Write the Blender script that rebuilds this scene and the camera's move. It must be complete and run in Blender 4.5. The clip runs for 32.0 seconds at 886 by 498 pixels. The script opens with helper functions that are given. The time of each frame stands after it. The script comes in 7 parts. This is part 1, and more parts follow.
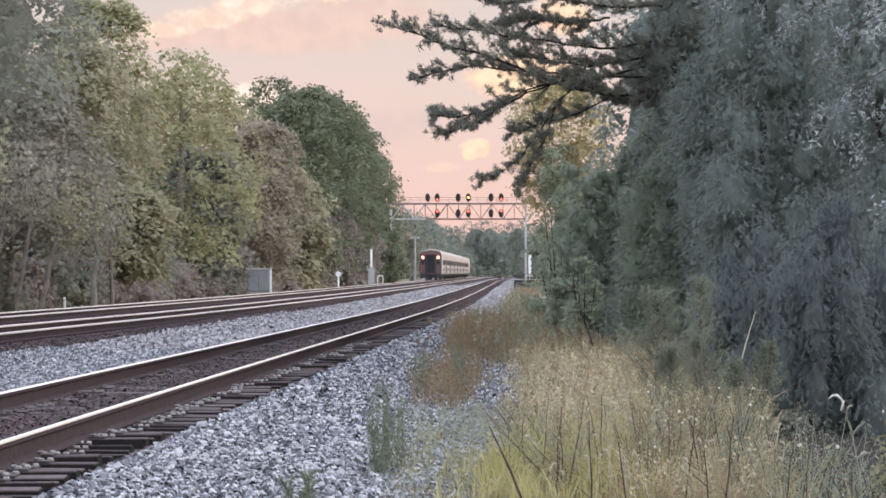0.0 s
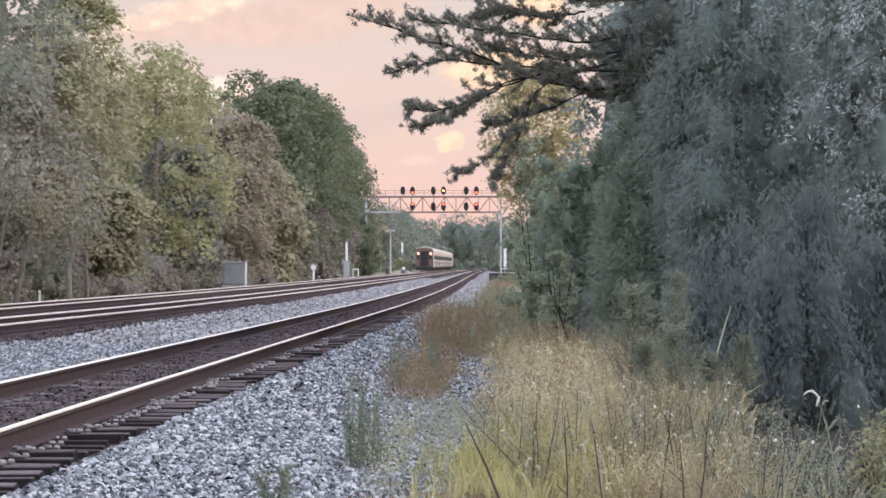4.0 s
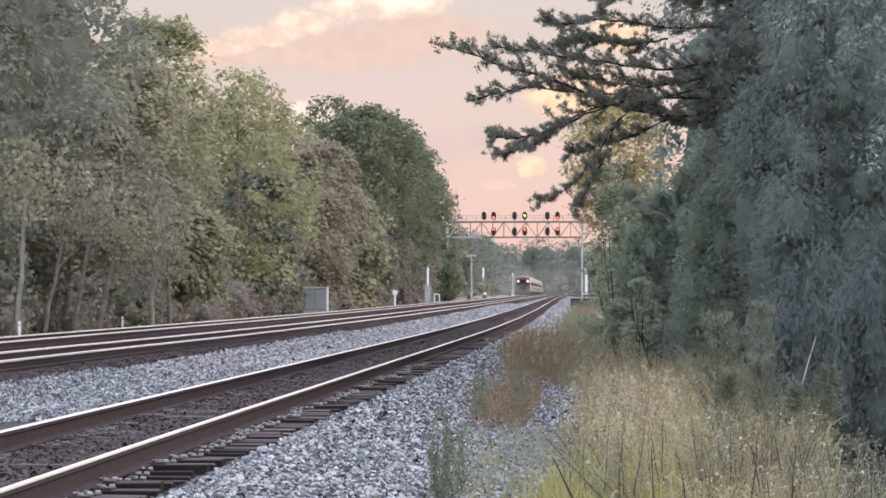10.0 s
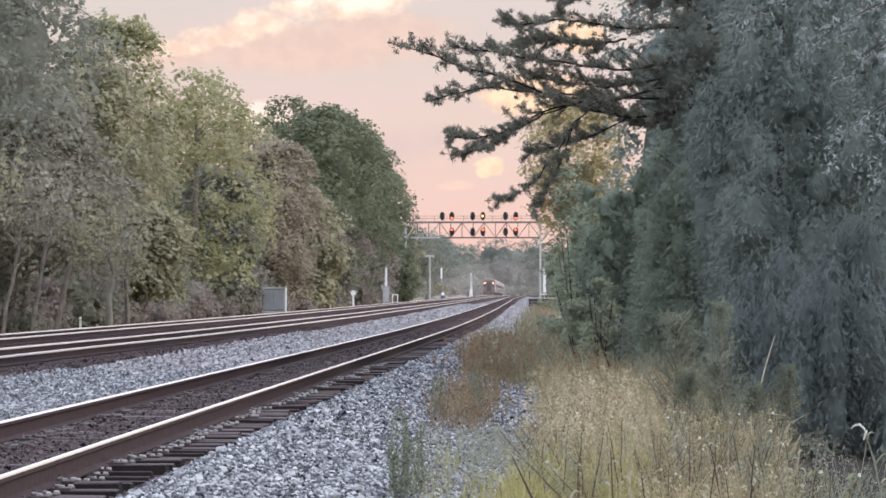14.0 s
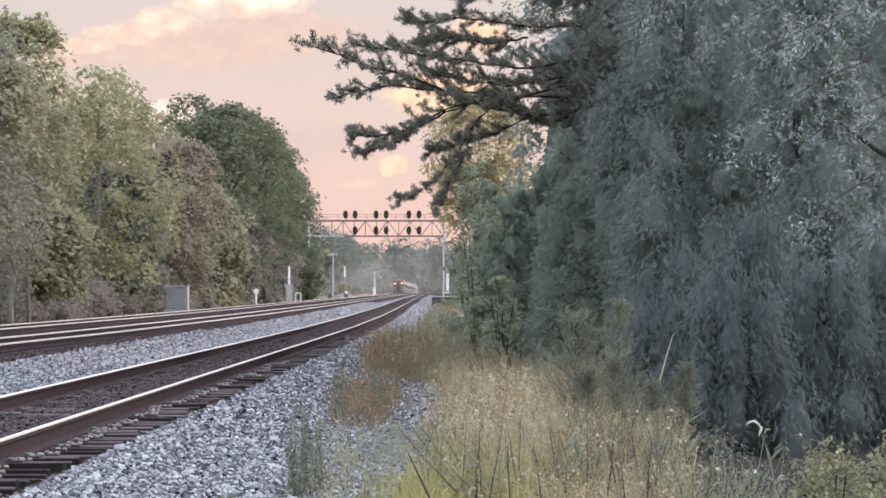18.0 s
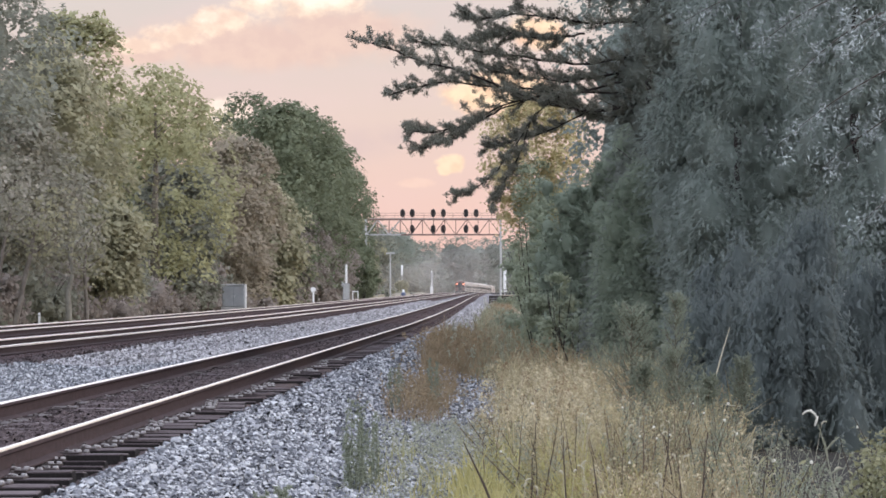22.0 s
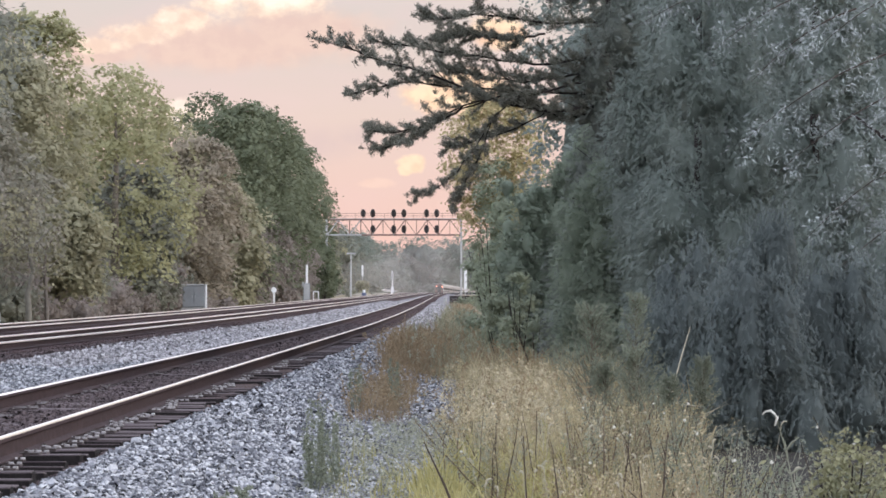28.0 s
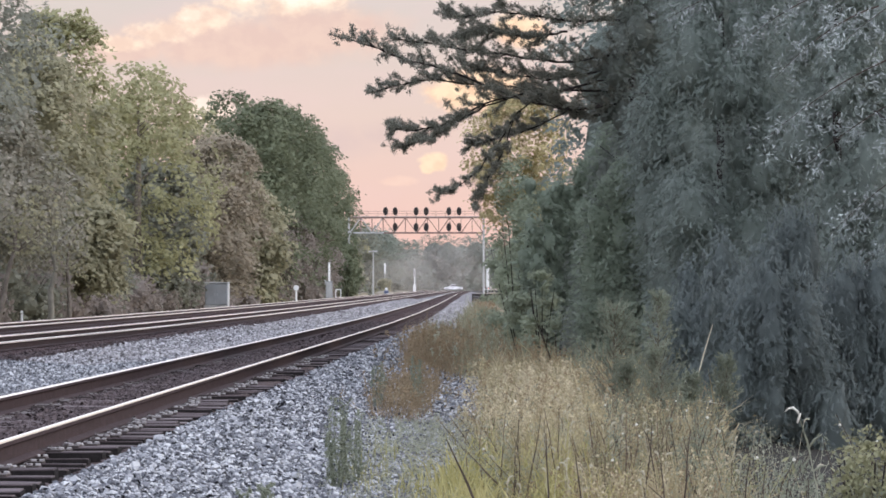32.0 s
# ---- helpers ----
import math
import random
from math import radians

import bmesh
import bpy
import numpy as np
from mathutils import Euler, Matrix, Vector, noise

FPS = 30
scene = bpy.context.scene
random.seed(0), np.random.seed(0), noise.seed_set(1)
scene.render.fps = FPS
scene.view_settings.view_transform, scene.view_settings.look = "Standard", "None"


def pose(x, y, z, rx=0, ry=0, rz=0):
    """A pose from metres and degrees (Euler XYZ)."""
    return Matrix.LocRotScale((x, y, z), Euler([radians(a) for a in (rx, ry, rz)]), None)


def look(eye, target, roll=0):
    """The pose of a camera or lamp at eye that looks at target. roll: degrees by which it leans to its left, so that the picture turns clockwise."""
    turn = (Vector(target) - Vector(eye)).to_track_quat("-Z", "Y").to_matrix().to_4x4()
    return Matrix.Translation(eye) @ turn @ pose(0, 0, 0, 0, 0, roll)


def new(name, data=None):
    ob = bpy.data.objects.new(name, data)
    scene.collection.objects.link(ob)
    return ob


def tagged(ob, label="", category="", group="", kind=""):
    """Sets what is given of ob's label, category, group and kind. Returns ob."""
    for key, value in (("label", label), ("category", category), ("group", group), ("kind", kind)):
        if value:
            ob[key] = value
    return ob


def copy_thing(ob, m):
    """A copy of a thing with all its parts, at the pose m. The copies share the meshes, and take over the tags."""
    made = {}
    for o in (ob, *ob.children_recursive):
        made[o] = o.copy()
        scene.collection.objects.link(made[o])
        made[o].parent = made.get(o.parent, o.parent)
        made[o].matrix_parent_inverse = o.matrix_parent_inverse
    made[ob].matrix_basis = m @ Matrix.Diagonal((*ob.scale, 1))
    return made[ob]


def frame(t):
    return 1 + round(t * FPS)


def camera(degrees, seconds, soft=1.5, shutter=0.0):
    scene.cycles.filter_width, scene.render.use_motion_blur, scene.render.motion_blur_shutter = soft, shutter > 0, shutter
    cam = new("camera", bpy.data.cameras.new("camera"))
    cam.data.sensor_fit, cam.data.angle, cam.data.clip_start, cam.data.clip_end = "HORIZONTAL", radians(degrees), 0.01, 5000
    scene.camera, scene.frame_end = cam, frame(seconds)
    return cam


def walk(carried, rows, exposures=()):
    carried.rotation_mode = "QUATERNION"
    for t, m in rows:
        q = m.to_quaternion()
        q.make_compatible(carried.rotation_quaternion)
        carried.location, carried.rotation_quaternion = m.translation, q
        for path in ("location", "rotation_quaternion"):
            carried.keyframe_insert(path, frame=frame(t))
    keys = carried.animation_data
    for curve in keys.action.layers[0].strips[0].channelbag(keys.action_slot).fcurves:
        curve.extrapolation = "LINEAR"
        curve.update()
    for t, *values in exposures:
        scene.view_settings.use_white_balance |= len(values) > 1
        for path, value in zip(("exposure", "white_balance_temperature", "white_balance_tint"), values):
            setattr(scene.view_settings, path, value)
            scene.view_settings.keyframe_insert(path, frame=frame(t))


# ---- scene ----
import itertools

# ---------------------------------------------------------------- camera and its walk
cam = camera(15.53, 32.0, soft=1.65)
EYE = 1.15                     # metres above the rail heads, which lie at z = 0
ROWS = [
    (0, 0.0000, 0.0000, 1.455, 0.409),
    (0.5, 0.0134, 0.0064, 1.325, 0.487),
    (1, 0.0100, 0.0024, 1.223, 0.487),
    (1.5, 0.0115, 0.0046, 1.139, 0.502),
    (2, 0.0093, 0.0014, 1.033, 0.379),
    (2.5, 0.0191, -0.0010, 0.972, 0.410),
    (3, 0.0161, 0.0004, 0.971, 0.331),
    (3.5, 0.0059, 0.0063, 0.998, 0.374),
    (5.5, -0.0176, 0.0519, 1.053, -0.194),
    (6, -0.0169, 0.0580, 1.153, 0.419),
    (6.5, -0.0167, 0.0552, 1.255, 0.615),
    (7, -0.0132, 0.0574, 1.488, 0.669),
    (7.5, -0.0264, 0.0572, 2.340, 0.650),
    (8, -0.0202, 0.0571, 2.566, 0.689),
    (8.5, -0.0218, 0.0636, 2.553, 0.723),
    (9, -0.0287, 0.0658, 2.556, 0.782),
    (9.5, -0.0344, 0.0697, 2.494, 0.751),
    (10, -0.0371, 0.0651, 2.445, 0.722),
    (10.5, -0.0423, 0.0636, 2.298, 0.696),
    (11, -0.0497, 0.0634, 2.261, 0.673),
    (11.5, -0.0534, 0.0623, 2.067, 0.761),
    (12, -0.0552, 0.0636, 2.077, 0.710),
    (12.5, -0.0548, 0.0598, 1.984, 0.737),
    (13, -0.0543, 0.0617, 1.896, 0.762),
    (13.5, -0.0449, 0.0625, 1.796, 0.739),
    (15.5, -0.0445, 0.0489, 1.367, 0.715),
    (16, -0.0317, 0.0307, 1.197, -0.390),
    (16.5, -0.0219, 0.0410, 1.044, -0.566),
    (17, -0.0128, 0.0547, 0.543, -0.129),
    (17.5, -0.0106, 0.0555, 0.156, 0.712),
    (18, -0.0055, 0.0530, 0.006, 0.703),
    (18.5, -0.0029, 0.0491, -0.200, 0.595),
    (19, -0.0041, 0.0468, -0.248, 0.615),
    (19.5, -0.0070, 0.0336, -0.016, 0.512),
    (20, -0.0079, 0.0253, 0.926, 0.567),
    (20.5, -0.0057, 0.0179, 1.203, 0.636),
    (21, 0.0027, 0.0157, 1.258, 0.688),
    (21.5, -0.0008, 0.0121, 1.250, 0.620),
    (22, 0.0046, 0.0000, 1.015, 0.684),
    (22.5, 0.0064, 0.0012, 0.936, 0.631),
    (23, -0.0077, 0.0058, 0.761, 0.588),
    (23.5, -0.0178, 0.0101, 0.606, 0.626),
    (24, -0.0242, 0.0020, 0.405, 0.642),
    (24.5, -0.0188, -0.0029, 0.339, 0.565),
    (25, -0.0163, -0.0057, 0.228, 0.505),
    (25.5, -0.0027, -0.0009, 0.086, 0.639),
    (27.5, 0.0078, 0.0021, 0.317, 0.692),
    (28, 0.0050, 0.0000, 0.320, 0.688),
    (28.5, 0.0012, -0.0052, 0.346, 0.663),
    (29, 0.0056, -0.0062, 0.328, 0.654),
    (29.5, 0.0021, -0.0045, 0.437, 0.696),
    (30, 0.0009, -0.0115, 0.525, 0.745),
    (30.5, 0.0085, -0.0048, 0.618, 0.771),
    (31, 0.0092, -0.0056, 0.710, 0.700),
    (31.5, 0.0102, -0.0051, 0.711, 0.681),
    (32, 0.0055, -0.0052, 0.714, 0.652),
]
walk(cam, [(t, pose(x, 0, EYE + z, 90 + pitch, 0, yaw)) for t, x, z, yaw, pitch in ROWS], [(0, 0.48), (3, 0.47), (5.5, 0.55), (6, 0.54), (7, 0.50), (9, 0.46), (13, 0.46), (15.5, 0.50), (16, 0.50), (17, 0.60), (18, 0.49), (19, 0.46), (20, 0.52), (21, 0.49), (22, 0.46), (28, 0.47), (32, 0.45)])

# ---------------------------------------------------------------- world, sun, exposure
SUN_AZ, SUN_EL = 84.0, 28.0     # degrees to the right of the line, degrees up
world = bpy.data.worlds.new("evening_sky")
scene.world = world
world.use_nodes = True


class Nodes:
    """A short hand for wiring shader nodes."""

    def __init__(self, tree):
        self.tree = tree
        tree.nodes.clear()

    def put(self, socket, value):
        if isinstance(value, bpy.types.NodeSocket):
            self.tree.links.new(value, socket)
        elif isinstance(value, (tuple, list)) and len(value) == 3 and socket.type == "RGBA":
            socket.default_value = (*value, 1)
        else:
            socket.default_value = value

    def math(self, op, a, b=0.0, c=None, clamp=False):
        n = self.tree.nodes.new("ShaderNodeMath")
        n.operation, n.use_clamp = op, clamp
        self.put(n.inputs[0], a)
        self.put(n.inputs[1], b)
        if c is not None:
            self.put(n.inputs[2], c)
        return n.outputs[0]

    def mix(self, f, a, b, blend="MIX"):
        n = self.tree.nodes.new("ShaderNodeMix")
        n.data_type, n.blend_type = "RGBA", blend
        self.put(n.inputs[0], f)
        self.put(n.inputs[6], a)
        self.put(n.inputs[7], b)
        return n.outputs[2]

    def ramp(self, f, stops, ease="LINEAR"):
        n = self.tree.nodes.new("ShaderNodeValToRGB")
        n.color_ramp.interpolation = ease
        el = n.color_ramp.elements
        while len(el) < len(stops):
            el.new(0.5)
        for e, (at, col) in zip(el, stops):
            e.position = at
            e.color = (*col, 1) if isinstance(col, (tuple, list)) else (col, col, col, 1)
        self.put(n.inputs[0], f)
        return n.outputs[0]

    def noise(self, vec, scale, detail=3.0, rough=0.55, out=0):
        n = self.tree.nodes.new("ShaderNodeTexNoise")
        if vec is not None:
            self.put(n.inputs["Vector"], vec)
        n.inputs["Scale"].default_value = scale
        n.inputs["Detail"].default_value = detail
        n.inputs["Roughness"].default_value = rough
        return n.outputs[out]

    def scaled(self, vec, s):
        n = self.tree.nodes.new("ShaderNodeVectorMath")
        n.operation = "MULTIPLY"
        self.put(n.inputs[0], vec)
        n.inputs[1].default_value = s
        return n.outputs[0]


def build_world():
    k = Nodes(world.node_tree)
    tr = world.node_tree
    co = tr.nodes.new("ShaderNodeTexCoord").outputs["Generated"]
    sep = tr.nodes.new("ShaderNodeSeparateXYZ")
    k.put(sep.inputs[0], co)
    fwd = k.math("MAXIMUM", sep.outputs[1], 0.08)
    u = k.math("DIVIDE", sep.outputs[0], fwd)
    e = k.math("DIVIDE", sep.outputs[2], fwd)
    up = sep.outputs[2]
    # evening gradient: pink low down, lilac above, grey-blue overhead
    base = k.ramp(up, [(0.0, (0.78, 0.46, 0.39)), (0.022, (0.71, 0.47, 0.42)), (0.05, (0.65, 0.49, 0.44)), (0.085, (0.57, 0.49, 0.455)),
                       (0.25, (0.84, 0.88, 1.0)), (1.0, (1.15, 1.34, 1.78))])
    # added light: the unseen sky behind is brightened to fill the tree fronts
    behind = k.ramp(k.math("MULTIPLY", sep.outputs[1], -1.0), [(0.0, 0.0), (0.55, 1.0)], "EASE")
    base = k.mix(behind, base, (1.62, 1.75, 2.06))
    cloud_vec = tr.nodes.new("ShaderNodeCombineXYZ")
    k.put(cloud_vec.inputs[0], u)
    k.put(cloud_vec.inputs[1], k.math("MULTIPLY", e, 2.4))
    soft = k.noise(cloud_vec.outputs[0], 18, 4, 0.55)
    veil = k.ramp(soft, [(0.40, 0.0), (0.68, 1.0)], "EASE")
    base = k.mix(k.math("MULTIPLY", veil, 0.45), base, k.mix(0.35, (0.70, 0.50, 0.50), base))

    flat = tr.nodes.new("ShaderNodeCombineXYZ")
    k.put(flat.inputs[0], u)
    k.put(flat.inputs[1], k.math("MULTIPLY", e, 1.25))
    billow = k.math("ADD", k.math("MULTIPLY", k.math("SUBTRACT", k.noise(flat.outputs[0], 75, 6, 0.60), 0.5), 2.2), k.math("MULTIPLY", k.math("SUBTRACT", k.noise(flat.outputs[0], 260, 3, 0.6), 0.5), 0.5))
    patchy = k.ramp(k.noise(flat.outputs[0], 130, 4, 0.55), [(0.36, 0.0), (0.64, 1.0)], "EASE")

    def bank(puffs, dark, light, amount, rough, soft_edge):
        """A cloud bank: the union of its puffs, frayed at the rim and mottled within."""
        nonlocal base
        field = None
        for u0, e0, ru, re in puffs:
            du = k.math("DIVIDE", k.math("SUBTRACT", u, u0), ru)
            de = k.math("DIVIDE", k.math("SUBTRACT", e, e0), re)
            one = k.math("SUBTRACT", 1.0, k.math("SQRT", k.math("ADD", k.math("MULTIPLY", du, du), k.math("MULTIPLY", de, de))))
            field = one if field is None else k.math("MAXIMUM", field, one)
        m = k.ramp(k.math("ADD", k.math("MULTIPLY", field, 0.5), k.math("MULTIPLY", billow, rough * 0.5)), [(0.0, 0.0), (soft_edge, 1.0)], "EASE")
        base = k.mix(k.math("MULTIPLY", m, amount), base, k.mix(patchy, dark, light))

    # the shaded body of the bank, then its sunlit shoulders
    bank([(-0.0767, 0.0752, 0.050, 0.0105), (-0.050, 0.0785, 0.034, 0.0110), (-0.110, 0.0725, 0.020, 0.0050)], (0.66, 0.45, 0.39), (0.71, 0.495, 0.415), 0.85, 0.35, 0.30)
    bank([(-0.058, 0.0895, 0.026, 0.0070), (-0.0735, 0.0875, 0.011, 0.0062), (-0.0893, 0.0826, 0.0085, 0.0056), (-0.0815, 0.0828, 0.009, 0.0042), (-0.1010, 0.0778, 0.0125, 0.0046), (-0.1115, 0.0750, 0.011, 0.0032), (-0.040, 0.0930, 0.020, 0.0060)],
         (0.75, 0.535, 0.43), (0.90, 0.70, 0.55), 0.92, 0.85, 0.30)
    bank([(-0.056, 0.0898, 0.014, 0.0040), (-0.0905, 0.0836, 0.0045, 0.0026), (-0.0735, 0.0890, 0.005, 0.0034)], (0.86, 0.68, 0.55), (0.96, 0.83, 0.71), 0.8, 0.9, 0.3)
    bank([(-0.0840, 0.0545, 0.0085, 0.0060), (-0.0875, 0.0522, 0.0050, 0.0050)], (0.80, 0.61, 0.52), (0.90, 0.74, 0.65), 0.9, 0.5, 0.2)
    bank([(-0.0148, 0.0382, 0.0050, 0.0034), (-0.0170, 0.0366, 0.0030, 0.0024)], (0.80, 0.55, 0.38), (0.90, 0.68, 0.48), 0.85, 0.6, 0.2)
    bank([(-0.0265, 0.0322, 0.007, 0.0020)], (0.78, 0.53, 0.44), (0.82, 0.58, 0.48), 0.5, 0.6, 0.25)
    bank([(-0.047, 0.0440, 0.022, 0.0085), (-0.032, 0.0470, 0.012, 0.0060)], (0.56, 0.42, 0.42), (0.60, 0.45, 0.43), 0.55, 0.4, 0.4)
    bank([(0.0010, 0.0600, 0.022, 0.0090), (0.0130, 0.0785, 0.012, 0.0070)], (0.84, 0.50, 0.31), (0.97, 0.70, 0.46), 0.85, 0.5, 0.25)
    sky = tr.nodes.new("ShaderNodeTexSky")
    sky.sky_type, sky.sun_disc = "NISHITA", False
    sky.sun_elevation, sky.sun_rotation = radians(SUN_EL), radians(SUN_AZ)
    clear = tr.nodes.new("ShaderNodeBackground")
    k.put(clear.inputs[0], sky.outputs[0])
    clear.inputs[1].default_value = 0.1
    deck = tr.nodes.new("ShaderNodeBackground")
    k.put(deck.inputs[0], base)
    deck.inputs[1].default_value = 1.0
    cover = tr.nodes.new("ShaderNodeMixShader")
    cover.inputs[0].default_value = 0.9
    k.put(cover.inputs[1], clear.outputs[0])
    k.put(cover.inputs[2], deck.outputs[0])
    out = tr.nodes.new("ShaderNodeOutputWorld")
    k.put(out.inputs[0], cover.outputs[0])


build_world()
sun = new("evening_sun", bpy.data.lights.new("evening_sun", "SUN"))
sun.data.energy, sun.data.angle, sun.data.color = 0.95, radians(35), (1.0, 0.86, 0.70)
_sd = Vector((math.sin(radians(SUN_AZ)) * math.cos(radians(SUN_EL)), math.cos(radians(SUN_AZ)) * math.cos(radians(SUN_EL)), math.sin(radians(SUN_EL))))
sun.matrix_world = look(_sd * 50, (0, 0, 0))


# ---------------------------------------------------------------- materials
def surface(name, stops, scale=4.0, rough=0.7, metal=0.0, bump=0.3, bump_scale=None, spread="noise", stain=None, stain_scale=0.6, stain_amount=0.5, emit=None, power=0.0, depth=0.02):
    """A procedural surface: grain from a ramp, a broader stain over it, and fine relief."""
    m = bpy.data.materials.new(name)
    m.use_nodes = True
    k = Nodes(m.node_tree)
    tr = m.node_tree
    co = tr.nodes.new("ShaderNodeTexCoord").outputs["Object"]
    if spread == "island":
        f = k.math("ADD", k.math("MULTIPLY", tr.nodes.new("ShaderNodeNewGeometry").outputs["Random Per Island"], 0.75), k.math("MULTIPLY", k.noise(co, scale, 2), 0.25))
    elif spread == "object":
        f = k.math("ADD", k.math("MULTIPLY", tr.nodes.new("ShaderNodeObjectInfo").outputs["Random"], 0.55), k.math("MULTIPLY", k.noise(co, scale, 4), 0.45))
    else:
        f = k.noise(co, scale, 5, 0.62)
    n = len(stops)
    col = k.ramp(f, [(0.25 + 0.5 * i / max(1, n - 1) if spread == "noise" else i / max(1, n - 1), c) for i, c in enumerate(stops)])
    if stain:
        s = k.ramp(k.noise(co, stain_scale, 4, 0.6), [(0.42, 0.0), (0.66, 1.0)])
        col = k.mix(k.math("MULTIPLY", s, stain_amount), col, stain)
    p = tr.nodes.new("ShaderNodeBsdfPrincipled")
    k.put(p.inputs["Base Color"], col)
    p.inputs["Roughness"].default_value = rough
    p.inputs["Metallic"].default_value = metal
    p.inputs["Specular IOR Level"].default_value = 0.2 if rough >= 0.8 else 0.5
    if emit:
        p.inputs["Emission Color"].default_value = (*emit, 1)
        p.inputs["Emission Strength"].default_value = power
    if bump:
        b = tr.nodes.new("ShaderNodeBump")
        b.inputs["Strength"].default_value = bump
        b.inputs["Distance"].default_value = depth
        k.put(b.inputs["Height"], k.noise(co, bump_scale or scale * 3, 4, 0.6))
        k.put(p.inputs["Normal"], b.outputs[0])
    o = tr.nodes.new("ShaderNodeOutputMaterial")
    k.put(o.inputs[0], p.outputs[0])
    return m


def leafage(name, stops, patch=0.55, through_light=0.42, rough=0.65, speckle=0.10, sheen=0.18):
    """Leaves: each leaf its own shade, broad drifts of tone over the crown, some light let through."""
    m = bpy.data.materials.new(name)
    m.use_nodes = True
    k = Nodes(m.node_tree)
    tr = m.node_tree
    geo = tr.nodes.new("ShaderNodeNewGeometry")
    co = tr.nodes.new("ShaderNodeTexCoord").outputs["Object"]
    f = k.math("ADD", k.math("MULTIPLY", geo.outputs["Random Per Island"], speckle), k.math("MULTIPLY", k.ramp(k.noise(co, patch, 4), [(0.3, 0.0), (0.7, 1.0)]), 0.62 - 0.62 * speckle))
    f = k.math("ADD", f, k.math("MULTIPLY", k.ramp(k.noise(co, patch * 0.3, 2), [(0.36, 0.0), (0.64, 1.0)]), 0.38 - 0.38 * speckle))
    n = len(stops)
    col = k.ramp(f, [(i / (n - 1), c) for i, c in enumerate(stops)])
    p = tr.nodes.new("ShaderNodeBsdfPrincipled")
    k.put(p.inputs["Base Color"], col)
    p.inputs["Roughness"].default_value = rough
    p.inputs["Specular IOR Level"].default_value = sheen
    t = tr.nodes.new("ShaderNodeBsdfTranslucent")
    k.put(t.inputs[0], col)
    mx = tr.nodes.new("ShaderNodeMixShader")
    mx.inputs[0].default_value = through_light
    k.put(mx.inputs[1], p.outputs[0])
    k.put(mx.inputs[2], t.outputs[0])
    o = tr.nodes.new("ShaderNodeOutputMaterial")
    k.put(o.inputs[0], mx.outputs[0])
    return m


EARTH = surface("dry_earth_and_litter", [(0.16, 0.12, 0.085), (0.24, 0.19, 0.13), (0.30, 0.25, 0.17)], 6, 0.95, 0, 0.6, 14, stain=(0.13, 0.15, 0.07), stain_scale=0.5)
# near-black base paints the shade into gaps between the loose stones
BED_GAP_SHADE = surface("ballast_bed", [(0.02, 0.02, 0.023), (0.05, 0.05, 0.055), (0.12, 0.12, 0.128)], 16, 0.9, 0, 1.0, 26, stain=(0.27, 0.22, 0.20), stain_scale=0.35, stain_amount=0.35, depth=0.05)
FOULED = surface("fouled_brown_ballast", [(0.023, 0.015, 0.015), (0.047, 0.031, 0.030), (0.086, 0.059, 0.058)], 16, 0.95, 0, 1.0, 24, stain=(0.13, 0.09, 0.075), stain_scale=0.8, depth=0.04)
STONE = surface("crushed_granite", [(0.03, 0.03, 0.034), (0.065, 0.066, 0.075), (0.13, 0.133, 0.148), (0.21, 0.213, 0.228), (0.345, 0.348, 0.362), (0.51, 0.513, 0.52), (0.09, 0.087, 0.088)], 30, 0.85, 0, 0.2, 60, spread="island")
DUSTY_STONE = surface("dusty_granite", [(0.085, 0.08, 0.082), (0.16, 0.152, 0.157), (0.26, 0.247, 0.254), (0.38, 0.365, 0.372), (0.50, 0.485, 0.49), (0.12, 0.113, 0.115)], 30, 0.9, 0, 0.2, 60, spread="island")
BROWN_STONE = surface("rust_dusted_stone", [(0.036, 0.026, 0.027), (0.062, 0.047, 0.048), (0.125, 0.099, 0.10), (0.045, 0.034, 0.035)], 30, 0.9, 0, 0.2, 60, spread="island")
RUST = surface("rusted_rail_side", [(0.036, 0.023, 0.024), (0.052, 0.034, 0.035), (0.072, 0.048, 0.048)], 9, 0.8, 0.0, 0.3, 40)
# near-white base stands in for the sky's glint on the polished steel
POLISHED_GLINT = surface("polished_band_glint", [(0.84, 0.76, 0.69), (0.88, 0.80, 0.73), (0.91, 0.84, 0.77)], 3, 0.38, 0.35, 0.05, 60)
# pale tone paints the sky's glint onto the head's outer side
SIDE_GLINT = surface("head_side_glint", [(0.76, 0.69, 0.63), (0.85, 0.78, 0.72)], 3, 0.42, 0.4, 0.05, 60)
# golden tone paints a highlight along the near rail's edge
EDGE_GLINT = surface("golden_edge_glint", [(0.52, 0.42, 0.30), (0.62, 0.52, 0.39)], 3, 0.45, 0.4, 0.05, 60)
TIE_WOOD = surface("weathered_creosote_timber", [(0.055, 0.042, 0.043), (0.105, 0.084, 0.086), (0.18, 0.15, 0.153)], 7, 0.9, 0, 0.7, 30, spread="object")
# creosote sides darkened to near-black to paint in the shade between ties
TIE_SIDE_SHADE = surface("shaded_creosote_side", [(0.012, 0.010, 0.010), (0.025, 0.021, 0.02)], 7, 0.95, 0, 0.6, 30)
PLATE = surface("rusty_tie_plate", [(0.055, 0.042, 0.04), (0.1, 0.08, 0.075)], 20, 0.6, 0.3, 0.3, 60, spread="object")
# pale base stands in for the glints on the spike heads
SPIKE = surface("pale_glint_spike", [(0.20, 0.185, 0.18), (0.46, 0.435, 0.42)], 30, 0.45, 0.3, 0.2, 60, spread="object")
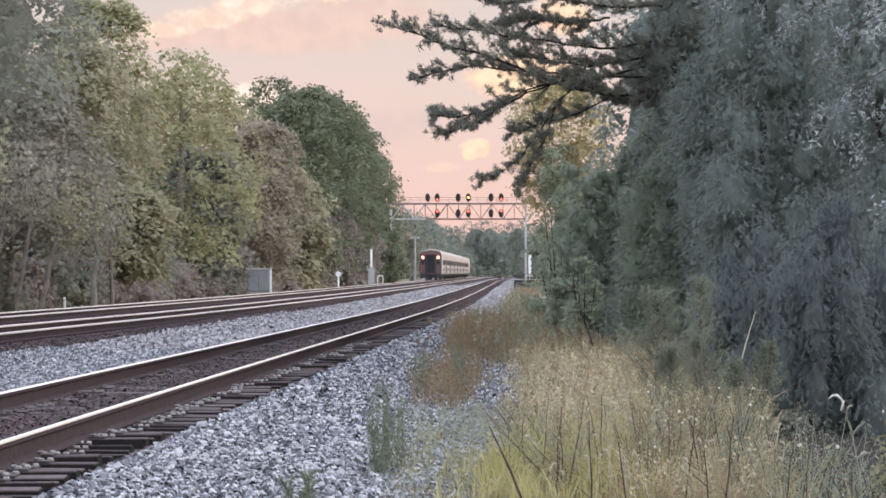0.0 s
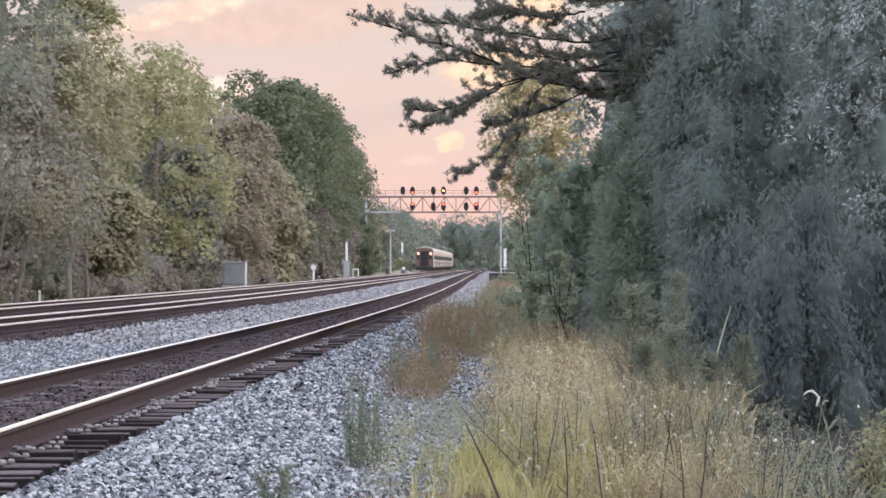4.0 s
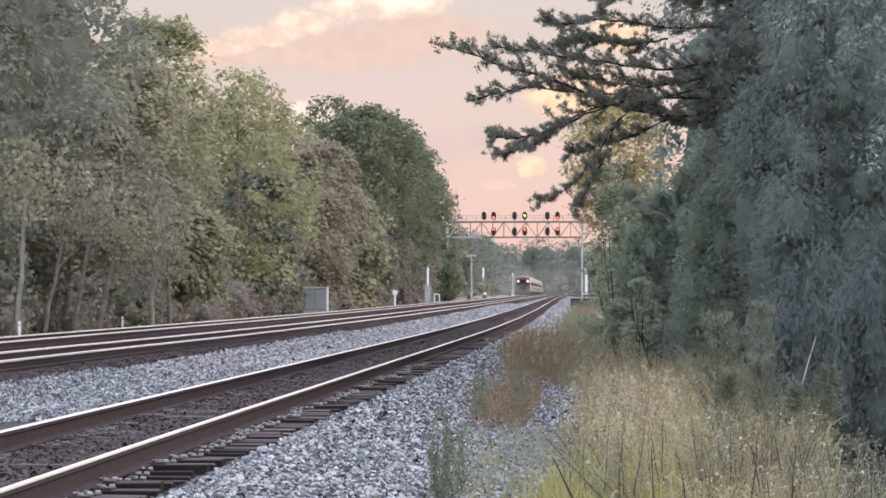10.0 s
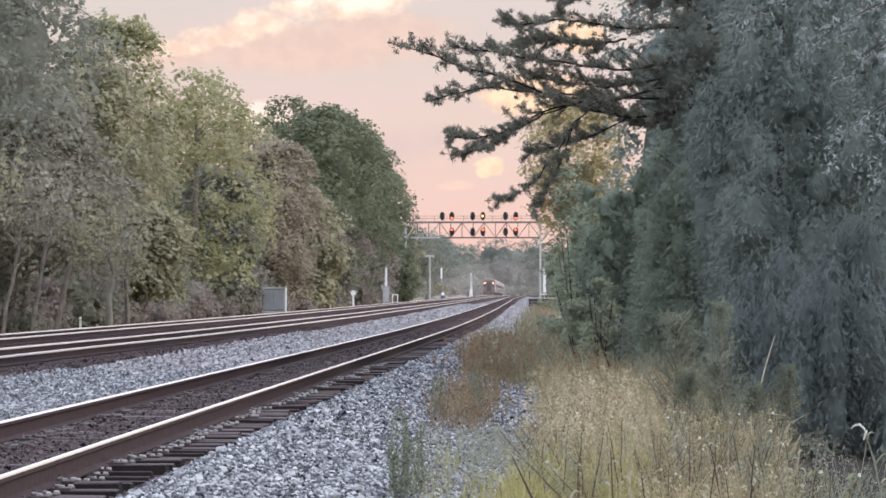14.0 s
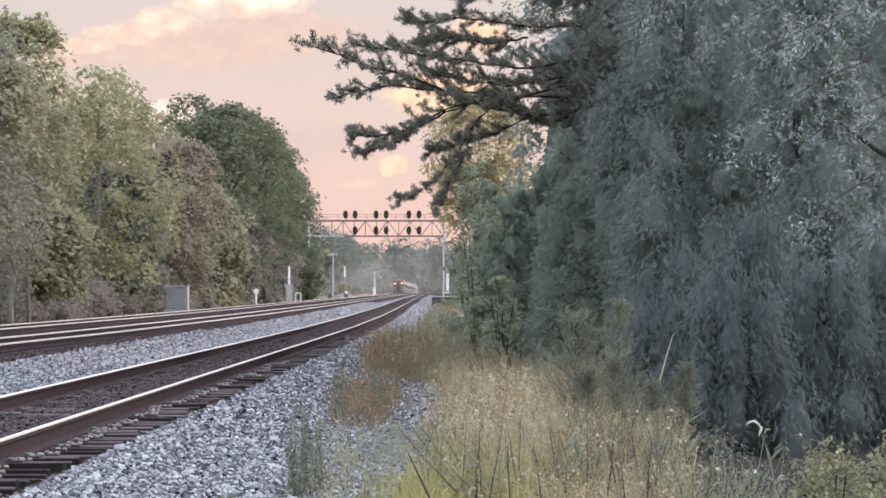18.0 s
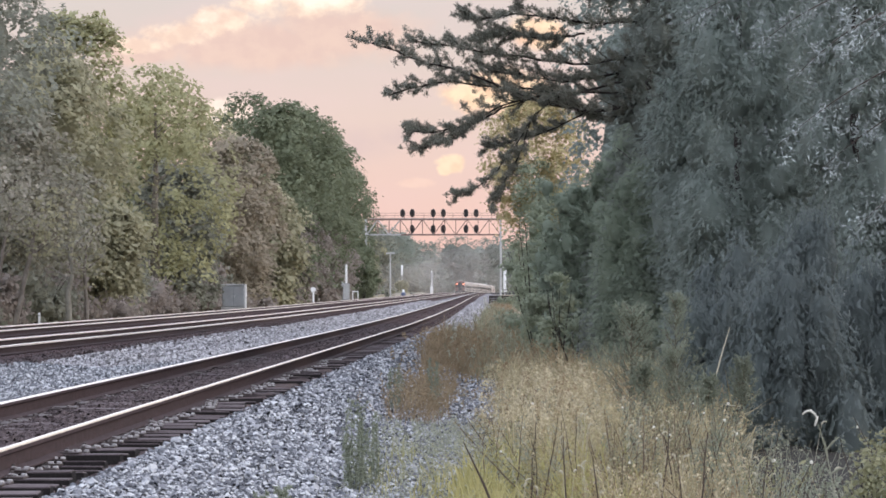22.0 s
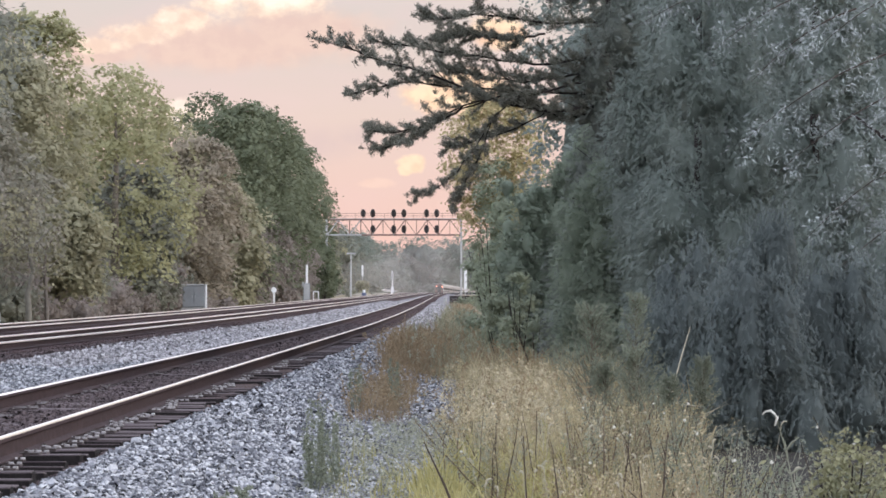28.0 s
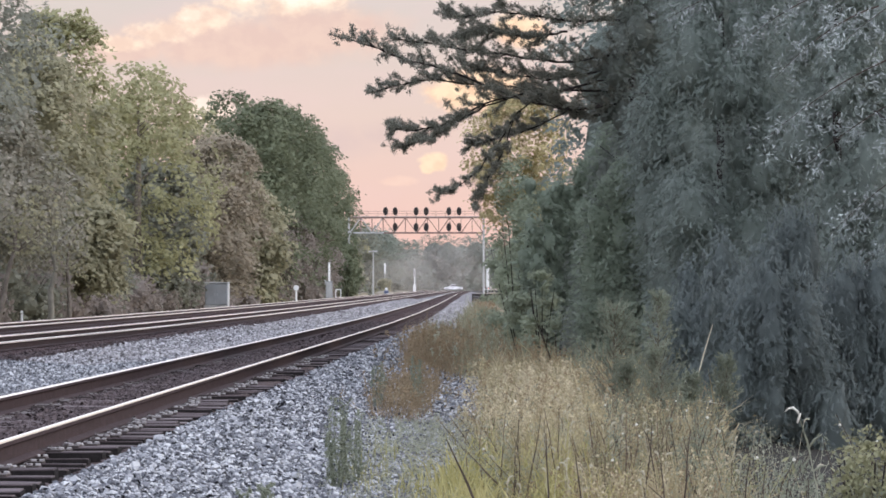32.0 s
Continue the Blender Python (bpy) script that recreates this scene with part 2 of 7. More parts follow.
BARK = surface("grey_bark", [(0.10, 0.085, 0.07), (0.19, 0.165, 0.14), (0.27, 0.24, 0.21)], 5, 0.95, 0, 0.8, 14)
PALE_BARK = surface("pale_bark", [(0.16, 0.15, 0.125), (0.24, 0.225, 0.19), (0.32, 0.30, 0.26)], 4, 0.95, 0, 0.6, 14)
PINE_BARK = surface("dark_pine_bark", [(0.02, 0.016, 0.015), (0.04, 0.032, 0.03)], 8, 0.95, 0, 0.8, 20)

# left-wood leaf tones are lightened and flattened, haze put into the colour
LEAF_OLIVE = leafage("olive_green_leaves", [(0.27, 0.254, 0.168), (0.314, 0.296, 0.195), (0.375, 0.353, 0.233), (0.455, 0.43, 0.283)])
LEAF_YELLOW = leafage("yellow_green_leaves", [(0.284, 0.274, 0.155), (0.331, 0.318, 0.181), (0.392, 0.378, 0.214), (0.475, 0.457, 0.26)])
LEAF_DEEP = leafage("deep_green_leaves", [(0.131, 0.146, 0.092), (0.151, 0.169, 0.106), (0.177, 0.197, 0.124), (0.209, 0.234, 0.147)])
LEAF_GREY = leafage("grey_green_leaves", [(0.201, 0.203, 0.161), (0.233, 0.234, 0.186), (0.272, 0.276, 0.219), (0.326, 0.328, 0.259)])
LEAF_RUSSET = leafage("russet_brown_leaves", [(0.266, 0.23, 0.172), (0.307, 0.265, 0.2), (0.36, 0.31, 0.233), (0.426, 0.368, 0.278)])
LEAF_PALE = leafage("pale_undersided_leaves", [(0.16, 0.158, 0.115), (0.235, 0.225, 0.165), (0.35, 0.325, 0.265), (0.6, 0.55, 0.475)], 1.6, 0.42, speckle=0.3)
LEAF_UMBER = leafage("dark_umber_leaves", [(0.25, 0.216, 0.191), (0.283, 0.244, 0.216), (0.323, 0.279, 0.248), (0.375, 0.323, 0.287)])
# distance haze is painted into this pale grey-green leaf colour
LEAF_HAZE = leafage("haze_grey_green_leaves", [(0.212, 0.23, 0.193), (0.239, 0.259, 0.218), (0.269, 0.293, 0.246), (0.304, 0.33, 0.277)], 0.05, 0.45)
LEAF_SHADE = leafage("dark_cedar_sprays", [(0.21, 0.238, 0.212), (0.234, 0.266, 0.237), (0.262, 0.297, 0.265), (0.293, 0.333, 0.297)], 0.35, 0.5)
# palest tones also paint in the glints on the silvery leaves
LEAF_SILVER = leafage("silvery_olive_leaves", [(0.121, 0.13, 0.126), (0.212, 0.228, 0.221), (0.371, 0.399, 0.387), (0.651, 0.7, 0.679)], 2.6, 0.3, 0.45, speckle=0.45)
# lightened to paint in the light and haze at the wood's edge
LEAF_EDGE = leafage("lightened_green_leaves", [(0.179, 0.199, 0.14), (0.239, 0.264, 0.187), (0.319, 0.352, 0.25), (0.423, 0.468, 0.331)], 1.0, 0.4)
LEAF_GOLD = leafage("golden_autumn_leaves", [(0.25, 0.205, 0.1), (0.37, 0.315, 0.16), (0.49, 0.425, 0.235), (0.6, 0.54, 0.34)], 0.8, 0.45)
NEEDLES = leafage("pine_needles", [(0.15, 0.148, 0.123), (0.189, 0.187, 0.155), (0.238, 0.236, 0.195), (0.3, 0.297, 0.246)], 1.0, 0.4)
GRASS_TAN = leafage("dry_tan_grass", [(0.159, 0.137, 0.084), (0.274, 0.235, 0.143), (0.429, 0.367, 0.224), (0.648, 0.554, 0.339)], 0.9, 0.4)
GRASS_GREEN = leafage("green_grass", [(0.152, 0.15, 0.058), (0.3, 0.28, 0.115), (0.463, 0.418, 0.189), (0.665, 0.589, 0.325)], 0.9, 0.4)
GRASS_RED = leafage("reddish_brown_weeds", [(0.179, 0.132, 0.084), (0.236, 0.177, 0.111), (0.314, 0.235, 0.146), (0.406, 0.313, 0.194)], 0.9, 0.4)
OLIVE_GRASS = leafage("dull_olive_grass", [(0.13, 0.124, 0.082), (0.203, 0.194, 0.127), (0.298, 0.285, 0.187), (0.424, 0.403, 0.267)], 0.9, 0.4)
PLUME_WEED = leafage("dull_green_feathery_leaves", [(0.147, 0.16, 0.118), (0.196, 0.213, 0.158), (0.262, 0.285, 0.211), (0.35, 0.38, 0.281)], 1.5, 0.4)
WEED_GREY = leafage("grey_green_weed_leaves", [(0.206, 0.21, 0.16), (0.278, 0.284, 0.216), (0.377, 0.384, 0.292), (0.51, 0.52, 0.395)], 1.5, 0.4)
STEM = surface("dry_brown_stem", [(0.09, 0.065, 0.05), (0.16, 0.12, 0.09)], 20, 0.9, 0, 0.3)
PLUME = leafage("pale_grass_plumes", [(0.283, 0.247, 0.169), (0.409, 0.353, 0.242), (0.573, 0.497, 0.339), (0.786, 0.679, 0.464)], 1.2, 0.45, speckle=0.5)
GROUND_RED = leafage("russet_ground_cover", [(0.156, 0.115, 0.078), (0.218, 0.16, 0.109), (0.303, 0.223, 0.151), (0.422, 0.31, 0.211)], 1.4, 0.35, speckle=0.3)
LEAF_BRAMBLE = leafage("pale_yellowing_bramble_leaves", [(0.15, 0.147, 0.087), (0.216, 0.212, 0.125), (0.312, 0.306, 0.181), (0.45, 0.441, 0.261)], 3.0, 0.4, speckle=0.6)
LEAF_CREAM = leafage("withered_cream_leaves", [(0.281, 0.26, 0.213), (0.391, 0.362, 0.297), (0.543, 0.503, 0.413), (0.756, 0.7, 0.574)], 3.0, 0.4, speckle=0.5)
# greener copies of the cedar sprays, toned for the light at the wood's edge
EDGE_LIT_SPRAY = leafage("edge_lit_cedar_sprays", [(0.167, 0.19, 0.148), (0.203, 0.231, 0.18), (0.246, 0.28, 0.218), (0.299, 0.34, 0.265)], 0.7, 0.45)
EDGE_TONED = leafage("edge_toned_cedar_sprays", [(0.187, 0.217, 0.166), (0.227, 0.263, 0.202), (0.276, 0.319, 0.244), (0.335, 0.388, 0.297)], 0.7, 0.45)
# darker leaf copy paints in the shade at the foot of the wood
LEAF_FOOT_SHADE = leafage("undergrowth_in_painted_shade", [(0.121, 0.139, 0.135), (0.146, 0.169, 0.161), (0.176, 0.202, 0.192), (0.211, 0.242, 0.231)], 0.8, 0.5)
# near-black floor stands in for the shade under the wood
WOOD_FLOOR_SHADE = surface("wood_floor_shade", [(0.014, 0.013, 0.011), (0.028, 0.025, 0.021), (0.05, 0.043, 0.035)], 9, 0.95, 0, 0.7, 22)
LITTER = surface("russet_litter_on_gravel", [(0.14, 0.095, 0.065), (0.23, 0.16, 0.11), (0.31, 0.23, 0.165)], 14, 0.95, 0, 0.7, 30)
OLD_TIES = surface("old_dark_ties", [(0.034, 0.022, 0.022), (0.073, 0.048, 0.048), (0.123, 0.086, 0.084)], 7, 0.9, 0, 0.7, 30)
# pine-toned spray copy, darkened for the shade round the pine's trunk
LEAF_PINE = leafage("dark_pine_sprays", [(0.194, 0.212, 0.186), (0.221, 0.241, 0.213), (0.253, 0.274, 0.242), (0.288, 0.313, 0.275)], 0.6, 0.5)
DARK_STEM = surface("dark_dead_stem", [(0.045, 0.034, 0.028), (0.095, 0.072, 0.06)], 20, 0.9, 0, 0.3)
DUST = bpy.data.materials.new("thin_airborne_dust")
DUST.use_nodes = True
_k = Nodes(DUST.node_tree)
DUST.node_tree.nodes.clear()
_co = DUST.node_tree.nodes.new("ShaderNodeTexCoord").outputs["Object"]
_thin = _k.math("MULTIPLY", _k.ramp(_k.noise(_co, 0.11, 4), [(0.34, 0.05), (0.68, 1.0)]), 0.11)
_d, _t, _c, _m1, _m2, _o = [DUST.node_tree.nodes.new("ShaderNode" + n) for n in ("BsdfDiffuse", "BsdfTranslucent", "BsdfTransparent", "MixShader", "MixShader", "OutputMaterial")]
for _n in (_d, _t):
    _n.inputs[0].default_value = (0.68, 0.60, 0.55, 1)
_k.put(_m1.inputs[1], _d.outputs[0])
_k.put(_m1.inputs[2], _t.outputs[0])
_k.put(_m2.inputs[0], _thin)
_k.put(_m2.inputs[1], _c.outputs[0])
_k.put(_m2.inputs[2], _m1.outputs[0])
_k.put(_o.inputs[0], _m2.outputs[0])
# mean tone of the stones, for the bed beyond 150 m
FAR_BED = surface("far_pale_ballast", [(0.09, 0.085, 0.088), (0.17, 0.162, 0.168), (0.27, 0.258, 0.266)], 9, 0.95, 0, 0.8, 20)
STRAW = surface("pale_straw_stem", [(0.36, 0.33, 0.24), (0.50, 0.46, 0.35)], 20, 0.8, 0, 0.3)
FLUFF = surface("white_seed_fluff", [(0.60, 0.58, 0.50), (0.78, 0.76, 0.68)], 60, 1.0, 0, 0.8, 120)

GALV = surface("galvanised_steel", [(0.336, 0.336, 0.336), (0.416, 0.416, 0.408), (0.48, 0.48, 0.472)], 5, 0.55, 0.25, 0.1, 30, stain=(0.33, 0.30, 0.27), stain_scale=1.2, stain_amount=0.3)
RUSTY_STEEL = surface("weathered_bridge_steel", [(0.16, 0.10, 0.086), (0.21, 0.135, 0.115), (0.27, 0.18, 0.155)], 5, 0.6, 0.1, 0.1, 30)
WHITE_PAINT = surface("white_painted_metal", [(0.66, 0.66, 0.65), (0.78, 0.78, 0.77), (0.82, 0.82, 0.81)], 4, 0.5, 0, 0.1, 20, stain=(0.50, 0.47, 0.43), stain_scale=2, stain_amount=0.3)
GREY_PAINT = surface("grey_painted_cabinet", [(0.22, 0.228, 0.236), (0.27, 0.277, 0.285), (0.31, 0.316, 0.325)], 3, 0.55, 0.1, 0.1, 20, stain=(0.22, 0.20, 0.18), stain_scale=1.5, stain_amount=0.35)
BLACK_PAINT = surface("black_signal_paint", [(0.035, 0.028, 0.026), (0.06, 0.048, 0.044)], 8, 0.6, 0, 0.1, 30)
CONCRETE = surface("weathered_concrete", [(0.30, 0.29, 0.27), (0.40, 0.39, 0.37), (0.48, 0.47, 0.45)], 6, 0.9, 0, 0.4, 25, stain=(0.22, 0.20, 0.18), stain_scale=1.2)
DARK_TIMBER = surface("near_black_timber", [(0.035, 0.03, 0.028), (0.07, 0.06, 0.055)], 6, 0.9, 0, 0.5, 20)
BLUE_PLASTIC = surface("blue_plastic", [(0.06, 0.08, 0.14), (0.09, 0.11, 0.19)], 4, 0.5, 0, 0.1)
SANDY = surface("sandy_spoil", [(0.22, 0.19, 0.15), (0.29, 0.255, 0.2), (0.35, 0.31, 0.25)], 3, 0.95, 0, 0.7, 9)
ASPHALT = surface("worn_asphalt", [(0.045, 0.045, 0.047), (0.06, 0.06, 0.062), (0.08, 0.08, 0.08)], 9, 0.9, 0, 0.4, 40)

STAINLESS = surface("fluted_stainless_steel", [(0.46, 0.42, 0.38), (0.54, 0.49, 0.44), (0.60, 0.55, 0.50)], 1.2, 0.42, 0.55, 0.15, 6, stain=(0.42, 0.38, 0.34), stain_scale=0.7, stain_amount=0.4)
TRAIN_RED = surface("red_end_paint", [(0.125, 0.066, 0.056), (0.17, 0.088, 0.074)], 3, 0.5, 0, 0.1, stain=(0.07, 0.05, 0.045), stain_scale=1.2)
TRAIN_DARK = surface("dark_train_fittings", [(0.02, 0.02, 0.022), (0.045, 0.042, 0.04)], 4, 0.7, 0, 0.2)
TRAIN_GLASS = surface("dark_coach_window", [(0.02, 0.022, 0.025), (0.035, 0.036, 0.04)], 2, 0.12, 0, 0.0)
GREY_BAND = surface("dull_grey_coach_band", [(0.16, 0.15, 0.15), (0.21, 0.20, 0.195)], 2, 0.45, 0, 0.05)
TAIL_LAMP = surface("lit_tail_lamp", [(1.0, 0.4, 0.2), (1.0, 0.5, 0.3)], 2, 0.4, 0, 0, emit=(1.0, 0.30, 0.17), power=4.5)
RED_LENS = surface("lit_red_lens", [(0.8, 0.05, 0.03), (0.9, 0.08, 0.05)], 2, 0.3, 0, 0, emit=(1.0, 0.10, 0.06), power=4.0)
AMBER_LENS = surface("lit_amber_lens", [(0.9, 0.5, 0.1), (1.0, 0.6, 0.2)], 2, 0.3, 0, 0, emit=(1.0, 0.50, 0.12), power=4.0)
DARK_LENS = surface("unlit_lens", [(0.03, 0.03, 0.035), (0.05, 0.05, 0.05)], 3, 0.15, 0, 0)
CAR_WHITE = surface("white_car_paint", [(0.78, 0.78, 0.78), (0.84, 0.84, 0.84)], 1, 0.25, 0, 0.0)
CAR_PALE = surface("pale_beige_car_paint", [(0.60, 0.56, 0.51), (0.68, 0.64, 0.59)], 1, 0.3, 0, 0.0)
RUBBER = surface("tyre_rubber", [(0.02, 0.02, 0.02), (0.035, 0.035, 0.035)], 8, 0.9, 0, 0.2)
HEAD_LAMP = surface("lit_head_lamp", [(1, 0.95, 0.85), (1, 0.97, 0.9)], 1, 0.3, 0, 0, emit=(1.0, 0.9, 0.75), power=4.0)


# ---------------------------------------------------------------- mesh code
class Shape:
    """Collects vertices and faces, then becomes one mesh."""

    def __init__(self):
        self.v, self.f, self.m, self.n = [], [], [], 0

    def add(self, verts, faces, slot=0):
        verts = np.asarray(verts, float).reshape(-1, 3)
        faces = np.asarray(faces, int)
        self.v.append(verts)
        self.f.append(faces + self.n)
        self.m.append(np.full(len(faces), slot))
        self.n += len(verts)
        return self

    def box(self, c, s, bevel=0.0, slot=0, turn=None):
        """A box about c of size s, its edges chamfered."""
        h = np.asarray(s, float) / 2
        b = min(bevel, 0.45 * h.min() * 2)
        if b <= 0:
            v = np.array([[x, y, z] for x in (-1, 1) for y in (-1, 1) for z in (-1, 1)], float) * h
            q = [(0, 1, 3, 2), (4, 6, 7, 5), (0, 4, 5, 1), (2, 3, 7, 6), (0, 2, 6, 4), (1, 5, 7, 3)]
            t = []
        else:
            v, q, t, idx = [], [], [], {}
            for sx, sy, sz in itertools.product((-1, 1), repeat=3):
                for a in range(3):
                    p = np.array([sx, sy, sz], float) * (h - b)
                    p[a] = (sx, sy, sz)[a] * h[a]
                    idx[(sx, sy, sz, a)] = len(v)
                    v.append(p)
                t.append(tuple(idx[(sx, sy, sz, a)] for a in ((0, 1, 2) if sx * sy * sz > 0 else (0, 2, 1))))
            for a in range(3):
                b1, b2 = (a + 1) % 3, (a + 2) % 3
                for sg in (-1, 1):
                    ring = []
                    for s1, s2 in ((-1, -1), (1, -1), (1, 1), (-1, 1)):
                        k = [0, 0, 0]
                        k[a], k[b1], k[b2] = sg, s1, s2
                        ring.append(idx[(*k, a)])
                    q.append(tuple(ring if sg > 0 else ring[::-1]))
                for s1, s2 in itertools.product((-1, 1), repeat=2):
                    k0, k1 = [0, 0, 0], [0, 0, 0]
                    k0[a], k0[b1], k0[b2] = -1, s1, s2
                    k1[a], k1[b1], k1[b2] = 1, s1, s2
                    ring = [idx[(*k0, b1)], idx[(*k1, b1)], idx[(*k1, b2)], idx[(*k0, b2)]]
                    q.append(tuple(ring if s1 * s2 < 0 else ring[::-1]))
            v = np.array(v)
        if turn is not None:
            v = v @ np.array(turn.to_3x3()).T
        v = v + np.asarray(c, float)
        self.add(v, q, slot)
        if len(t):
            self.f.append(np.asarray(t, int) + self.n - len(v))
            self.m.append(np.full(len(t), slot))
        return self

    def tube(self, pts, radii, sides=6, slot=0, caps=True):
        """A tapered round bar through pts."""
        pts = np.asarray(pts, float)
        radii = np.broadcast_to(np.asarray(radii, float), (len(pts),))
        d = np.gradient(pts, axis=0)
        d /= np.linalg.norm(d, axis=1)[:, None] + 1e-9
        ref = np.array([0.0, 0.0, 1.0]) if abs(d[:, 2]).mean() < 0.8 else np.array([1.0, 0.0, 0.0])
        a = np.cross(d, ref)
        a /= np.linalg.norm(a, axis=1)[:, None] + 1e-9
        b = np.cross(d, a)
        ang = np.linspace(0, 2 * np.pi, sides, endpoint=False)
        v = pts[:, None] + radii[:, None, None] * (np.cos(ang)[None, :, None] * a[:, None] + np.sin(ang)[None, :, None] * b[:, None])
        i, j = np.meshgrid(np.arange(len(pts) - 1), np.arange(sides), indexing="ij")
        k = (j + 1) % sides
        q = np.stack([i * sides + j, (i + 1) * sides + j, (i + 1) * sides + k, i * sides + k], -1).reshape(-1, 4)
        start = self.n
        self.add(v.reshape(-1, 3), q, slot)
        if caps:
            for row, flip in ((0, False), (len(pts) - 1, True)):
                ring = start + row * sides + np.arange(sides)
                ring = ring[::-1] if flip else ring
                tri = np.array([[ring[0], ring[n], ring[n + 1]] for n in range(1, sides - 1)])
                self.f.append(tri)
                self.m.append(np.full(len(tri), slot))
        return self

    def lathe(self, profile, c=(0, 0, 0), sides=12, slot=0, axis="z"):
        """A round solid from (radius, height) pairs."""
        ang = np.linspace(0, 2 * np.pi, sides, endpoint=False)
        v = np.array([[r * np.cos(t), r * np.sin(t), z] for r, z in profile for t in ang])
        if axis == "y":
            v = v[:, [0, 2, 1]] * [1, -1, 1]
        elif axis == "x":
            v = v[:, [2, 0, 1]]
        q = [(r * sides + s, r * sides + (s + 1) % sides, (r + 1) * sides + (s + 1) % sides, (r + 1) * sides + s) for r in range(len(profile) - 1) for s in range(sides)]
        return self.add(v + np.asarray(c, float), q, slot)

    def sweep(self, section, path, slot=0, slots=None, closed=True):
        """A section of (across, up) points carried along a path of (x, y, z), upright."""
        section, path = np.asarray(section, float), np.asarray(path, float)
        d = np.gradient(path, axis=0)
        side = np.stack([d[:, 1], -d[:, 0], np.zeros(len(d))], 1)
        side /= np.linalg.norm(side, axis=1)[:, None]
        v = path[:, None] + section[None, :, :1] * side[:, None] + section[None, :, 1:] * np.array([0, 0, 1.0])
        n = len(section)
        i, j = np.meshgrid(np.arange(len(path) - 1), np.arange(n if closed else n - 1), indexing="ij")
        k = (j + 1) % n
        q = np.stack([i * n + j, i * n + k, (i + 1) * n + k, (i + 1) * n + j], -1)
        start = self.n
        self.add(v.reshape(-1, 3), q.reshape(-1, 4), slot)
        if slots is not None:
            self.m[-1] = np.broadcast_to(np.asarray(slots), q.shape[:2]).reshape(-1).copy()
        if closed:
            for row, flip in ((0, False), (len(path) - 1, True)):
                ring = start + row * n + np.arange(n)
                ring = ring[::-1] if flip else ring
                tri = np.array([[ring[0], ring[s], ring[s + 1]] for s in range(1, n - 1)])
                self.f.append(tri)
                self.m.append(np.full(len(tri), slot))
        return self

    def copies(self, verts, faces, centres, turns, sizes, slot=0):
        """Many small copies of one solid: verts (k,3), turned by (n,3,3), sized (n,) or (n,3), set at centres (n,3)."""
        verts, faces = np.asarray(verts, float), np.asarray(faces, int)
        n = len(centres)
        sizes = np.asarray(sizes, float)
        sizes = sizes[:, None, None] if sizes.ndim == 1 else sizes[:, None, :]
        v = np.einsum("nij,nkj->nki", turns, verts[None] * sizes) + np.asarray(centres)[:, None]
        f = faces[None] + (np.arange(n) * len(verts))[:, None, None]
        return self.add(v.reshape(-1, 3), f.reshape(-1, faces.shape[1]), slot)

    def mesh(self, name, *mats, smooth=False):
        me = bpy.data.meshes.new(name)
        verts = np.concatenate(self.v)
        total = np.concatenate([np.full(len(f), f.shape[1]) for f in self.f])
        loops = np.concatenate([f.reshape(-1) for f in self.f])
        me.vertices.add(len(verts))
        me.vertices.foreach_set("co", verts.reshape(-1))
        me.loops.add(len(loops))
        me.loops.foreach_set("vertex_index", loops)
        me.polygons.add(len(total))
        me.polygons.foreach_set("loop_start", np.concatenate([[0], np.cumsum(total)[:-1]]))
        me.polygons.foreach_set("loop_total", total)
        me.polygons.foreach_set("material_index", np.concatenate(self.m))
        me.polygons.foreach_set("use_smooth", np.full(len(total), smooth))
        for m in mats:
            me.materials.append(m)
        me.update(calc_edges=True)
        me.validate()
        return me


def part(name, shape, material, parent=None, label="", smooth=False, at=None):
    """Links a shape as one mesh object, under a thing or a part if one is given."""
    mats = material if isinstance(material, (tuple, list)) else (material,)
    data = shape if isinstance(shape, bpy.types.Mesh) else shape.mesh(name, *mats, smooth=smooth)
    ob = new(name, data)
    if parent is not None:
        ob.parent = parent
    if at is not None:
        ob.matrix_basis = at
    return tagged(ob, label)


def thing(name, label, category, at=None, group="", kind=""):
    """An empty at a thing's base, that carries its parts."""
    ob = new(name)
    ob.empty_display_size = 0.2
    if at is not None:
        ob.matrix_basis = at
    return tagged(ob, label, category, group, kind)


def unit(v):
    return v / (np.linalg.norm(v, axis=-1, keepdims=True) + 1e-9)


def random_turns(rng, n, normal=None):
    """Turning matrices, random or with their third axis along given normals."""
    c = unit(rng.normal(size=(n, 3))) if normal is None else unit(normal)
    a = unit(np.cross(c, rng.normal(size=(n, 3))))
    b = np.cross(c, a)
    return np.stack([a, b, c], -1)


TUFT = (np.array([[-0.5, -0.16, 0.05], [0.12, -0.5, -0.05], [0.5, 0.14, 0.06], [-0.14, 0.5, -0.04]]), np.array([[0, 1, 2, 3]]))
LEAF = (np.array([[0, -0.5, 0], [0.30, -0.05, 0.05], [0, 0.5, -0.04], [-0.30, -0.05, 0.05]]), np.array([[0, 1, 2, 3]]))
ICO_V = np.array([(0, 0, 1)] + [(0.894 * math.cos(a), 0.894 * math.sin(a), 0.447) for a in np.arange(5) * 2 * math.pi / 5]
                 + [(0.894 * math.cos(a), 0.894 * math.sin(a), -0.447) for a in (np.arange(5) + 0.5) * 2 * math.pi / 5] + [(0, 0, -1)])
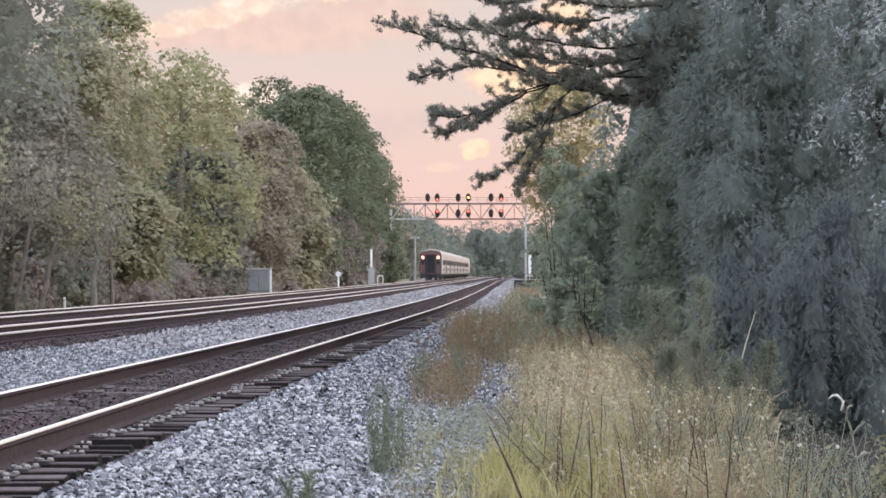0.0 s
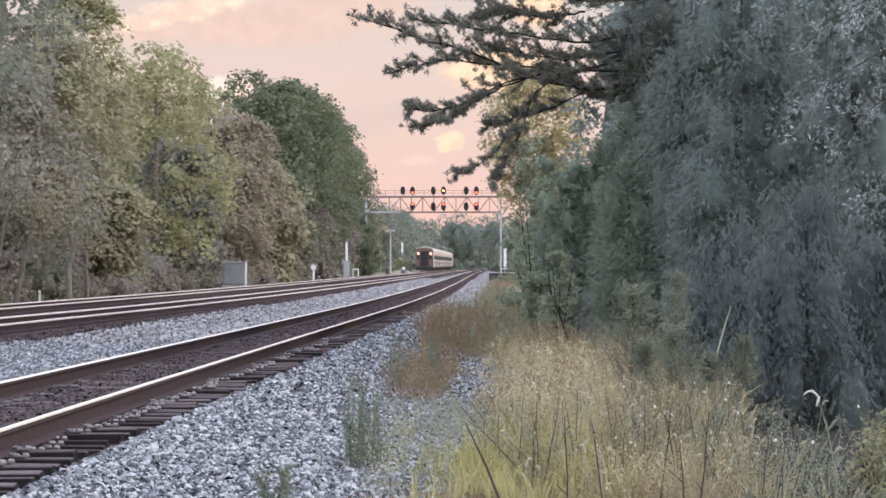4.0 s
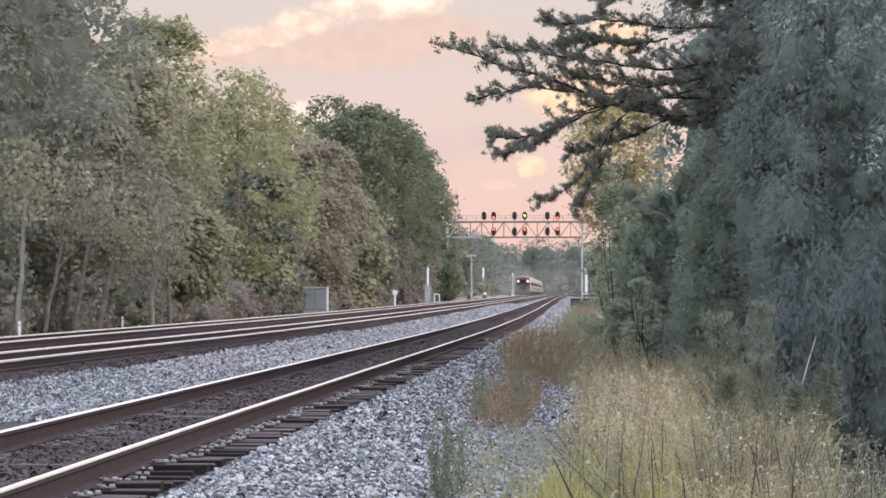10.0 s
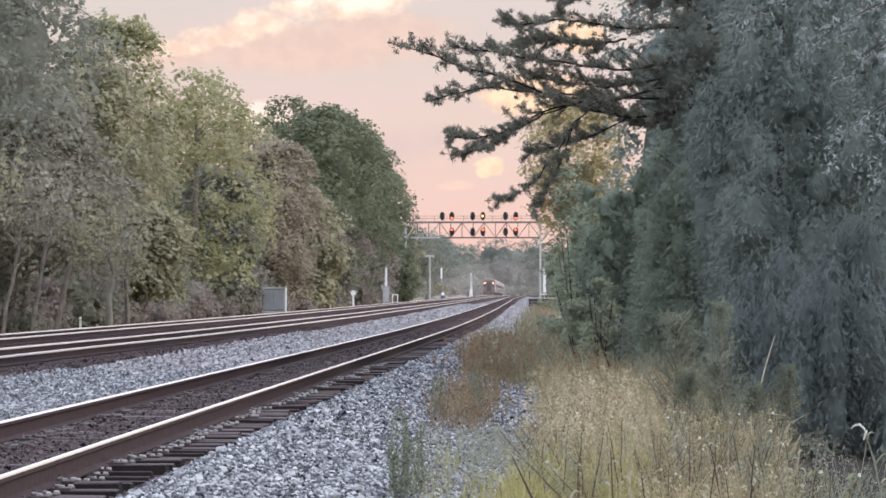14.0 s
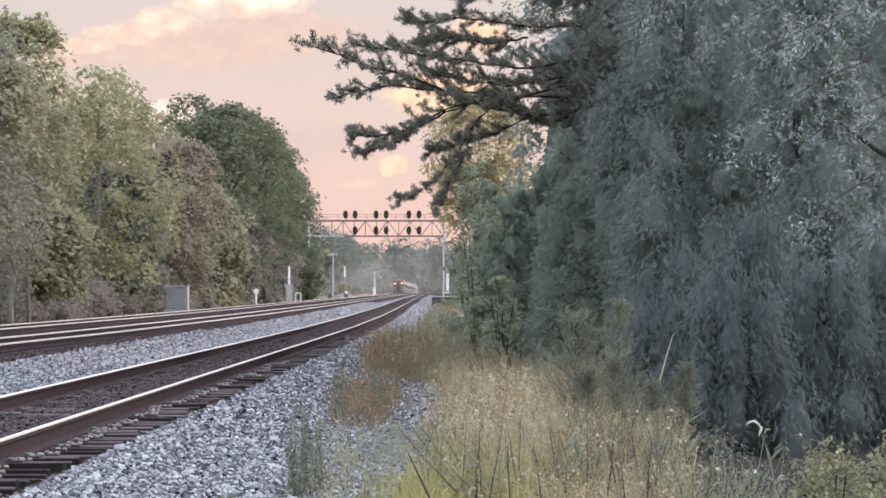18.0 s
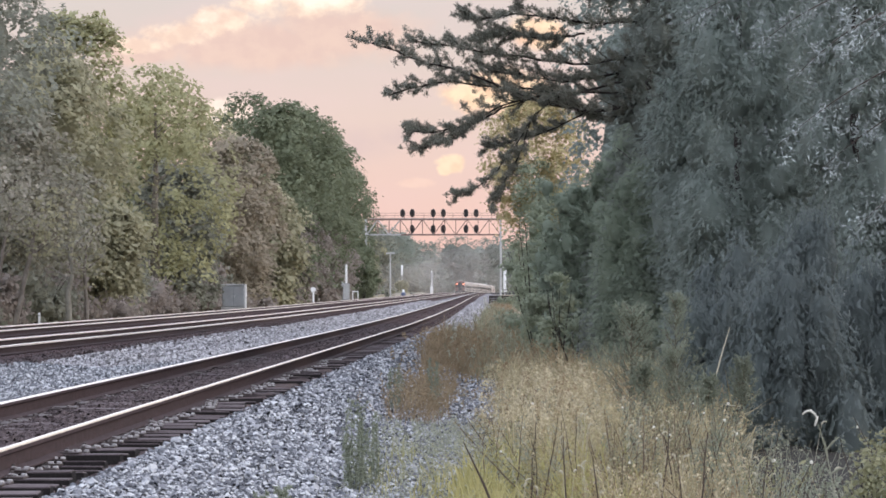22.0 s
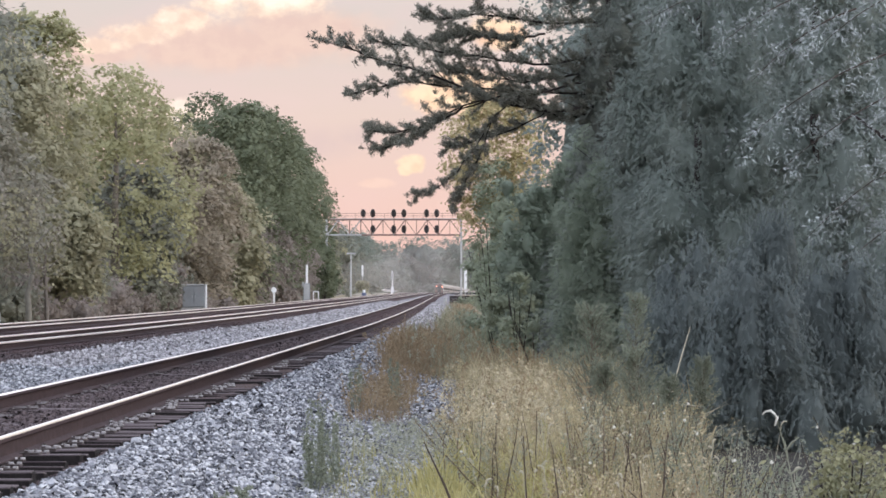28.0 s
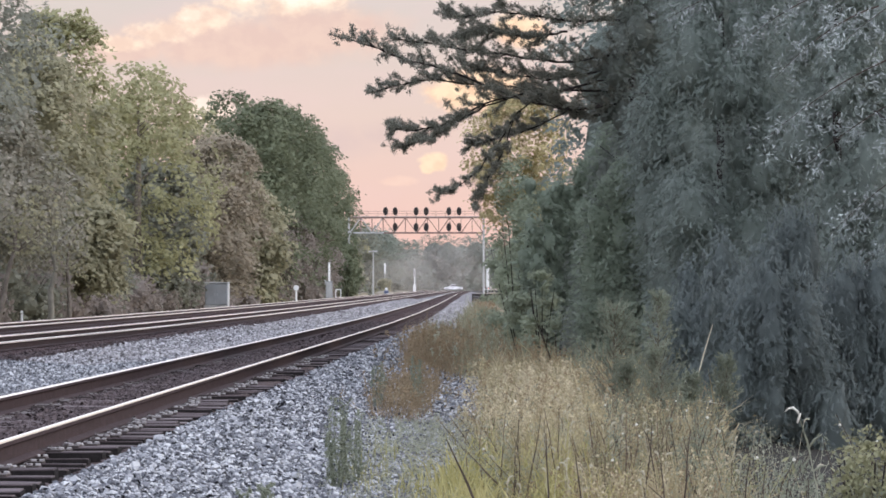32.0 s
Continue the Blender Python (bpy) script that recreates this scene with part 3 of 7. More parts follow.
ICO_F = np.array([(0, i + 1, (i + 1) % 5 + 1) for i in range(5)] + [(i + 1, i + 6, (i + 1) % 5 + 1) for i in range(5)]
                 + [((i + 1) % 5 + 1, i + 6, (i + 1) % 5 + 6) for i in range(5)] + [(11, (i + 1) % 5 + 6, i + 6) for i in range(5)])
COBBLE_V = np.array([(math.cos(a), math.sin(a), -0.35) for a in np.arange(5) * 2 * math.pi / 5] + [(0.62 * math.cos(a), 0.62 * math.sin(a), 0.62) for a in (np.arange(3) + 0.3) * 2 * math.pi / 3])
COBBLE_F = np.array([(5, 6, 7), (0, 1, 5), (1, 6, 5), (1, 2, 6), (2, 3, 6), (3, 7, 6), (3, 4, 7), (4, 0, 7), (0, 5, 7)])
CHIP_V = np.array([(1, 0, -0.3), (0, 1, -0.3), (-1, 0, -0.3), (0, -1, -0.3), (0.1, 0.05, 0.85)])
CHIP_F = np.array([(0, 1, 4), (1, 2, 4), (2, 3, 4), (3, 0, 4)])


def ball(level):
    """A finer round solid from the icosahedron."""
    v, f = [tuple(p) for p in ICO_V], [tuple(t) for t in ICO_F]
    for _ in range(level):
        mid, g = {}, []

        def half(a, b):
            key = (min(a, b), max(a, b))
            if key not in mid:
                p = np.add(v[a], v[b])
                v.append(tuple(p / np.linalg.norm(p)))
                mid[key] = len(v) - 1
            return mid[key]

        for a, b, c in f:
            ab, bc, ca = half(a, b), half(b, c), half(c, a)
            g += [(a, ab, ca), (b, bc, ab), (c, ca, bc), (ab, bc, ca)]
        f = g
    return np.array(v), np.array(f)


BALL1, BALL2 = ball(1), ball(2)


# ---------------------------------------------------------------- the line: tracks, ballast, ground
YS = np.arange(-60.0, 2601.0, 1.0)


def smoothed(points, width=30):
    y, x = zip(*points)
    base = np.interp(YS, y, x)
    k = np.hanning(2 * width + 1)
    return np.convolve(np.pad(base, width, mode="edge"), k / k.sum(), mode="valid")


BEND = np.where(YS > 1080, (YS - 1080) ** 2 / 5120.0, 0.0)
FALL = smoothed([(-60, 0), (800, 0), (988, -0.42), (1072, -0.85), (1155, -1.18), (1240, -1.58), (1300, -2.2), (1360, -3.4), (1600, -8), (2600, -12)], 25)
LINE = {
    1: smoothed([(-60, -4.5), (25, -4.32), (57, -4.02), (78, -3.82), (102, -3.62), (140, -3.52), (200, -3.6), (320, -4.0), (460, -4.5), (900, -4.6)], 14) + BEND,
    2: smoothed([(-60, -11.3), (40, -11.0), (65, -10.65), (90, -10.0), (126, -9.55), (160, -9.3), (245, -9.1), (460, -9.0), (900, -9.0)], 14) + BEND,
    3: smoothed([(-60, -14.9), (60, -14.6), (93, -14.25), (132, -13.75), (190, -13.45), (254, -13.6), (460, -13.4), (900, -13.3)], 14) + BEND,
}


def line_x(k, y):
    return np.interp(y, YS, LINE[k])


def fall(y):
    return np.interp(y, YS, FALL)


def ground_z(x, y):
    """The natural ground beside the line."""
    x, y = np.asarray(x, float), np.asarray(y, float)
    right = x - line_x(1, y)
    left = line_x(3, y) - x
    z = np.where(right > 0, np.interp(right, [0, 1.2, 1.6, 3.1, 8, 30, 200], [-0.36, -0.30, -0.33, -0.64, -0.62, -0.4, 0.5]),
                 np.where(left > 0, np.interp(left, [0, 1.5, 2.6, 4.5, 30, 200], [-0.36, -0.34, -0.42, -0.62, -0.4, 1.5]), -0.42))
    return z + fall(y)


def ground_sheet():
    ys = np.concatenate([np.arange(-60, 120, 2.0), np.arange(120, 500, 8.0), np.arange(500, 2600, 30.0), [2600.0]])
    off = np.concatenate([[-900, -300, -120, -60, -30, -15, -9, -6], np.arange(-4.5, 10, 0.35), [12, 16, 24, 40, 80, 160, 400, 900]])
    rng = np.random.default_rng(3)
    rows = []
    for y in ys:
        a, b = line_x(3, y), line_x(1, y)
        x = np.where(off < -2, a + off, np.where(off < 0, b - 1.0 + off * 3, b + off))
        x = np.sort(x)
        z = ground_z(x, np.full_like(x, y)) + np.where((x > b + 2.6) | (x < a - 3), rng.normal(0, 0.03, len(x)), 0)
        rows.append(np.stack([x, np.full_like(x, y), z], 1))
    v = np.array(rows)
    n, m = v.shape[:2]
    i, j = np.meshgrid(np.arange(n - 1), np.arange(m - 1), indexing="ij")
    q = np.stack([i * m + j, i * m + j + 1, (i + 1) * m + j + 1, (i + 1) * m + j], -1).reshape(-1, 4)
    s = Shape().add(v.reshape(-1, 3), q)
    # second slot: shade painted on the ground under the right-hand wood
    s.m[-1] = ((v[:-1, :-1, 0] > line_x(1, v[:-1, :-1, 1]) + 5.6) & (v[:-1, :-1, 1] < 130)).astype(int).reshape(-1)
    ob = part("ground", s, (EARTH, WOOD_FLOOR_SHADE), smooth=True)
    tagged(ob, "dry earth and leaf litter beside the railway line, shade painted under the wood", "ground", kind="structure")


def ballast_bed():
    ys = np.concatenate([np.arange(-40, 200, 2.0), np.arange(200, 1700, 12.0)])
    rng = np.random.default_rng(4)
    s, rows, slots = Shape(), [], None
    for y in ys:
        a, b, c = line_x(1, y), line_x(2, y), line_x(3, y)
        dip = float(np.interp(y, [24, 36], [-0.272, -0.212]))
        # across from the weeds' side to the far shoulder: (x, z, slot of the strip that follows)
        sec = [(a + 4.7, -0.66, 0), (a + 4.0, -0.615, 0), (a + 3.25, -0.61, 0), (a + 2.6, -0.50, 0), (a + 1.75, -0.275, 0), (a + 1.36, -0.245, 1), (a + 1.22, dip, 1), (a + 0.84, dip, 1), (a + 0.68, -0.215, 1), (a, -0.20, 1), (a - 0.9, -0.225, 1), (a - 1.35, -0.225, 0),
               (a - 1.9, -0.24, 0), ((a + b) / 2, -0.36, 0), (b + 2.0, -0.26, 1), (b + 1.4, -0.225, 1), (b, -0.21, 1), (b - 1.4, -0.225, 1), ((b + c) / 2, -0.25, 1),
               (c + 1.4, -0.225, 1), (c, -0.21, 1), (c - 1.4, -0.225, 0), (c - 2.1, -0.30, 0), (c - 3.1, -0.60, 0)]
        rows.append([(x, y, z + fall(y) + rng.normal(0, 0.010)) for x, z, _ in sec])
        slots = [k for *_, k in sec][:-1]
    v = np.array(rows)
    n, m = v.shape[:2]
    i, j = np.meshgrid(np.arange(n - 1), np.arange(m - 1), indexing="ij")
    q = np.stack([i * m + j, (i + 1) * m + j, (i + 1) * m + j + 1, i * m + j + 1], -1).reshape(-1, 4)
    s.add(v.reshape(-1, 3), q)
    strip = np.tile(slots, (n - 1, 1))
    strip[ys[:-1] > 150] = np.where(strip[ys[:-1] > 150] == 0, 2, 1)
    strip[ys[:-1] < 26, :2] = 3
    s.m[-1] = strip.reshape(-1)
    ob = part("ballast_bed", s, (BED_GAP_SHADE, FOULED, FAR_BED, LITTER), smooth=True)
    tagged(ob, "grey crushed-stone ballast bed, shade painted in its gaps, brown with rust dust under the rails", "ballast", kind="structure")


RAIL = [(-0.076, -0.185), (0.076, -0.185), (0.076, -0.172), (0.012, -0.150), (0.009, -0.055), (0.037, -0.040), (0.037, -0.020), (0.037, -0.010), (0.022, 0.0), (-0.022, 0.0),
        (-0.037, -0.010), (-0.037, -0.020), (-0.037, -0.040), (-0.009, -0.055), (-0.012, -0.150), (-0.076, -0.172)]
GAUGE = 0.755


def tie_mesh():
    """A timber tie: grey weathered top, creosote sides painted darker as shade between the ties."""
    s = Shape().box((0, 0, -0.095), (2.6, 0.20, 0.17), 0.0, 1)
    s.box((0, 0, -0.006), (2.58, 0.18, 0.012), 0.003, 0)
    return s.mesh("tie", TIE_WOOD, TIE_SIDE_SHADE)


def plate_mesh():
    s = Shape().box((0, 0, 0.008), (0.44, 0.19, 0.016), 0.004)
    s.box((-0.115, 0, 0.022), (0.03, 0.17, 0.016), 0.004)
    s.box((0.115, 0, 0.022), (0.03, 0.17, 0.016), 0.004)
    return s.mesh("tie_plate", PLATE)


def spike_mesh():
    return Shape().box((0, 0, 0.011), (0.040, 0.030, 0.022), 0.006).mesh("spike", SPIKE)


def anchor_mesh():
    s = Shape().box((0, 0, 0), (0.19, 0.026, 0.03), 0.006)
    s.box((0.09, 0, 0.02), (0.03, 0.026, 0.04), 0.006)
    return s.mesh("rail_anchor", PLATE)


def track(k, label, near):
    top = thing(f"railway_track_{k}", label, "railway track", kind="structure")
    rng = np.random.default_rng(20 + k)
    path_y = np.concatenate([np.arange(-30, 160, 3.0), np.arange(160, 1700, 10.0)])
    for sgn in (1, -1):
        shine = 1
        px = line_x(k, path_y) + sgn * GAUGE
        slots = [0] * len(RAIL)
        if sgn > 0:
            slots[6] = 2 if k > 1 else 0
            slots[7] = 2 if k > 1 else 3
            slots[5] = 2 if k > 1 else 0
        for j in ((5, 6, 7, 8) if sgn < 0 and k > 1 else (7, 8) if sgn < 0 else (8, 9, 10)):
            slots[j] = shine
        part("rail", Shape().sweep(RAIL, np.stack([px, path_y, fall(path_y)], 1), slots=slots), (RUST, POLISHED_GLINT, SIDE_GLINT, EDGE_GLINT), top, "rusty steel rail with a polished running band, glint painted in")
    y0, y1 = (13.0, 96.0) if near else (60.0, 60.0)
    ties = np.arange(y0, y1, 0.495)
    slope = np.degrees(np.arctan2(np.interp(ties + 1, YS, LINE[k]) - np.interp(ties - 1, YS, LINE[k]), 2))
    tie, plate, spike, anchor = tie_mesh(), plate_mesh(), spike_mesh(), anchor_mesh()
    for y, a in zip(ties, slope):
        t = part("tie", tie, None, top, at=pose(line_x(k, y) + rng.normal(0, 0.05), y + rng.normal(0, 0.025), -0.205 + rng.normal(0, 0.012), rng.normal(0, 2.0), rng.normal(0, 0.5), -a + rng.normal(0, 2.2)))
        if y < 62:
            for sgn in (1, -1):
                p = part("tie_plate", plate, None, t, at=pose(sgn * GAUGE, 0, 0.001))
                if sgn > 0:
                    for dx, dy in ((0.10, 0.06), (0.15, -0.05), (0.20, 0.03)):
                        part("spike", spike, None, t, "bright spike head", at=pose(sgn * GAUGE + dx, dy, 0.012, 0, 0, 180 + rng.normal(0, 12)))
                    part("rail_anchor", anchor, None, t, at=pose(sgn * GAUGE, 0.135, 0.004))
    # the ties further off, too small to pick apart
    far = np.arange(y1 if near else 30.0, 420.0, 0.495)
    v = np.array([[x, y, z] for x in (-1.3, 1.3) for y in (-0.112, 0.112) for z in (-0.18, 0)])
    q = np.array([(0, 4, 5, 1), (2, 3, 7, 6), (1, 5, 7, 3), (0, 1, 3, 2), (4, 6, 7, 5)])
    c = np.stack([line_x(k, far) + rng.normal(0, 0.03, len(far)), far, np.full(len(far), -0.197)], 1)
    part("distant_ties", Shape().copies(v, q, c, np.repeat(np.eye(3)[None], len(far), 0), np.ones(len(far))), OLD_TIES, top, "row of weathered timber ties").update_tag()
    tagged(bpy.data.objects[top.children[-1].name], kind="stuff")
    return top


def stones(name, label, boxes, material, seed):
    """Loose crushed stone: (x from, x to relative to track 1 or None, y from, y to, per square metre, size, fine)."""
    rng = np.random.default_rng(seed)
    s = Shape()
    for xa, xb, base, ya, yb, per, size, fine in boxes:
        n = int((xb - xa) * (yb - ya) * per)
        y = rng.uniform(ya, yb, n)
        x = line_x(base, y) + rng.uniform(xa, xb, n)
        keep = rng.random(n) < np.clip((line_x(base, y) + xb - x) / 0.9 + 0.15, 0, 1) if xb > 3 else np.ones(n, bool)
        x, y = x[keep], y[keep]
        n = len(x)
        rel = x - line_x(1, y)
        rel2 = x - line_x(2, y)
        z = np.where(rel > -1.9, np.interp(rel, [-1.9, -1.35, 0.68, 0.84, 1.22, 1.38, 1.75, 2.6, 3.25, 4.5], [-0.24, -0.225, -0.21, -0.272, -0.272, -0.245, -0.275, -0.50, -0.61, -0.615]),
                     -0.24)
        mid = (line_x(1, y) + line_x(2, y)) / 2
        gap = (rel < -1.9) & (rel2 > 2.0)
        tt = np.abs(x - mid) / np.maximum(0.3, (line_x(1, y) - 1.9 - mid))
        z = np.where(gap, -0.36 + 0.11 * np.clip(tt, 0, 1), z)
        for kind in range(4):
            pick = rng.integers(0, 4, n) == kind
            bv, bf = (COBBLE_V, COBBLE_F) if fine else (CHIP_V, CHIP_F)
            bv = bv * (1 + rng.normal(0, 0.16, bv.shape))
            m = int(pick.sum())
            sz = size * rng.lognormal(0, 0.28, (m, 1)) * rng.uniform(0.65, 1.15, (m, 3)) * 0.5
            c = np.stack([x[pick], y[pick], z[pick] + size * rng.uniform(-0.1, 0.55, m)], 1)
            tilt = random_turns(rng, m, np.stack([rng.normal(0, 0.85, m), rng.normal(0, 0.85, m), np.ones(m)], 1))
            s.copies(bv, bf, c, tilt, sz)
    ob = part(name, s, material)
    tagged(ob, label, "ballast", kind="stuff")


def build_line():
    ground_sheet()
    ballast_bed()
    track(1, "near railway track, rusty rails on weathered timber ties", True)
    track(2, "middle railway track, rusty rails with polished tops", False)
    track(3, "far railway track that the train runs on", False)
    stones("ballast_stones", "loose pale grey crushed stone of the ballast shoulder", [
        (1.30, 3.2, 1, 14, 18.6, 860, 0.044, True), (1.34, 3.5, 1, 18.5, 25, 860, 0.044, True), (3.0, 4.4, 1, 18.5, 25, 90, 0.045, True), (1.34, 4.4, 1, 25, 30, 660, 0.047, True), (1.32, 4.4, 1, 30, 34, 520, 0.051, True), (1.32, 4.4, 1, 34, 42, 440, 0.057, False), (1.32, 4.3, 1, 42, 62, 300, 0.062, False), (1.32, 3.7, 1, 62, 100, 150, 0.08, False), (-4.9, -1.35, 1, 36, 60, 350, 0.052, False)], STONE, 5)
    stones("dusty_ballast_stones", "dusty grey-brown crushed stone further along the line", [
        (1.3, 3.4, 1, 100, 165, 90, 0.09, False), (1.3, 3.2, 1, 165, 300, 34, 0.12, False), (-4.6, -1.35, 1, 60, 110, 130, 0.075, False), (-4.2, -1.4, 1, 110, 165, 70, 0.10, False), (-4.0, -1.4, 1, 165, 330, 28, 0.13, False)], DUSTY_STONE, 7)
    stones("rust_dusted_stones", "rust-brown fouled stones between and beside the rails", [
        (-0.68, 0.68, 1, 14, 60, 420, 0.05, False), (-0.68, 0.68, 1, 60, 120, 150, 0.07, False), (-1.3, -0.85, 1, 14, 60, 200, 0.05, False), (0.82, 1.36, 1, 16, 36, 60, 0.045, False), (0.82, 1.4, 1, 36, 100, 110, 0.06, False), (0.9, 2.0, 2, 50, 140, 60, 0.07, False)], BROWN_STONE, 6)


# ---------------------------------------------------------------- trees and plants
def blob_leaves(s, rng, centres, radii, per_area, size, leaf=TUFT, squash=1.0, hull=0.74, level=BALL1, slot=0, outward=0.5, heart_slot=0):
    """Leaf clumps over a heap of rounded lobes, round a rough inner mass."""
    for c, r in zip(centres, radii):
        c = np.asarray(c, float)
        rv = np.array([r, r, r * squash])
        bv, bf = level
        bump = 1 + rng.normal(0, 0.10, (len(bv), 1))
        if hull:
            s.add(bv * bump * rv * hull + c, bf, heart_slot)
        n = max(12, int(4 * np.pi * r * r * per_area))
        d = unit(rng.normal(size=(n, 3)))
        keep = (d[:, 1] < 0.55)
        d = d[keep]
        n = len(d)
        p = c + d * rv * rng.uniform(0.55, 1.15, (n, 1))
        turns = random_turns(rng, n, d * outward + rng.normal(0, 0.45, (n, 3)) + np.array([0, 0, 0.15]))
        s.copies(leaf[0], leaf[1], p, turns, size * rng.uniform(0.6, 1.35, n), slot)


def limbs(s, rng, base, height, radius, reach, n, lean=(0, 0), sides=7):
    """A tapered, slightly crooked trunk with rising limbs."""
    t = np.linspace(0, 1, 7)
    pts = np.stack([base[0] + lean[0] * t + rng.normal(0, 0.06, 7) * t * height * 0.1, base[1] + lean[1] * t + rng.normal(0, 0.06, 7) * t * height * 0.1, base[2] - 0.15 + t * (height + 0.15)], 1)
    rad = radius * (1 - 0.82 * t)
    rad[0] *= 1.35
    s.tube(pts, rad, sides)
    for i in range(n):
        u = rng.uniform(0.3, 0.92)
        p0 = np.array([np.interp(u, t, pts[:, k]) for k in range(3)])
        a = rng.uniform(0, 2 * np.pi)
        ln = reach * (1.15 - u) * rng.uniform(0.7, 1.2)
        q = np.linspace(0, 1, 4)[:, None]
        way = np.array([np.cos(a), np.sin(a), rng.uniform(0.35, 0.8)])
        bp = p0 + way * ln * q + np.array([0, 0, 0.12 * ln]) * q ** 2
        s.tube(bp, radius * (1 - 0.82 * u) * 0.55 * (1 - 0.75 * q[:, 0]), 5)


def crown(s, rng, height, reach, low, top, boughs, leaves, size, lean, narrow, hull):
    """Boughs of fuzzy leaf sprays round a crown's outline, over a rough dark heart."""
    ph = rng.uniform(0, 6.28, 6)

    def envelope(h, a):
        wide = reach * np.minimum(1.0, 0.74 + 0.6 * (h - low)) * np.sqrt(np.clip(1 - np.clip((h - top) / (1.03 - top), 0, None) ** 2, 0.0, 1))
        return wide * (1 + 0.15 * np.sin(2 * a + ph[0] + 6 * h) + 0.12 * np.sin(3 * a + ph[1] - 13 * h) + 0.10 * np.sin(17 * h + ph[2] + a) + 0.06 * np.sin(29 * h + ph[3] - 2 * a))

    if hull:
        hs, sides = np.linspace(low, 0.90, 13), 14
        ang = np.linspace(0, 2 * np.pi, sides, endpoint=False)
        H, A = np.meshgrid(hs, ang, indexing="ij")
        r = envelope(H, A) * hull * (1 + rng.normal(0, 0.06, H.shape)) * np.interp(H, [low, low + 0.12, 0.8, 0.9], [0.2, 1, 1, 0.15])
        v = np.stack([np.cos(A) * r * narrow + lean[0] * H, np.sin(A) * r + lean[1] * H, H * height], -1).reshape(-1, 3)
        q = [(i * sides + j, i * sides + (j + 1) % sides, (i + 1) * sides + (j + 1) % sides, (i + 1) * sides + j) for i in range(12) for j in range(sides)]
        s.add(v, q, 1)
    h = low + (1.0 - low) * rng.uniform(0, 1, boughs) ** 0.9
    a = rng.uniform(-1.15 * np.pi, 0.15 * np.pi, boughs)
    e = envelope(h, a)
    d = e * rng.uniform(0.60, 1.0, boughs) * np.where(np.arange(boughs) % 5 == 0, 0.45, 1.0)
    rad = reach * rng.uniform(0.16, 0.40, boughs) * np.where(h > 0.85, 0.75, 1.0)
    c = np.stack([np.cos(a) * d * narrow + lean[0] * h, np.sin(a) * d + lean[1] * h, np.minimum(h * height, height - rad * 0.4)], 1)
    out = unit(np.stack([np.cos(a), np.sin(a), (h - 0.45) * 1.2], 1))
    # each bough carries clumps of leaves on its upper and outer skin, a few of them frayed out from it
    subs = max(2, leaves // 11)
    k = np.repeat(np.arange(boughs), subs)
    n = len(k)
    g = unit(rng.normal(0, 1, (n, 3)) + out[k] * 0.6 + [0, 0, 0.75])
    fray = rng.random(n) < 0.18
    off = g * np.where(fray, rng.uniform(0.8, 1.5, n), rng.uniform(0.72, 1.05, n))[:, None] * [1.0, 1.0, 0.72]
    hub = c[k] + off * rad[k][:, None]
    lay = unit(g * 0.8 + rng.normal(0, 0.25, (n, 3)) + [0, 0, 0.5])
    j = np.repeat(np.arange(n), 11)
    m = len(j)
    spread = size * np.where(fray, 0.8, 1.15)[j][:, None]
    d = rng.normal(0, 1, (m, 3)) * spread
    d -= lay[j] * (np.sum(d * lay[j], 1) * 0.55)[:, None]
    d[:, 2] -= 0.25 * (d[:, 0] ** 2 + d[:, 1] ** 2) / spread[:, 0]
    s.copies(*TUFT, hub[j] + d, random_turns(rng, m, lay[j] + rng.normal(0, 0.24, (m, 3))), size * rng.uniform(0.5, 1.2, (m, 1)) * rng.uniform(0.55, 1.2, (m, 3)))


def broadleaf(x, y, height, reach, leaf, label, seed, low=0.12, lobes=200, size=0.3, per=50, bark=BARK, narrow=1.0, name="broadleaf_tree", group="trees along the line", lean=(0, 0), top=0.55, hull=0.55, stout=1.0):
    """A deciduous tree: trunk with limbs, and a crown of many lobes of leaf clumps with an uneven outline."""
    rng = np.random.default_rng(seed)
    z0 = float(ground_z(x, y))
    t = thing(name, label, "tree", pose(x, y, z0), group)
    w = Shape()
    limbs(w, rng, (0, 0, 0), height * 0.86, (0.02 * height + 0.06) * stout, reach * 0.9, 9, lean)
    part("trunk", w, bark, t, smooth=True)
    s = Shape()
    crown(s, rng, height, reach, low, top, lobes, per, size, lean, narrow, hull)
    part("crown", s, (leaf, leaf), t)
    return t


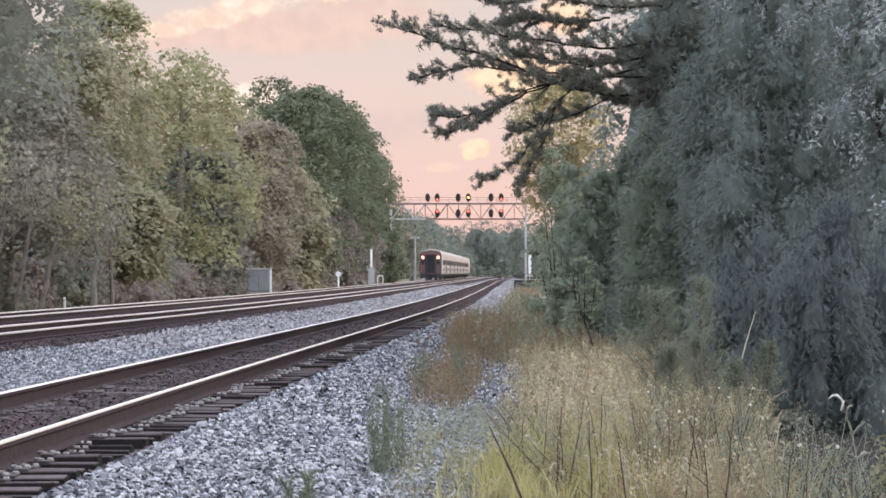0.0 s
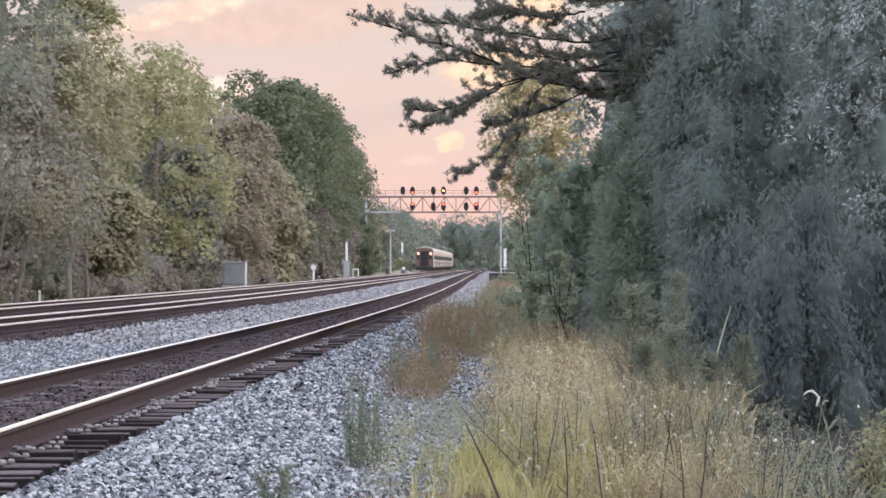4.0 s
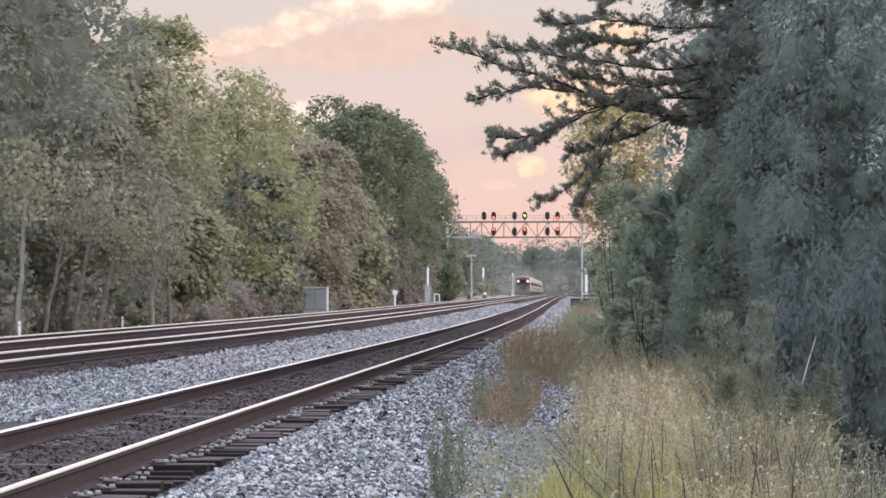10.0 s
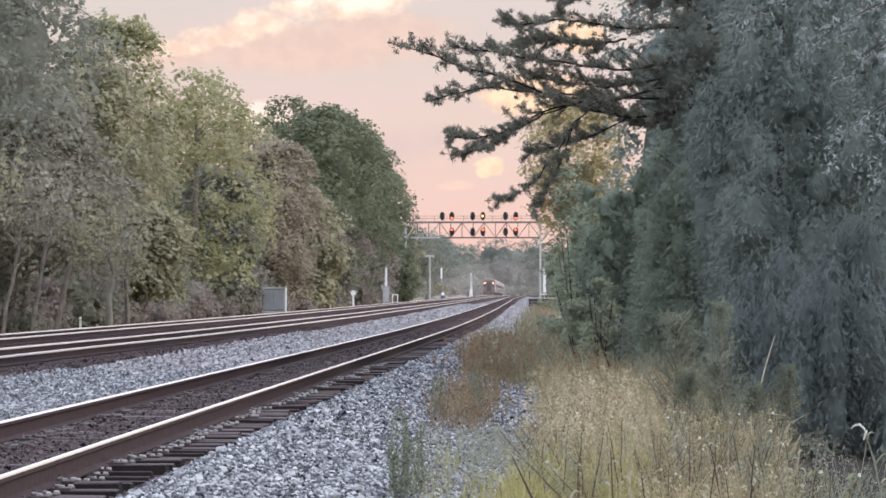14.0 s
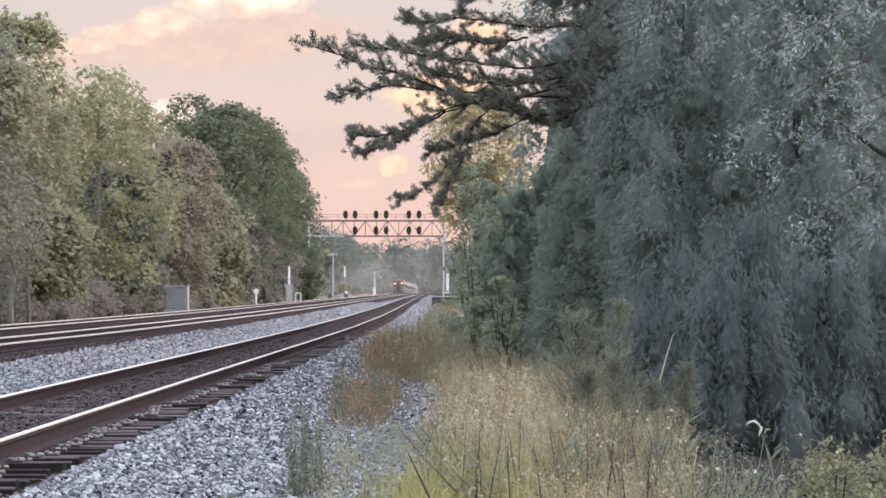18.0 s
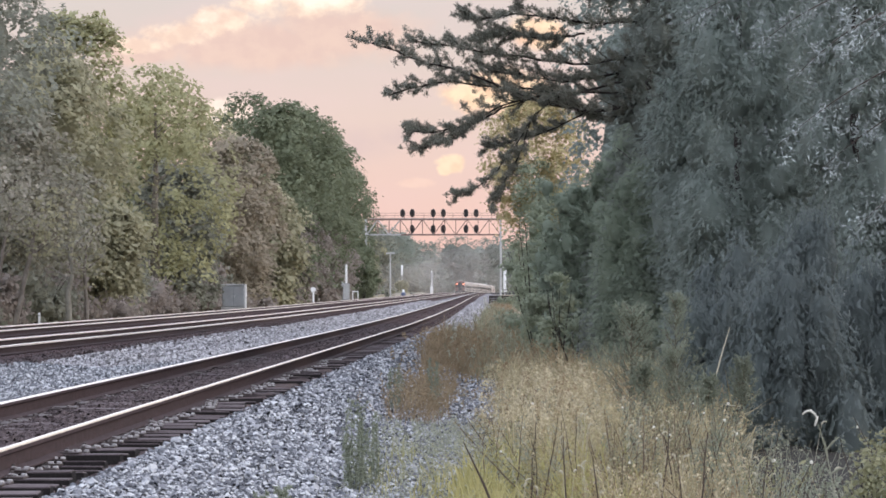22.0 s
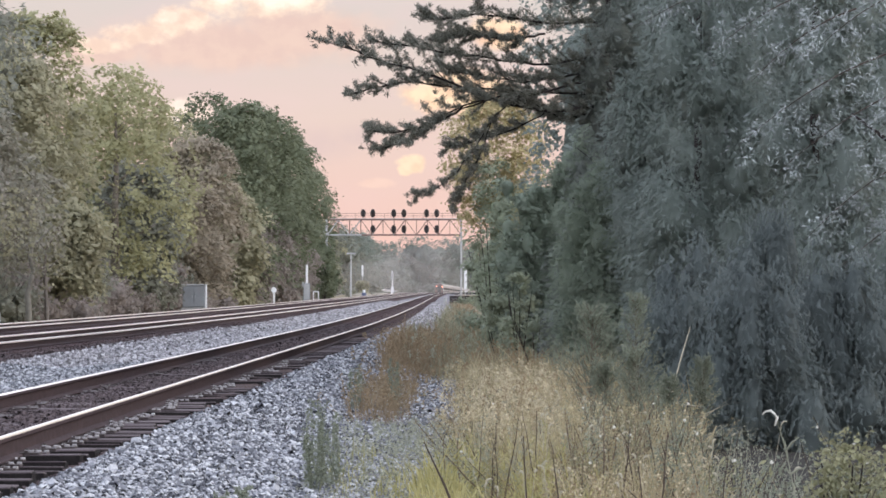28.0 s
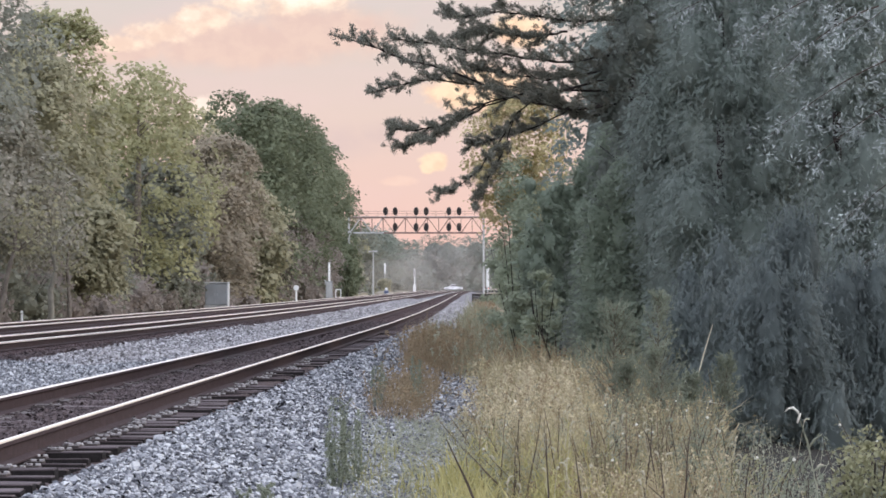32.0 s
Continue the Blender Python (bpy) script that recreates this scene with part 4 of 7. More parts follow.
def shrub(x, y, height, reach, leaf, label, seed, size=0.3, per=6.0, lobes=9, name="shrub", group="undergrowth along the line", z=None, leaf_shape=TUFT, heart=0.5):
    rng = np.random.default_rng(seed)
    z0 = float(ground_z(x, y)) if z is None else z
    t = thing(name, label, "shrub", pose(x, y, z0), group)
    w = Shape()
    for i in range(5):
        a = rng.uniform(0, 6.28)
        q = np.linspace(0, 1, 4)[:, None]
        w.tube(np.array([0, 0, -0.1]) + np.array([math.cos(a) * reach * 0.6, math.sin(a) * reach * 0.6, height * 0.8]) * q, 0.009 * height ** 0.5 * (1.1 - q[:, 0]) + 0.004, 5)
    part("branching", w, PINE_BARK, t)
    s = Shape()
    cs, rs = [], []
    for i in range(lobes):
        h = rng.uniform(0.12, 0.9)
        a = rng.uniform(0, 6.28)
        d = reach * math.sqrt(max(0.05, 1 - h * h)) * math.sqrt(rng.uniform(0, 1)) * 0.8
        r = min(reach, height) * rng.uniform(0.28, 0.45)
        cs.append((math.cos(a) * d, math.sin(a) * d, max(r * 0.5, h * height - r * 0.3)))
        rs.append(r)
    blob_leaves(s, rng, cs, rs, per, size, leaf_shape, squash=0.9, hull=heart, heart_slot=1)
    part("foliage", s, (leaf, leaf), t)
    return t


SPRAY = (np.array([(-0.10, -0.45, 0), (0.10, -0.40, 0), (0.02, 0.75, -0.06), (0.0, -0.15, 0), (0.04, 0.08, 0), (0.40, 0.42, -0.05), (-0.04, -0.05, 0), (0.0, 0.18, 0), (-0.36, 0.50, -0.05)]), np.arange(9).reshape(3, 3))


def cedar(x, y, height, reach, label, seed, leaf=None, size=0.16, per=30, lobes=30, low=0.03, group="dark evergreens beside the weeds", droop=1.0):
    """A dense dark evergreen: a conical heap of drooping sprays."""
    rng = np.random.default_rng(seed)
    t = thing("cedar_tree", label, "tree", pose(x, y, float(ground_z(x, y))), group)
    w = Shape()
    limbs(w, rng, (0, reach * 0.55, 0), height * 0.9, 0.006 * height + 0.03, reach * 0.5, 6)
    part("trunk", w, PINE_BARK, t, smooth=True)
    s = Shape()
    for i in range(lobes):
        h = low + (0.95 - low) * (i + 0.5) / lobes
        wide = reach * (1 - 0.5 * h)
        a = rng.uniform(-1.1 * np.pi, 0.1 * np.pi)
        d = wide * rng.uniform(0.35, 0.80) * (0.4 if i % 4 == 0 else 1.0)
        r = wide * rng.uniform(0.20, 0.38) + 0.10
        c = np.array([math.cos(a) * d, math.sin(a) * d, h * height])
        stretch = np.array([r, r, r * rng.uniform(1.4, 2.8) * (0.5 + 0.5 * min(1.0, droop))])
        s.add(BALL1[0] * (1 + rng.normal(0, 0.12, (len(BALL1[0]), 1))) * stretch * 0.56 + c, BALL1[1])
        n = int(4 * np.pi * r * r * per * 2.3)
        g = unit(rng.normal(size=(n, 3)) + [0.25 * math.cos(a), -0.35, 0.35])
        g = g[g[:, 1] < 0.35]
        n = len(g)
        fray = np.where(rng.random(n) < 0.2, rng.uniform(0.9, 1.35, n), rng.uniform(0.58, 1.05, n))[:, None]
        p = c + g * stretch * fray
        # sprays hang out and down from the bough
        down = unit(g * [0.8, 0.8, 0.1] + rng.normal(0, 0.35, (n, 3)) + [0, 0, -droop])
        side = unit(np.cross(down, g + rng.normal(0, 0.3, (n, 3))))
        s.copies(*SPRAY, p, np.stack([side, down, np.cross(side, down)], -1), size * 0.72 * rng.uniform(0.6, 1.5, n))
    part("crown", s, leaf or LEAF_SHADE, t, smooth=True)
    return t


def pine():
    """The pine whose limbs reach out over the ballast."""
    rng = np.random.default_rng(77)
    base = np.array([3.5, 66.5, float(ground_z(3.5, 66.5))])
    t = thing("pine_tree", "tall dark pine with long limbs reaching over the ballast", "tree", pose(*base))
    w = Shape()
    h = 11.0
    w.tube([(0, 0, -0.2), (0.02, 0, h * 0.3), (-0.05, 0, h * 0.6), (0, 0, h)], [0.24, 0.19, 0.13, 0.03], 9)
    part("trunk", w, PINE_BARK, t, smooth=True)
    needle = (np.array([[-0.0085, 0, 0], [0.0085, 0, 0], [0, 1, 0.05]]), np.array([[0, 1, 2]]))
    def grow(pts, start, thick):
        """One limb through (across, up, along), tufted from start on."""
        g = np.array([(x, y, z) for x, z, y in pts]) - base
        if pts[0][0] > 2.3:
            g = np.vstack([[0, 0, g[0, 2] + 0.25], g])
        tt = np.linspace(0, 1, len(g))
        q = np.linspace(0, 1, 24)
        line = np.stack([np.interp(q, tt, g[:, k]) for k in range(3)], 1)
        line[1:-1] = (line[:-2] + 2 * line[1:-1] + line[2:]) / 4
        line += rng.normal(0, 0.012, line.shape)
        w = Shape().tube(line, 0.026 * thick / 0.5 * (1 - 0.85 * q) + 0.006, 6)
        along = unit(np.gradient(line, axis=0))
        tips, ways = [], []
        first = start * 0.5
        count = int(52 * (thick / 0.4) ** 0.6 * (1 - first))
        for i in range(count):
            u = first + (1 - first) * (i + rng.uniform(0, 1)) / count
            p0 = np.array([np.interp(u, q, line[:, k]) for k in range(3)])
            fwd = np.array([np.interp(u, q, along[:, k]) for k in range(3)])
            ln = thick * rng.uniform(0.5, 1.15) * np.interp(u, [0, 0.6, 1], [1.0, 0.9, 0.4]) + 0.10
            # flat sprays: side twigs lie level beside the limb and turn up at their tips
            way = unit(fwd * rng.uniform(0.3, 1.1) + np.array([0, (-1) ** i * rng.uniform(0.3, 1.0), rng.normal(0.08, 0.26)]))
            q2 = np.linspace(0, 1, 6)[:, None]
            tw = p0 + way * ln * q2 + np.array([0, 0, 0.14 * ln]) * q2 ** 2
            w.tube(tw, 0.009 * (1.2 - q2[:, 0]), 4, caps=False)
            for j in range(2, 6):
                tips.append(tw[j])
                ways.append(way)
            for j in (3, 4):
                if rng.random() < 0.75:
                    side = unit(way * 0.7 + rng.normal(0, 0.6, 3) * [1, 1, 0.45])
                    end = tw[j] + side * rng.uniform(0.08, 0.20)
                    w.tube([tw[j], end], [0.005, 0.003], 3, caps=False)
                    tips.append(end)
                    ways.append(side)
        limb = part("limb", w, PINE_BARK, t, smooth=True)
        tips, ways = np.array(tips), np.array(ways)
        s = Shape()
        per = 34
        c = np.repeat(tips, per, 0) + rng.normal(0, 0.024, (len(tips) * per, 3))
        n = len(c)
        way = unit(np.repeat(ways, per, 0) * 0.25 + rng.normal(0, 0.7, (n, 3)) + [0, 0, 0.30])
        side = unit(np.cross(way, rng.normal(size=(n, 3))))
        turns = np.stack([side, way, np.cross(side, way)], -1)
        ln = rng.uniform(0.04, 0.085, n)
        s.copies(needle[0] * [1.0, 1, 1], needle[1], c, turns, np.stack([np.full(n, 1.0), ln, ln], 1))
        part("needles", s, NEEDLES, limb)

    grow([(2.61, 4.62, 61.5), (1.57, 4.43, 60.6), (0.57, 4.62, 60), (-0.52, 5.09, 59.7), (-1.46, 5.29, 59.4), (-2.48, 5.66, 59.2)], 0.25, 0.62)
    grow([(2.61, 5.56, 61.5), (1.57, 5.29, 60.4), (0.31, 5.45, 60.2), (-0.73, 5.58, 60.0), (-1.62, 5.71, 59.8)], 0.12, 0.5)
    grow([(2.61, 4.82, 61.5), (1.36, 4.82, 60.8), (0.0, 4.88, 60.5), (-1.15, 4.98, 60.3), (-2.04, 4.74, 60.1)], 0.18, 0.42)
    grow([(2.61, 5.14, 61.5), (1.67, 4.82, 60.6), (0.73, 4.7, 60.2), (0.0, 4.51, 60), (-0.63, 4.15, 59.8), (-1.36, 3.97, 59.7), (-1.67, 4.04, 59.6)], 0.55, 0.42)
    grow([(0.73, 4.7, 60.2), (0.0, 4.46, 60.0), (-0.52, 4.15, 59.8), (-0.99, 3.83, 59.7), (-1.54, 3.7, 59.6)], 0.66, 0.26)
    grow([(1.67, 4.82, 60.6), (1.04, 4.72, 60.3), (0.57, 4.3, 60.2), (0.26, 3.73, 60.1), (-0.05, 3.31, 60.0), (-0.52, 2.92, 59.9), (-0.81, 2.86, 59.8)], 0.36, 0.15)
    grow([(0.57, 4.3, 60.2), (0.4, 3.68, 60.2), (0.05, 3.05, 60.1), (-0.16, 2.68, 60.0)], 0.45, 0.11)
    grow([(2.61, 6.18, 61.5), (1.57, 6.08, 60.4), (0.52, 6.23, 60.2), (-0.31, 6.13, 60.0), (-0.68, 6.16, 60.0)], 0.3, 0.42)
    grow([(2.61, 6.81, 61.5), (1.57, 6.7, 60.4), (0.42, 6.65, 60.2), (-0.52, 6.7, 60.0)], 0.3, 0.42)
    grow([(1.57, 5.87, 60.4), (0.84, 5.76, 60.3), (0.1, 5.87, 60.3), (-0.42, 5.78, 60.2)], 0.2, 0.35)
    grow([(2.61, 5.3, 61.6), (1.9, 5.12, 61.0), (1.2, 5.0, 60.7), (0.45, 5.08, 60.5), (-0.25, 5.2, 60.3)], 0.05, 0.5)
    grow([(2.61, 4.5, 61.8), (2.1, 4.35, 61.3), (1.6, 4.45, 61.0), (1.1, 4.62, 60.8)], 0.05, 0.4)
    grow([(1.57, 4.43, 60.6), (0.94, 4.09, 60.8), (0.31, 3.94, 61.0), (-0.26, 3.76, 61.0)], 0.3, 0.16)
    return t


OLIVES = [
    # x, y, height, reach, leaf, label, how low the crown hangs, how full its heart is
    (-21.5, 104, 14.5, 4.4, LEAF_GREY, "tall grey-green tree above the far track", 0.10, 0.55),
    (-23.0, 119, 17.0, 5.0, LEAF_GREY, "tall dusky grey-green tree with hanging boughs", 0.22, 0.85),
    (-19.8, 124, 8.6, 3.1, LEAF_PALE, "low tree with pale undersided leaves above the stakes", 0.30, 0.0),
    (-23.6, 139, 17.6, 4.7, LEAF_GREY, "tall dusky grey-green tree with a broad crown", 0.18, 0.85),
    (-20.6, 137, 8.4, 2.8, LEAF_PALE, "small tree with pale undersided leaves over the bank", 0.35, 0.0),
    (-22.4, 161, 12.6, 3.7, LEAF_OLIVE, "olive-green tree beside the far track", 0.20, 0.55),
    (-18.9, 152, 5.4, 2.0, LEAF_OLIVE, "low olive-green tree leaning out from the wood", 0.30, 0.45),
    (-24.0, 183, 16.9, 3.0, LEAF_YELLOW, "tall airy tree with yellow-green tips", 0.45, 0.0),
    (-24.5, 176, 14.6, 3.2, LEAF_OLIVE, "olive-green tree below the airy one", 0.15, 0.5),
    (-21.6, 203, 15.2, 4.3, LEAF_YELLOW, "yellow-green tree in early autumn leaf", 0.12, 0.0),
    (-21.0, 211, 9.6, 2.6, LEAF_GREY, "grey-green tree behind the relay cabinet", 0.14, 0.5),
    (-24.4, 232, 14.9, 4.0, LEAF_YELLOW, "yellow-green tree with a rounded top", 0.10, 0.4),
    (-23.6, 262, 14.4, 3.8, LEAF_OLIVE, "broad olive-green tree by the line", 0.08, 0.55),
    (-20.4, 240, 9.4, 3.0, LEAF_RUSSET, "low tree with dull russet leaves", 0.10, 0.5),
    (-20.9, 259, 13.4, 3.0, LEAF_RUSSET, "tree with dull russet leaves", 0.06, 0.55),
    (-20.8, 285, 10.4, 3.0, LEAF_OLIVE, "low olive-green tree beside the far track", 0.05, 0.55),
]
DEEP_TREES = [
    (-23.2, 318, 20.3, 5.0, LEAF_DEEP, "tallest deep green tree with a domed crown", 0.06),
    (-23.2, 344, 20.6, 5.6, LEAF_DEEP, "tall deep green tree in full leaf", 0.06),
    (-23.4, 368, 21.2, 5.6, LEAF_DEEP, "deep green tree in the row behind the mast", 0.06),
    (-23.4, 392, 21.2, 5.4, LEAF_DEEP, "deep green tree with an uneven top", 0.06),
    (-23.7, 416, 20.8, 5.2, LEAF_DEEP, "deep green tree towards the signal bridge", 0.06),
    (-24.2, 440, 19.6, 5.0, LEAF_DEEP, "deep green tree beside the signal bridge", 0.06),
    (-24.0, 492, 19.0, 5.2, LEAF_DEEP, "deep green tree hiding the signal bridge leg", 0.06),
    (-29.0, 506, 15.0, 5.4, LEAF_OLIVE, "olive-green tree beyond the signal bridge", 0.06),
    (-30.0, 545, 14.0, 5.4, LEAF_OLIVE, "smaller olive-green tree beyond the signal bridge", 0.06),
]


def left_woods():
    for i, (x, y, h, r, leaf, label, low, full) in enumerate(OLIVES + [(*row, 0.5) for row in DEEP_TREES]):
        size = 0.23 if y < 128 else 0.28 if y < 180 else 0.32 if y < 275 else 0.44
        per = 143 if y < 128 else 110 if y < 180 else 99 if y < 275 else 77
        broadleaf(x, y, h, r, leaf, label, 100 + i, low=low, lobes=130 if y < 275 else 165, size=size, per=per if full else per * 2 // 3, bark=BARK, hull=full * 0.6)
    for i, (x, y, h, r) in enumerate([(-19.0, 452, 6.6, 2.0), (-18.3, 456, 5.0, 1.7), (-18.6, 440, 5.4, 2.0), (-19.4, 462, 8.4, 2.2)]):
        shrub(x, y, h, r, LEAF_DEEP, "deep green bush before the signal bridge leg", 390 + i, size=0.34, per=9.0, lobes=14)
    for i in range(8):
        broadleaf(-30.0 - (i % 3) * 1.5, 104 + i * 21.0, 12.5 + (i % 3), 5.2, LEAF_DEEP, "dark green tree deeper in the wood", 370 + i, low=0.0, lobes=60, size=0.5, per=40, hull=0.75, group="trees deeper in the wood")
    for i, (x, y, h, r) in enumerate([(-21.0, 318, 8.2, 2.6), (-21.2, 342, 9.0, 2.8), (-21.0, 366, 7.6, 2.6), (-21.2, 395, 8.6, 2.7), (-21.0, 424, 7.4, 2.4)]):
        broadleaf(x, y, h, r, LEAF_UMBER, "low tree with dark brown leaves under the deep green ones", 380 + i, low=0.05, lobes=80, size=0.34, per=66, hull=0.4)
    shrub(-18.0, 592, 3.1, 2.1, LEAF_OLIVE, "round olive bush beside the spoil heap", 388, size=0.34, per=9.0, lobes=14)
    broadleaf(-19.8, 465, 9.3, 1.7, LEAF_DEEP, "small deep green tree before the signal bridge leg", 395, low=0.05, lobes=70, size=0.3, per=60)
    rng = np.random.default_rng(8)
    kinds = [(LEAF_UMBER, "dull umber undergrowth at the wood's edge"), (LEAF_GREY, "grey-green brambles at the wood's edge"), (LEAF_UMBER, "dull umber undergrowth at the wood's edge")]
    y = 92.0
    i = 0
    while y < 560:
        leaf, label = kinds[rng.integers(0, 3)]
        far = y > 260
        shrub(-20.0 - rng.uniform(0, 1.8) - (1.2 if 180 < y < 225 else 0) - (0.9 if far else 0) - (4.5 if y > 470 else 0), y, rng.uniform(1.8, 4.2), rng.uniform(1.6, 2.6), leaf, label, 300 + i, size=0.20 if not far else 0.36, per=17.0 if not far else 6.5, lobes=10)
        y += rng.uniform(2.3, 3.6) * (1 if not far else 2.4)
        i += 1


def saplings():
    """Bare lower trunks that show before the undergrowth of the left wood."""
    rng = np.random.default_rng(41)
    for i, (x, y, h, lean, r, bark, label) in enumerate([
            (-17.4, 130.5, 3.4, 0.1, 0.13, PALE_BARK, "pale forked sapling trunk at the wood's edge"), (-17.6, 117.0, 4.2, 0.9, 0.10, BARK, "dark leaning sapling trunk at the wood's edge"),
            (-17.4, 104.0, 4.6, 0.9, 0.07, BARK, "dark leaning sapling trunk at the wood's edge"), (-17.5, 100.0, 5.0, 0.2, 0.08, PALE_BARK, "thin pale sapling trunk at the wood's edge"),
            (-17.6, 111.5, 5.0, 0.8, 0.08, BARK, "grey sapling trunk at the wood's edge"), (-17.7, 139.0, 3.6, -0.2, 0.09, BARK, "grey sapling trunk at the wood's edge")]):
        t = thing("sapling", label, "tree", pose(x, y, float(ground_z(x, y))), "saplings at the wood's edge")
        q = np.linspace(0, 1, 8)[:, None]
        line = np.array([lean, 0, h]) * q + rng.normal(0, 0.09, (8, 3)) * q
        line[0, 2] = -0.2
        part("trunk", Shape().tube(line, r * (1.15 - 0.6 * q[:, 0]), 7), bark, t, smooth=True)
        for k in range(4):
            u = rng.uniform(0.5, 0.98)
            p0 = np.array([np.interp(u, q[:, 0], line[:, j]) for j in range(3)])
            way = np.array([rng.choice([-1, 1]) * rng.uniform(0.4, 0.9), 0.2, rng.uniform(0.5, 1.0)])
            part("limb", Shape().tube(p0 + way * np.linspace(0, 1, 4)[:, None] * rng.uniform(0.7, 1.5), r * 0.45 * np.linspace(1, 0.3, 4), 5), bark, t)
        s = Shape()
        n = 620
        c = line[-1] + np.clip(rng.normal(0, 1, (n, 3)), -1.6, 1.6) * [0.75, 0.6, 0.75]
        s.copies(*TUFT, c, random_turns(rng, n), 0.15 * rng.uniform(0.5, 1.3, n))
        part("crown", s, LEAF_OLIVE if i % 2 else LEAF_PALE, t)


def far_woods():
    rng = np.random.default_rng(9)
    i = 0
    # beyond the crossing: both sides of the line and across its bend
    spots = []
    for y in np.arange(590, 1180, 38):
        spots.append((line_x(3, y) - 15 - rng.uniform(0, 5), y, rng.uniform(12, 16) + (y - 590) * 0.006))
    for x in np.arange(-115, 70, 7.0):
        spots.append((x + rng.uniform(-2, 2), 1480 + rng.uniform(-60, 60) - abs(x + 20) * 0.8, rng.uniform(24, 32)))
    for y in np.arange(930, 1330, 26):
        spots.append((line_x(1, y) + 13 + rng.uniform(0, 4), y, rng.uniform(9, 15)))
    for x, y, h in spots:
        leaf = LEAF_HAZE if y > 760 else [LEAF_GREY, LEAF_OLIVE, LEAF_HAZE][rng.integers(0, 3)]
        broadleaf(x, y, h, h * 0.34, leaf, "grey-green tree far along the line, haze painted into its leaves", 500 + i, low=0.05, lobes=84, size=0.66 if y < 900 else 0.95, per=34 if y < 900 else 24, name="distant_tree", group="distant woods")
        i += 1
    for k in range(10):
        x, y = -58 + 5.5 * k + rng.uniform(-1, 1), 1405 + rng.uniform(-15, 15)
        shrub(x, y, rng.uniform(9, 13), 4.4, LEAF_HAZE, "scrub below the distant trees, haze painted into its leaves", 680 + k, 0.9, 1.6, 10, group="distant scrub")
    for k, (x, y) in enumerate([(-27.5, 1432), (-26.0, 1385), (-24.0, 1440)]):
        shrub(x, y, 14.5, 6.0, LEAF_HAZE, "tall scrub below the distant trees, haze painted into its leaves", 695 + k, 0.9, 1.8, 14, group="distant scrub")
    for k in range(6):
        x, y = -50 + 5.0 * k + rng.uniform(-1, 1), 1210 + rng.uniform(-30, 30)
        shrub(x, y, rng.uniform(6, 9), 4.2, LEAF_HAZE, "scrub below the distant trees, haze painted into its leaves", 660 + k, 0.8, 1.6, 10, group="distant scrub")
    for k in range(7):
        y = 610 + 70 * k + rng.uniform(-15, 15)
        shrub(line_x(3, y) - 6.5 - rng.uniform(0, 2), y, rng.uniform(1.4, 3.0), 2.2, LEAF_GREY, "grey-green scrub far along the line", 640 + k, 0.6, 2.0, 8, group="distant scrub")


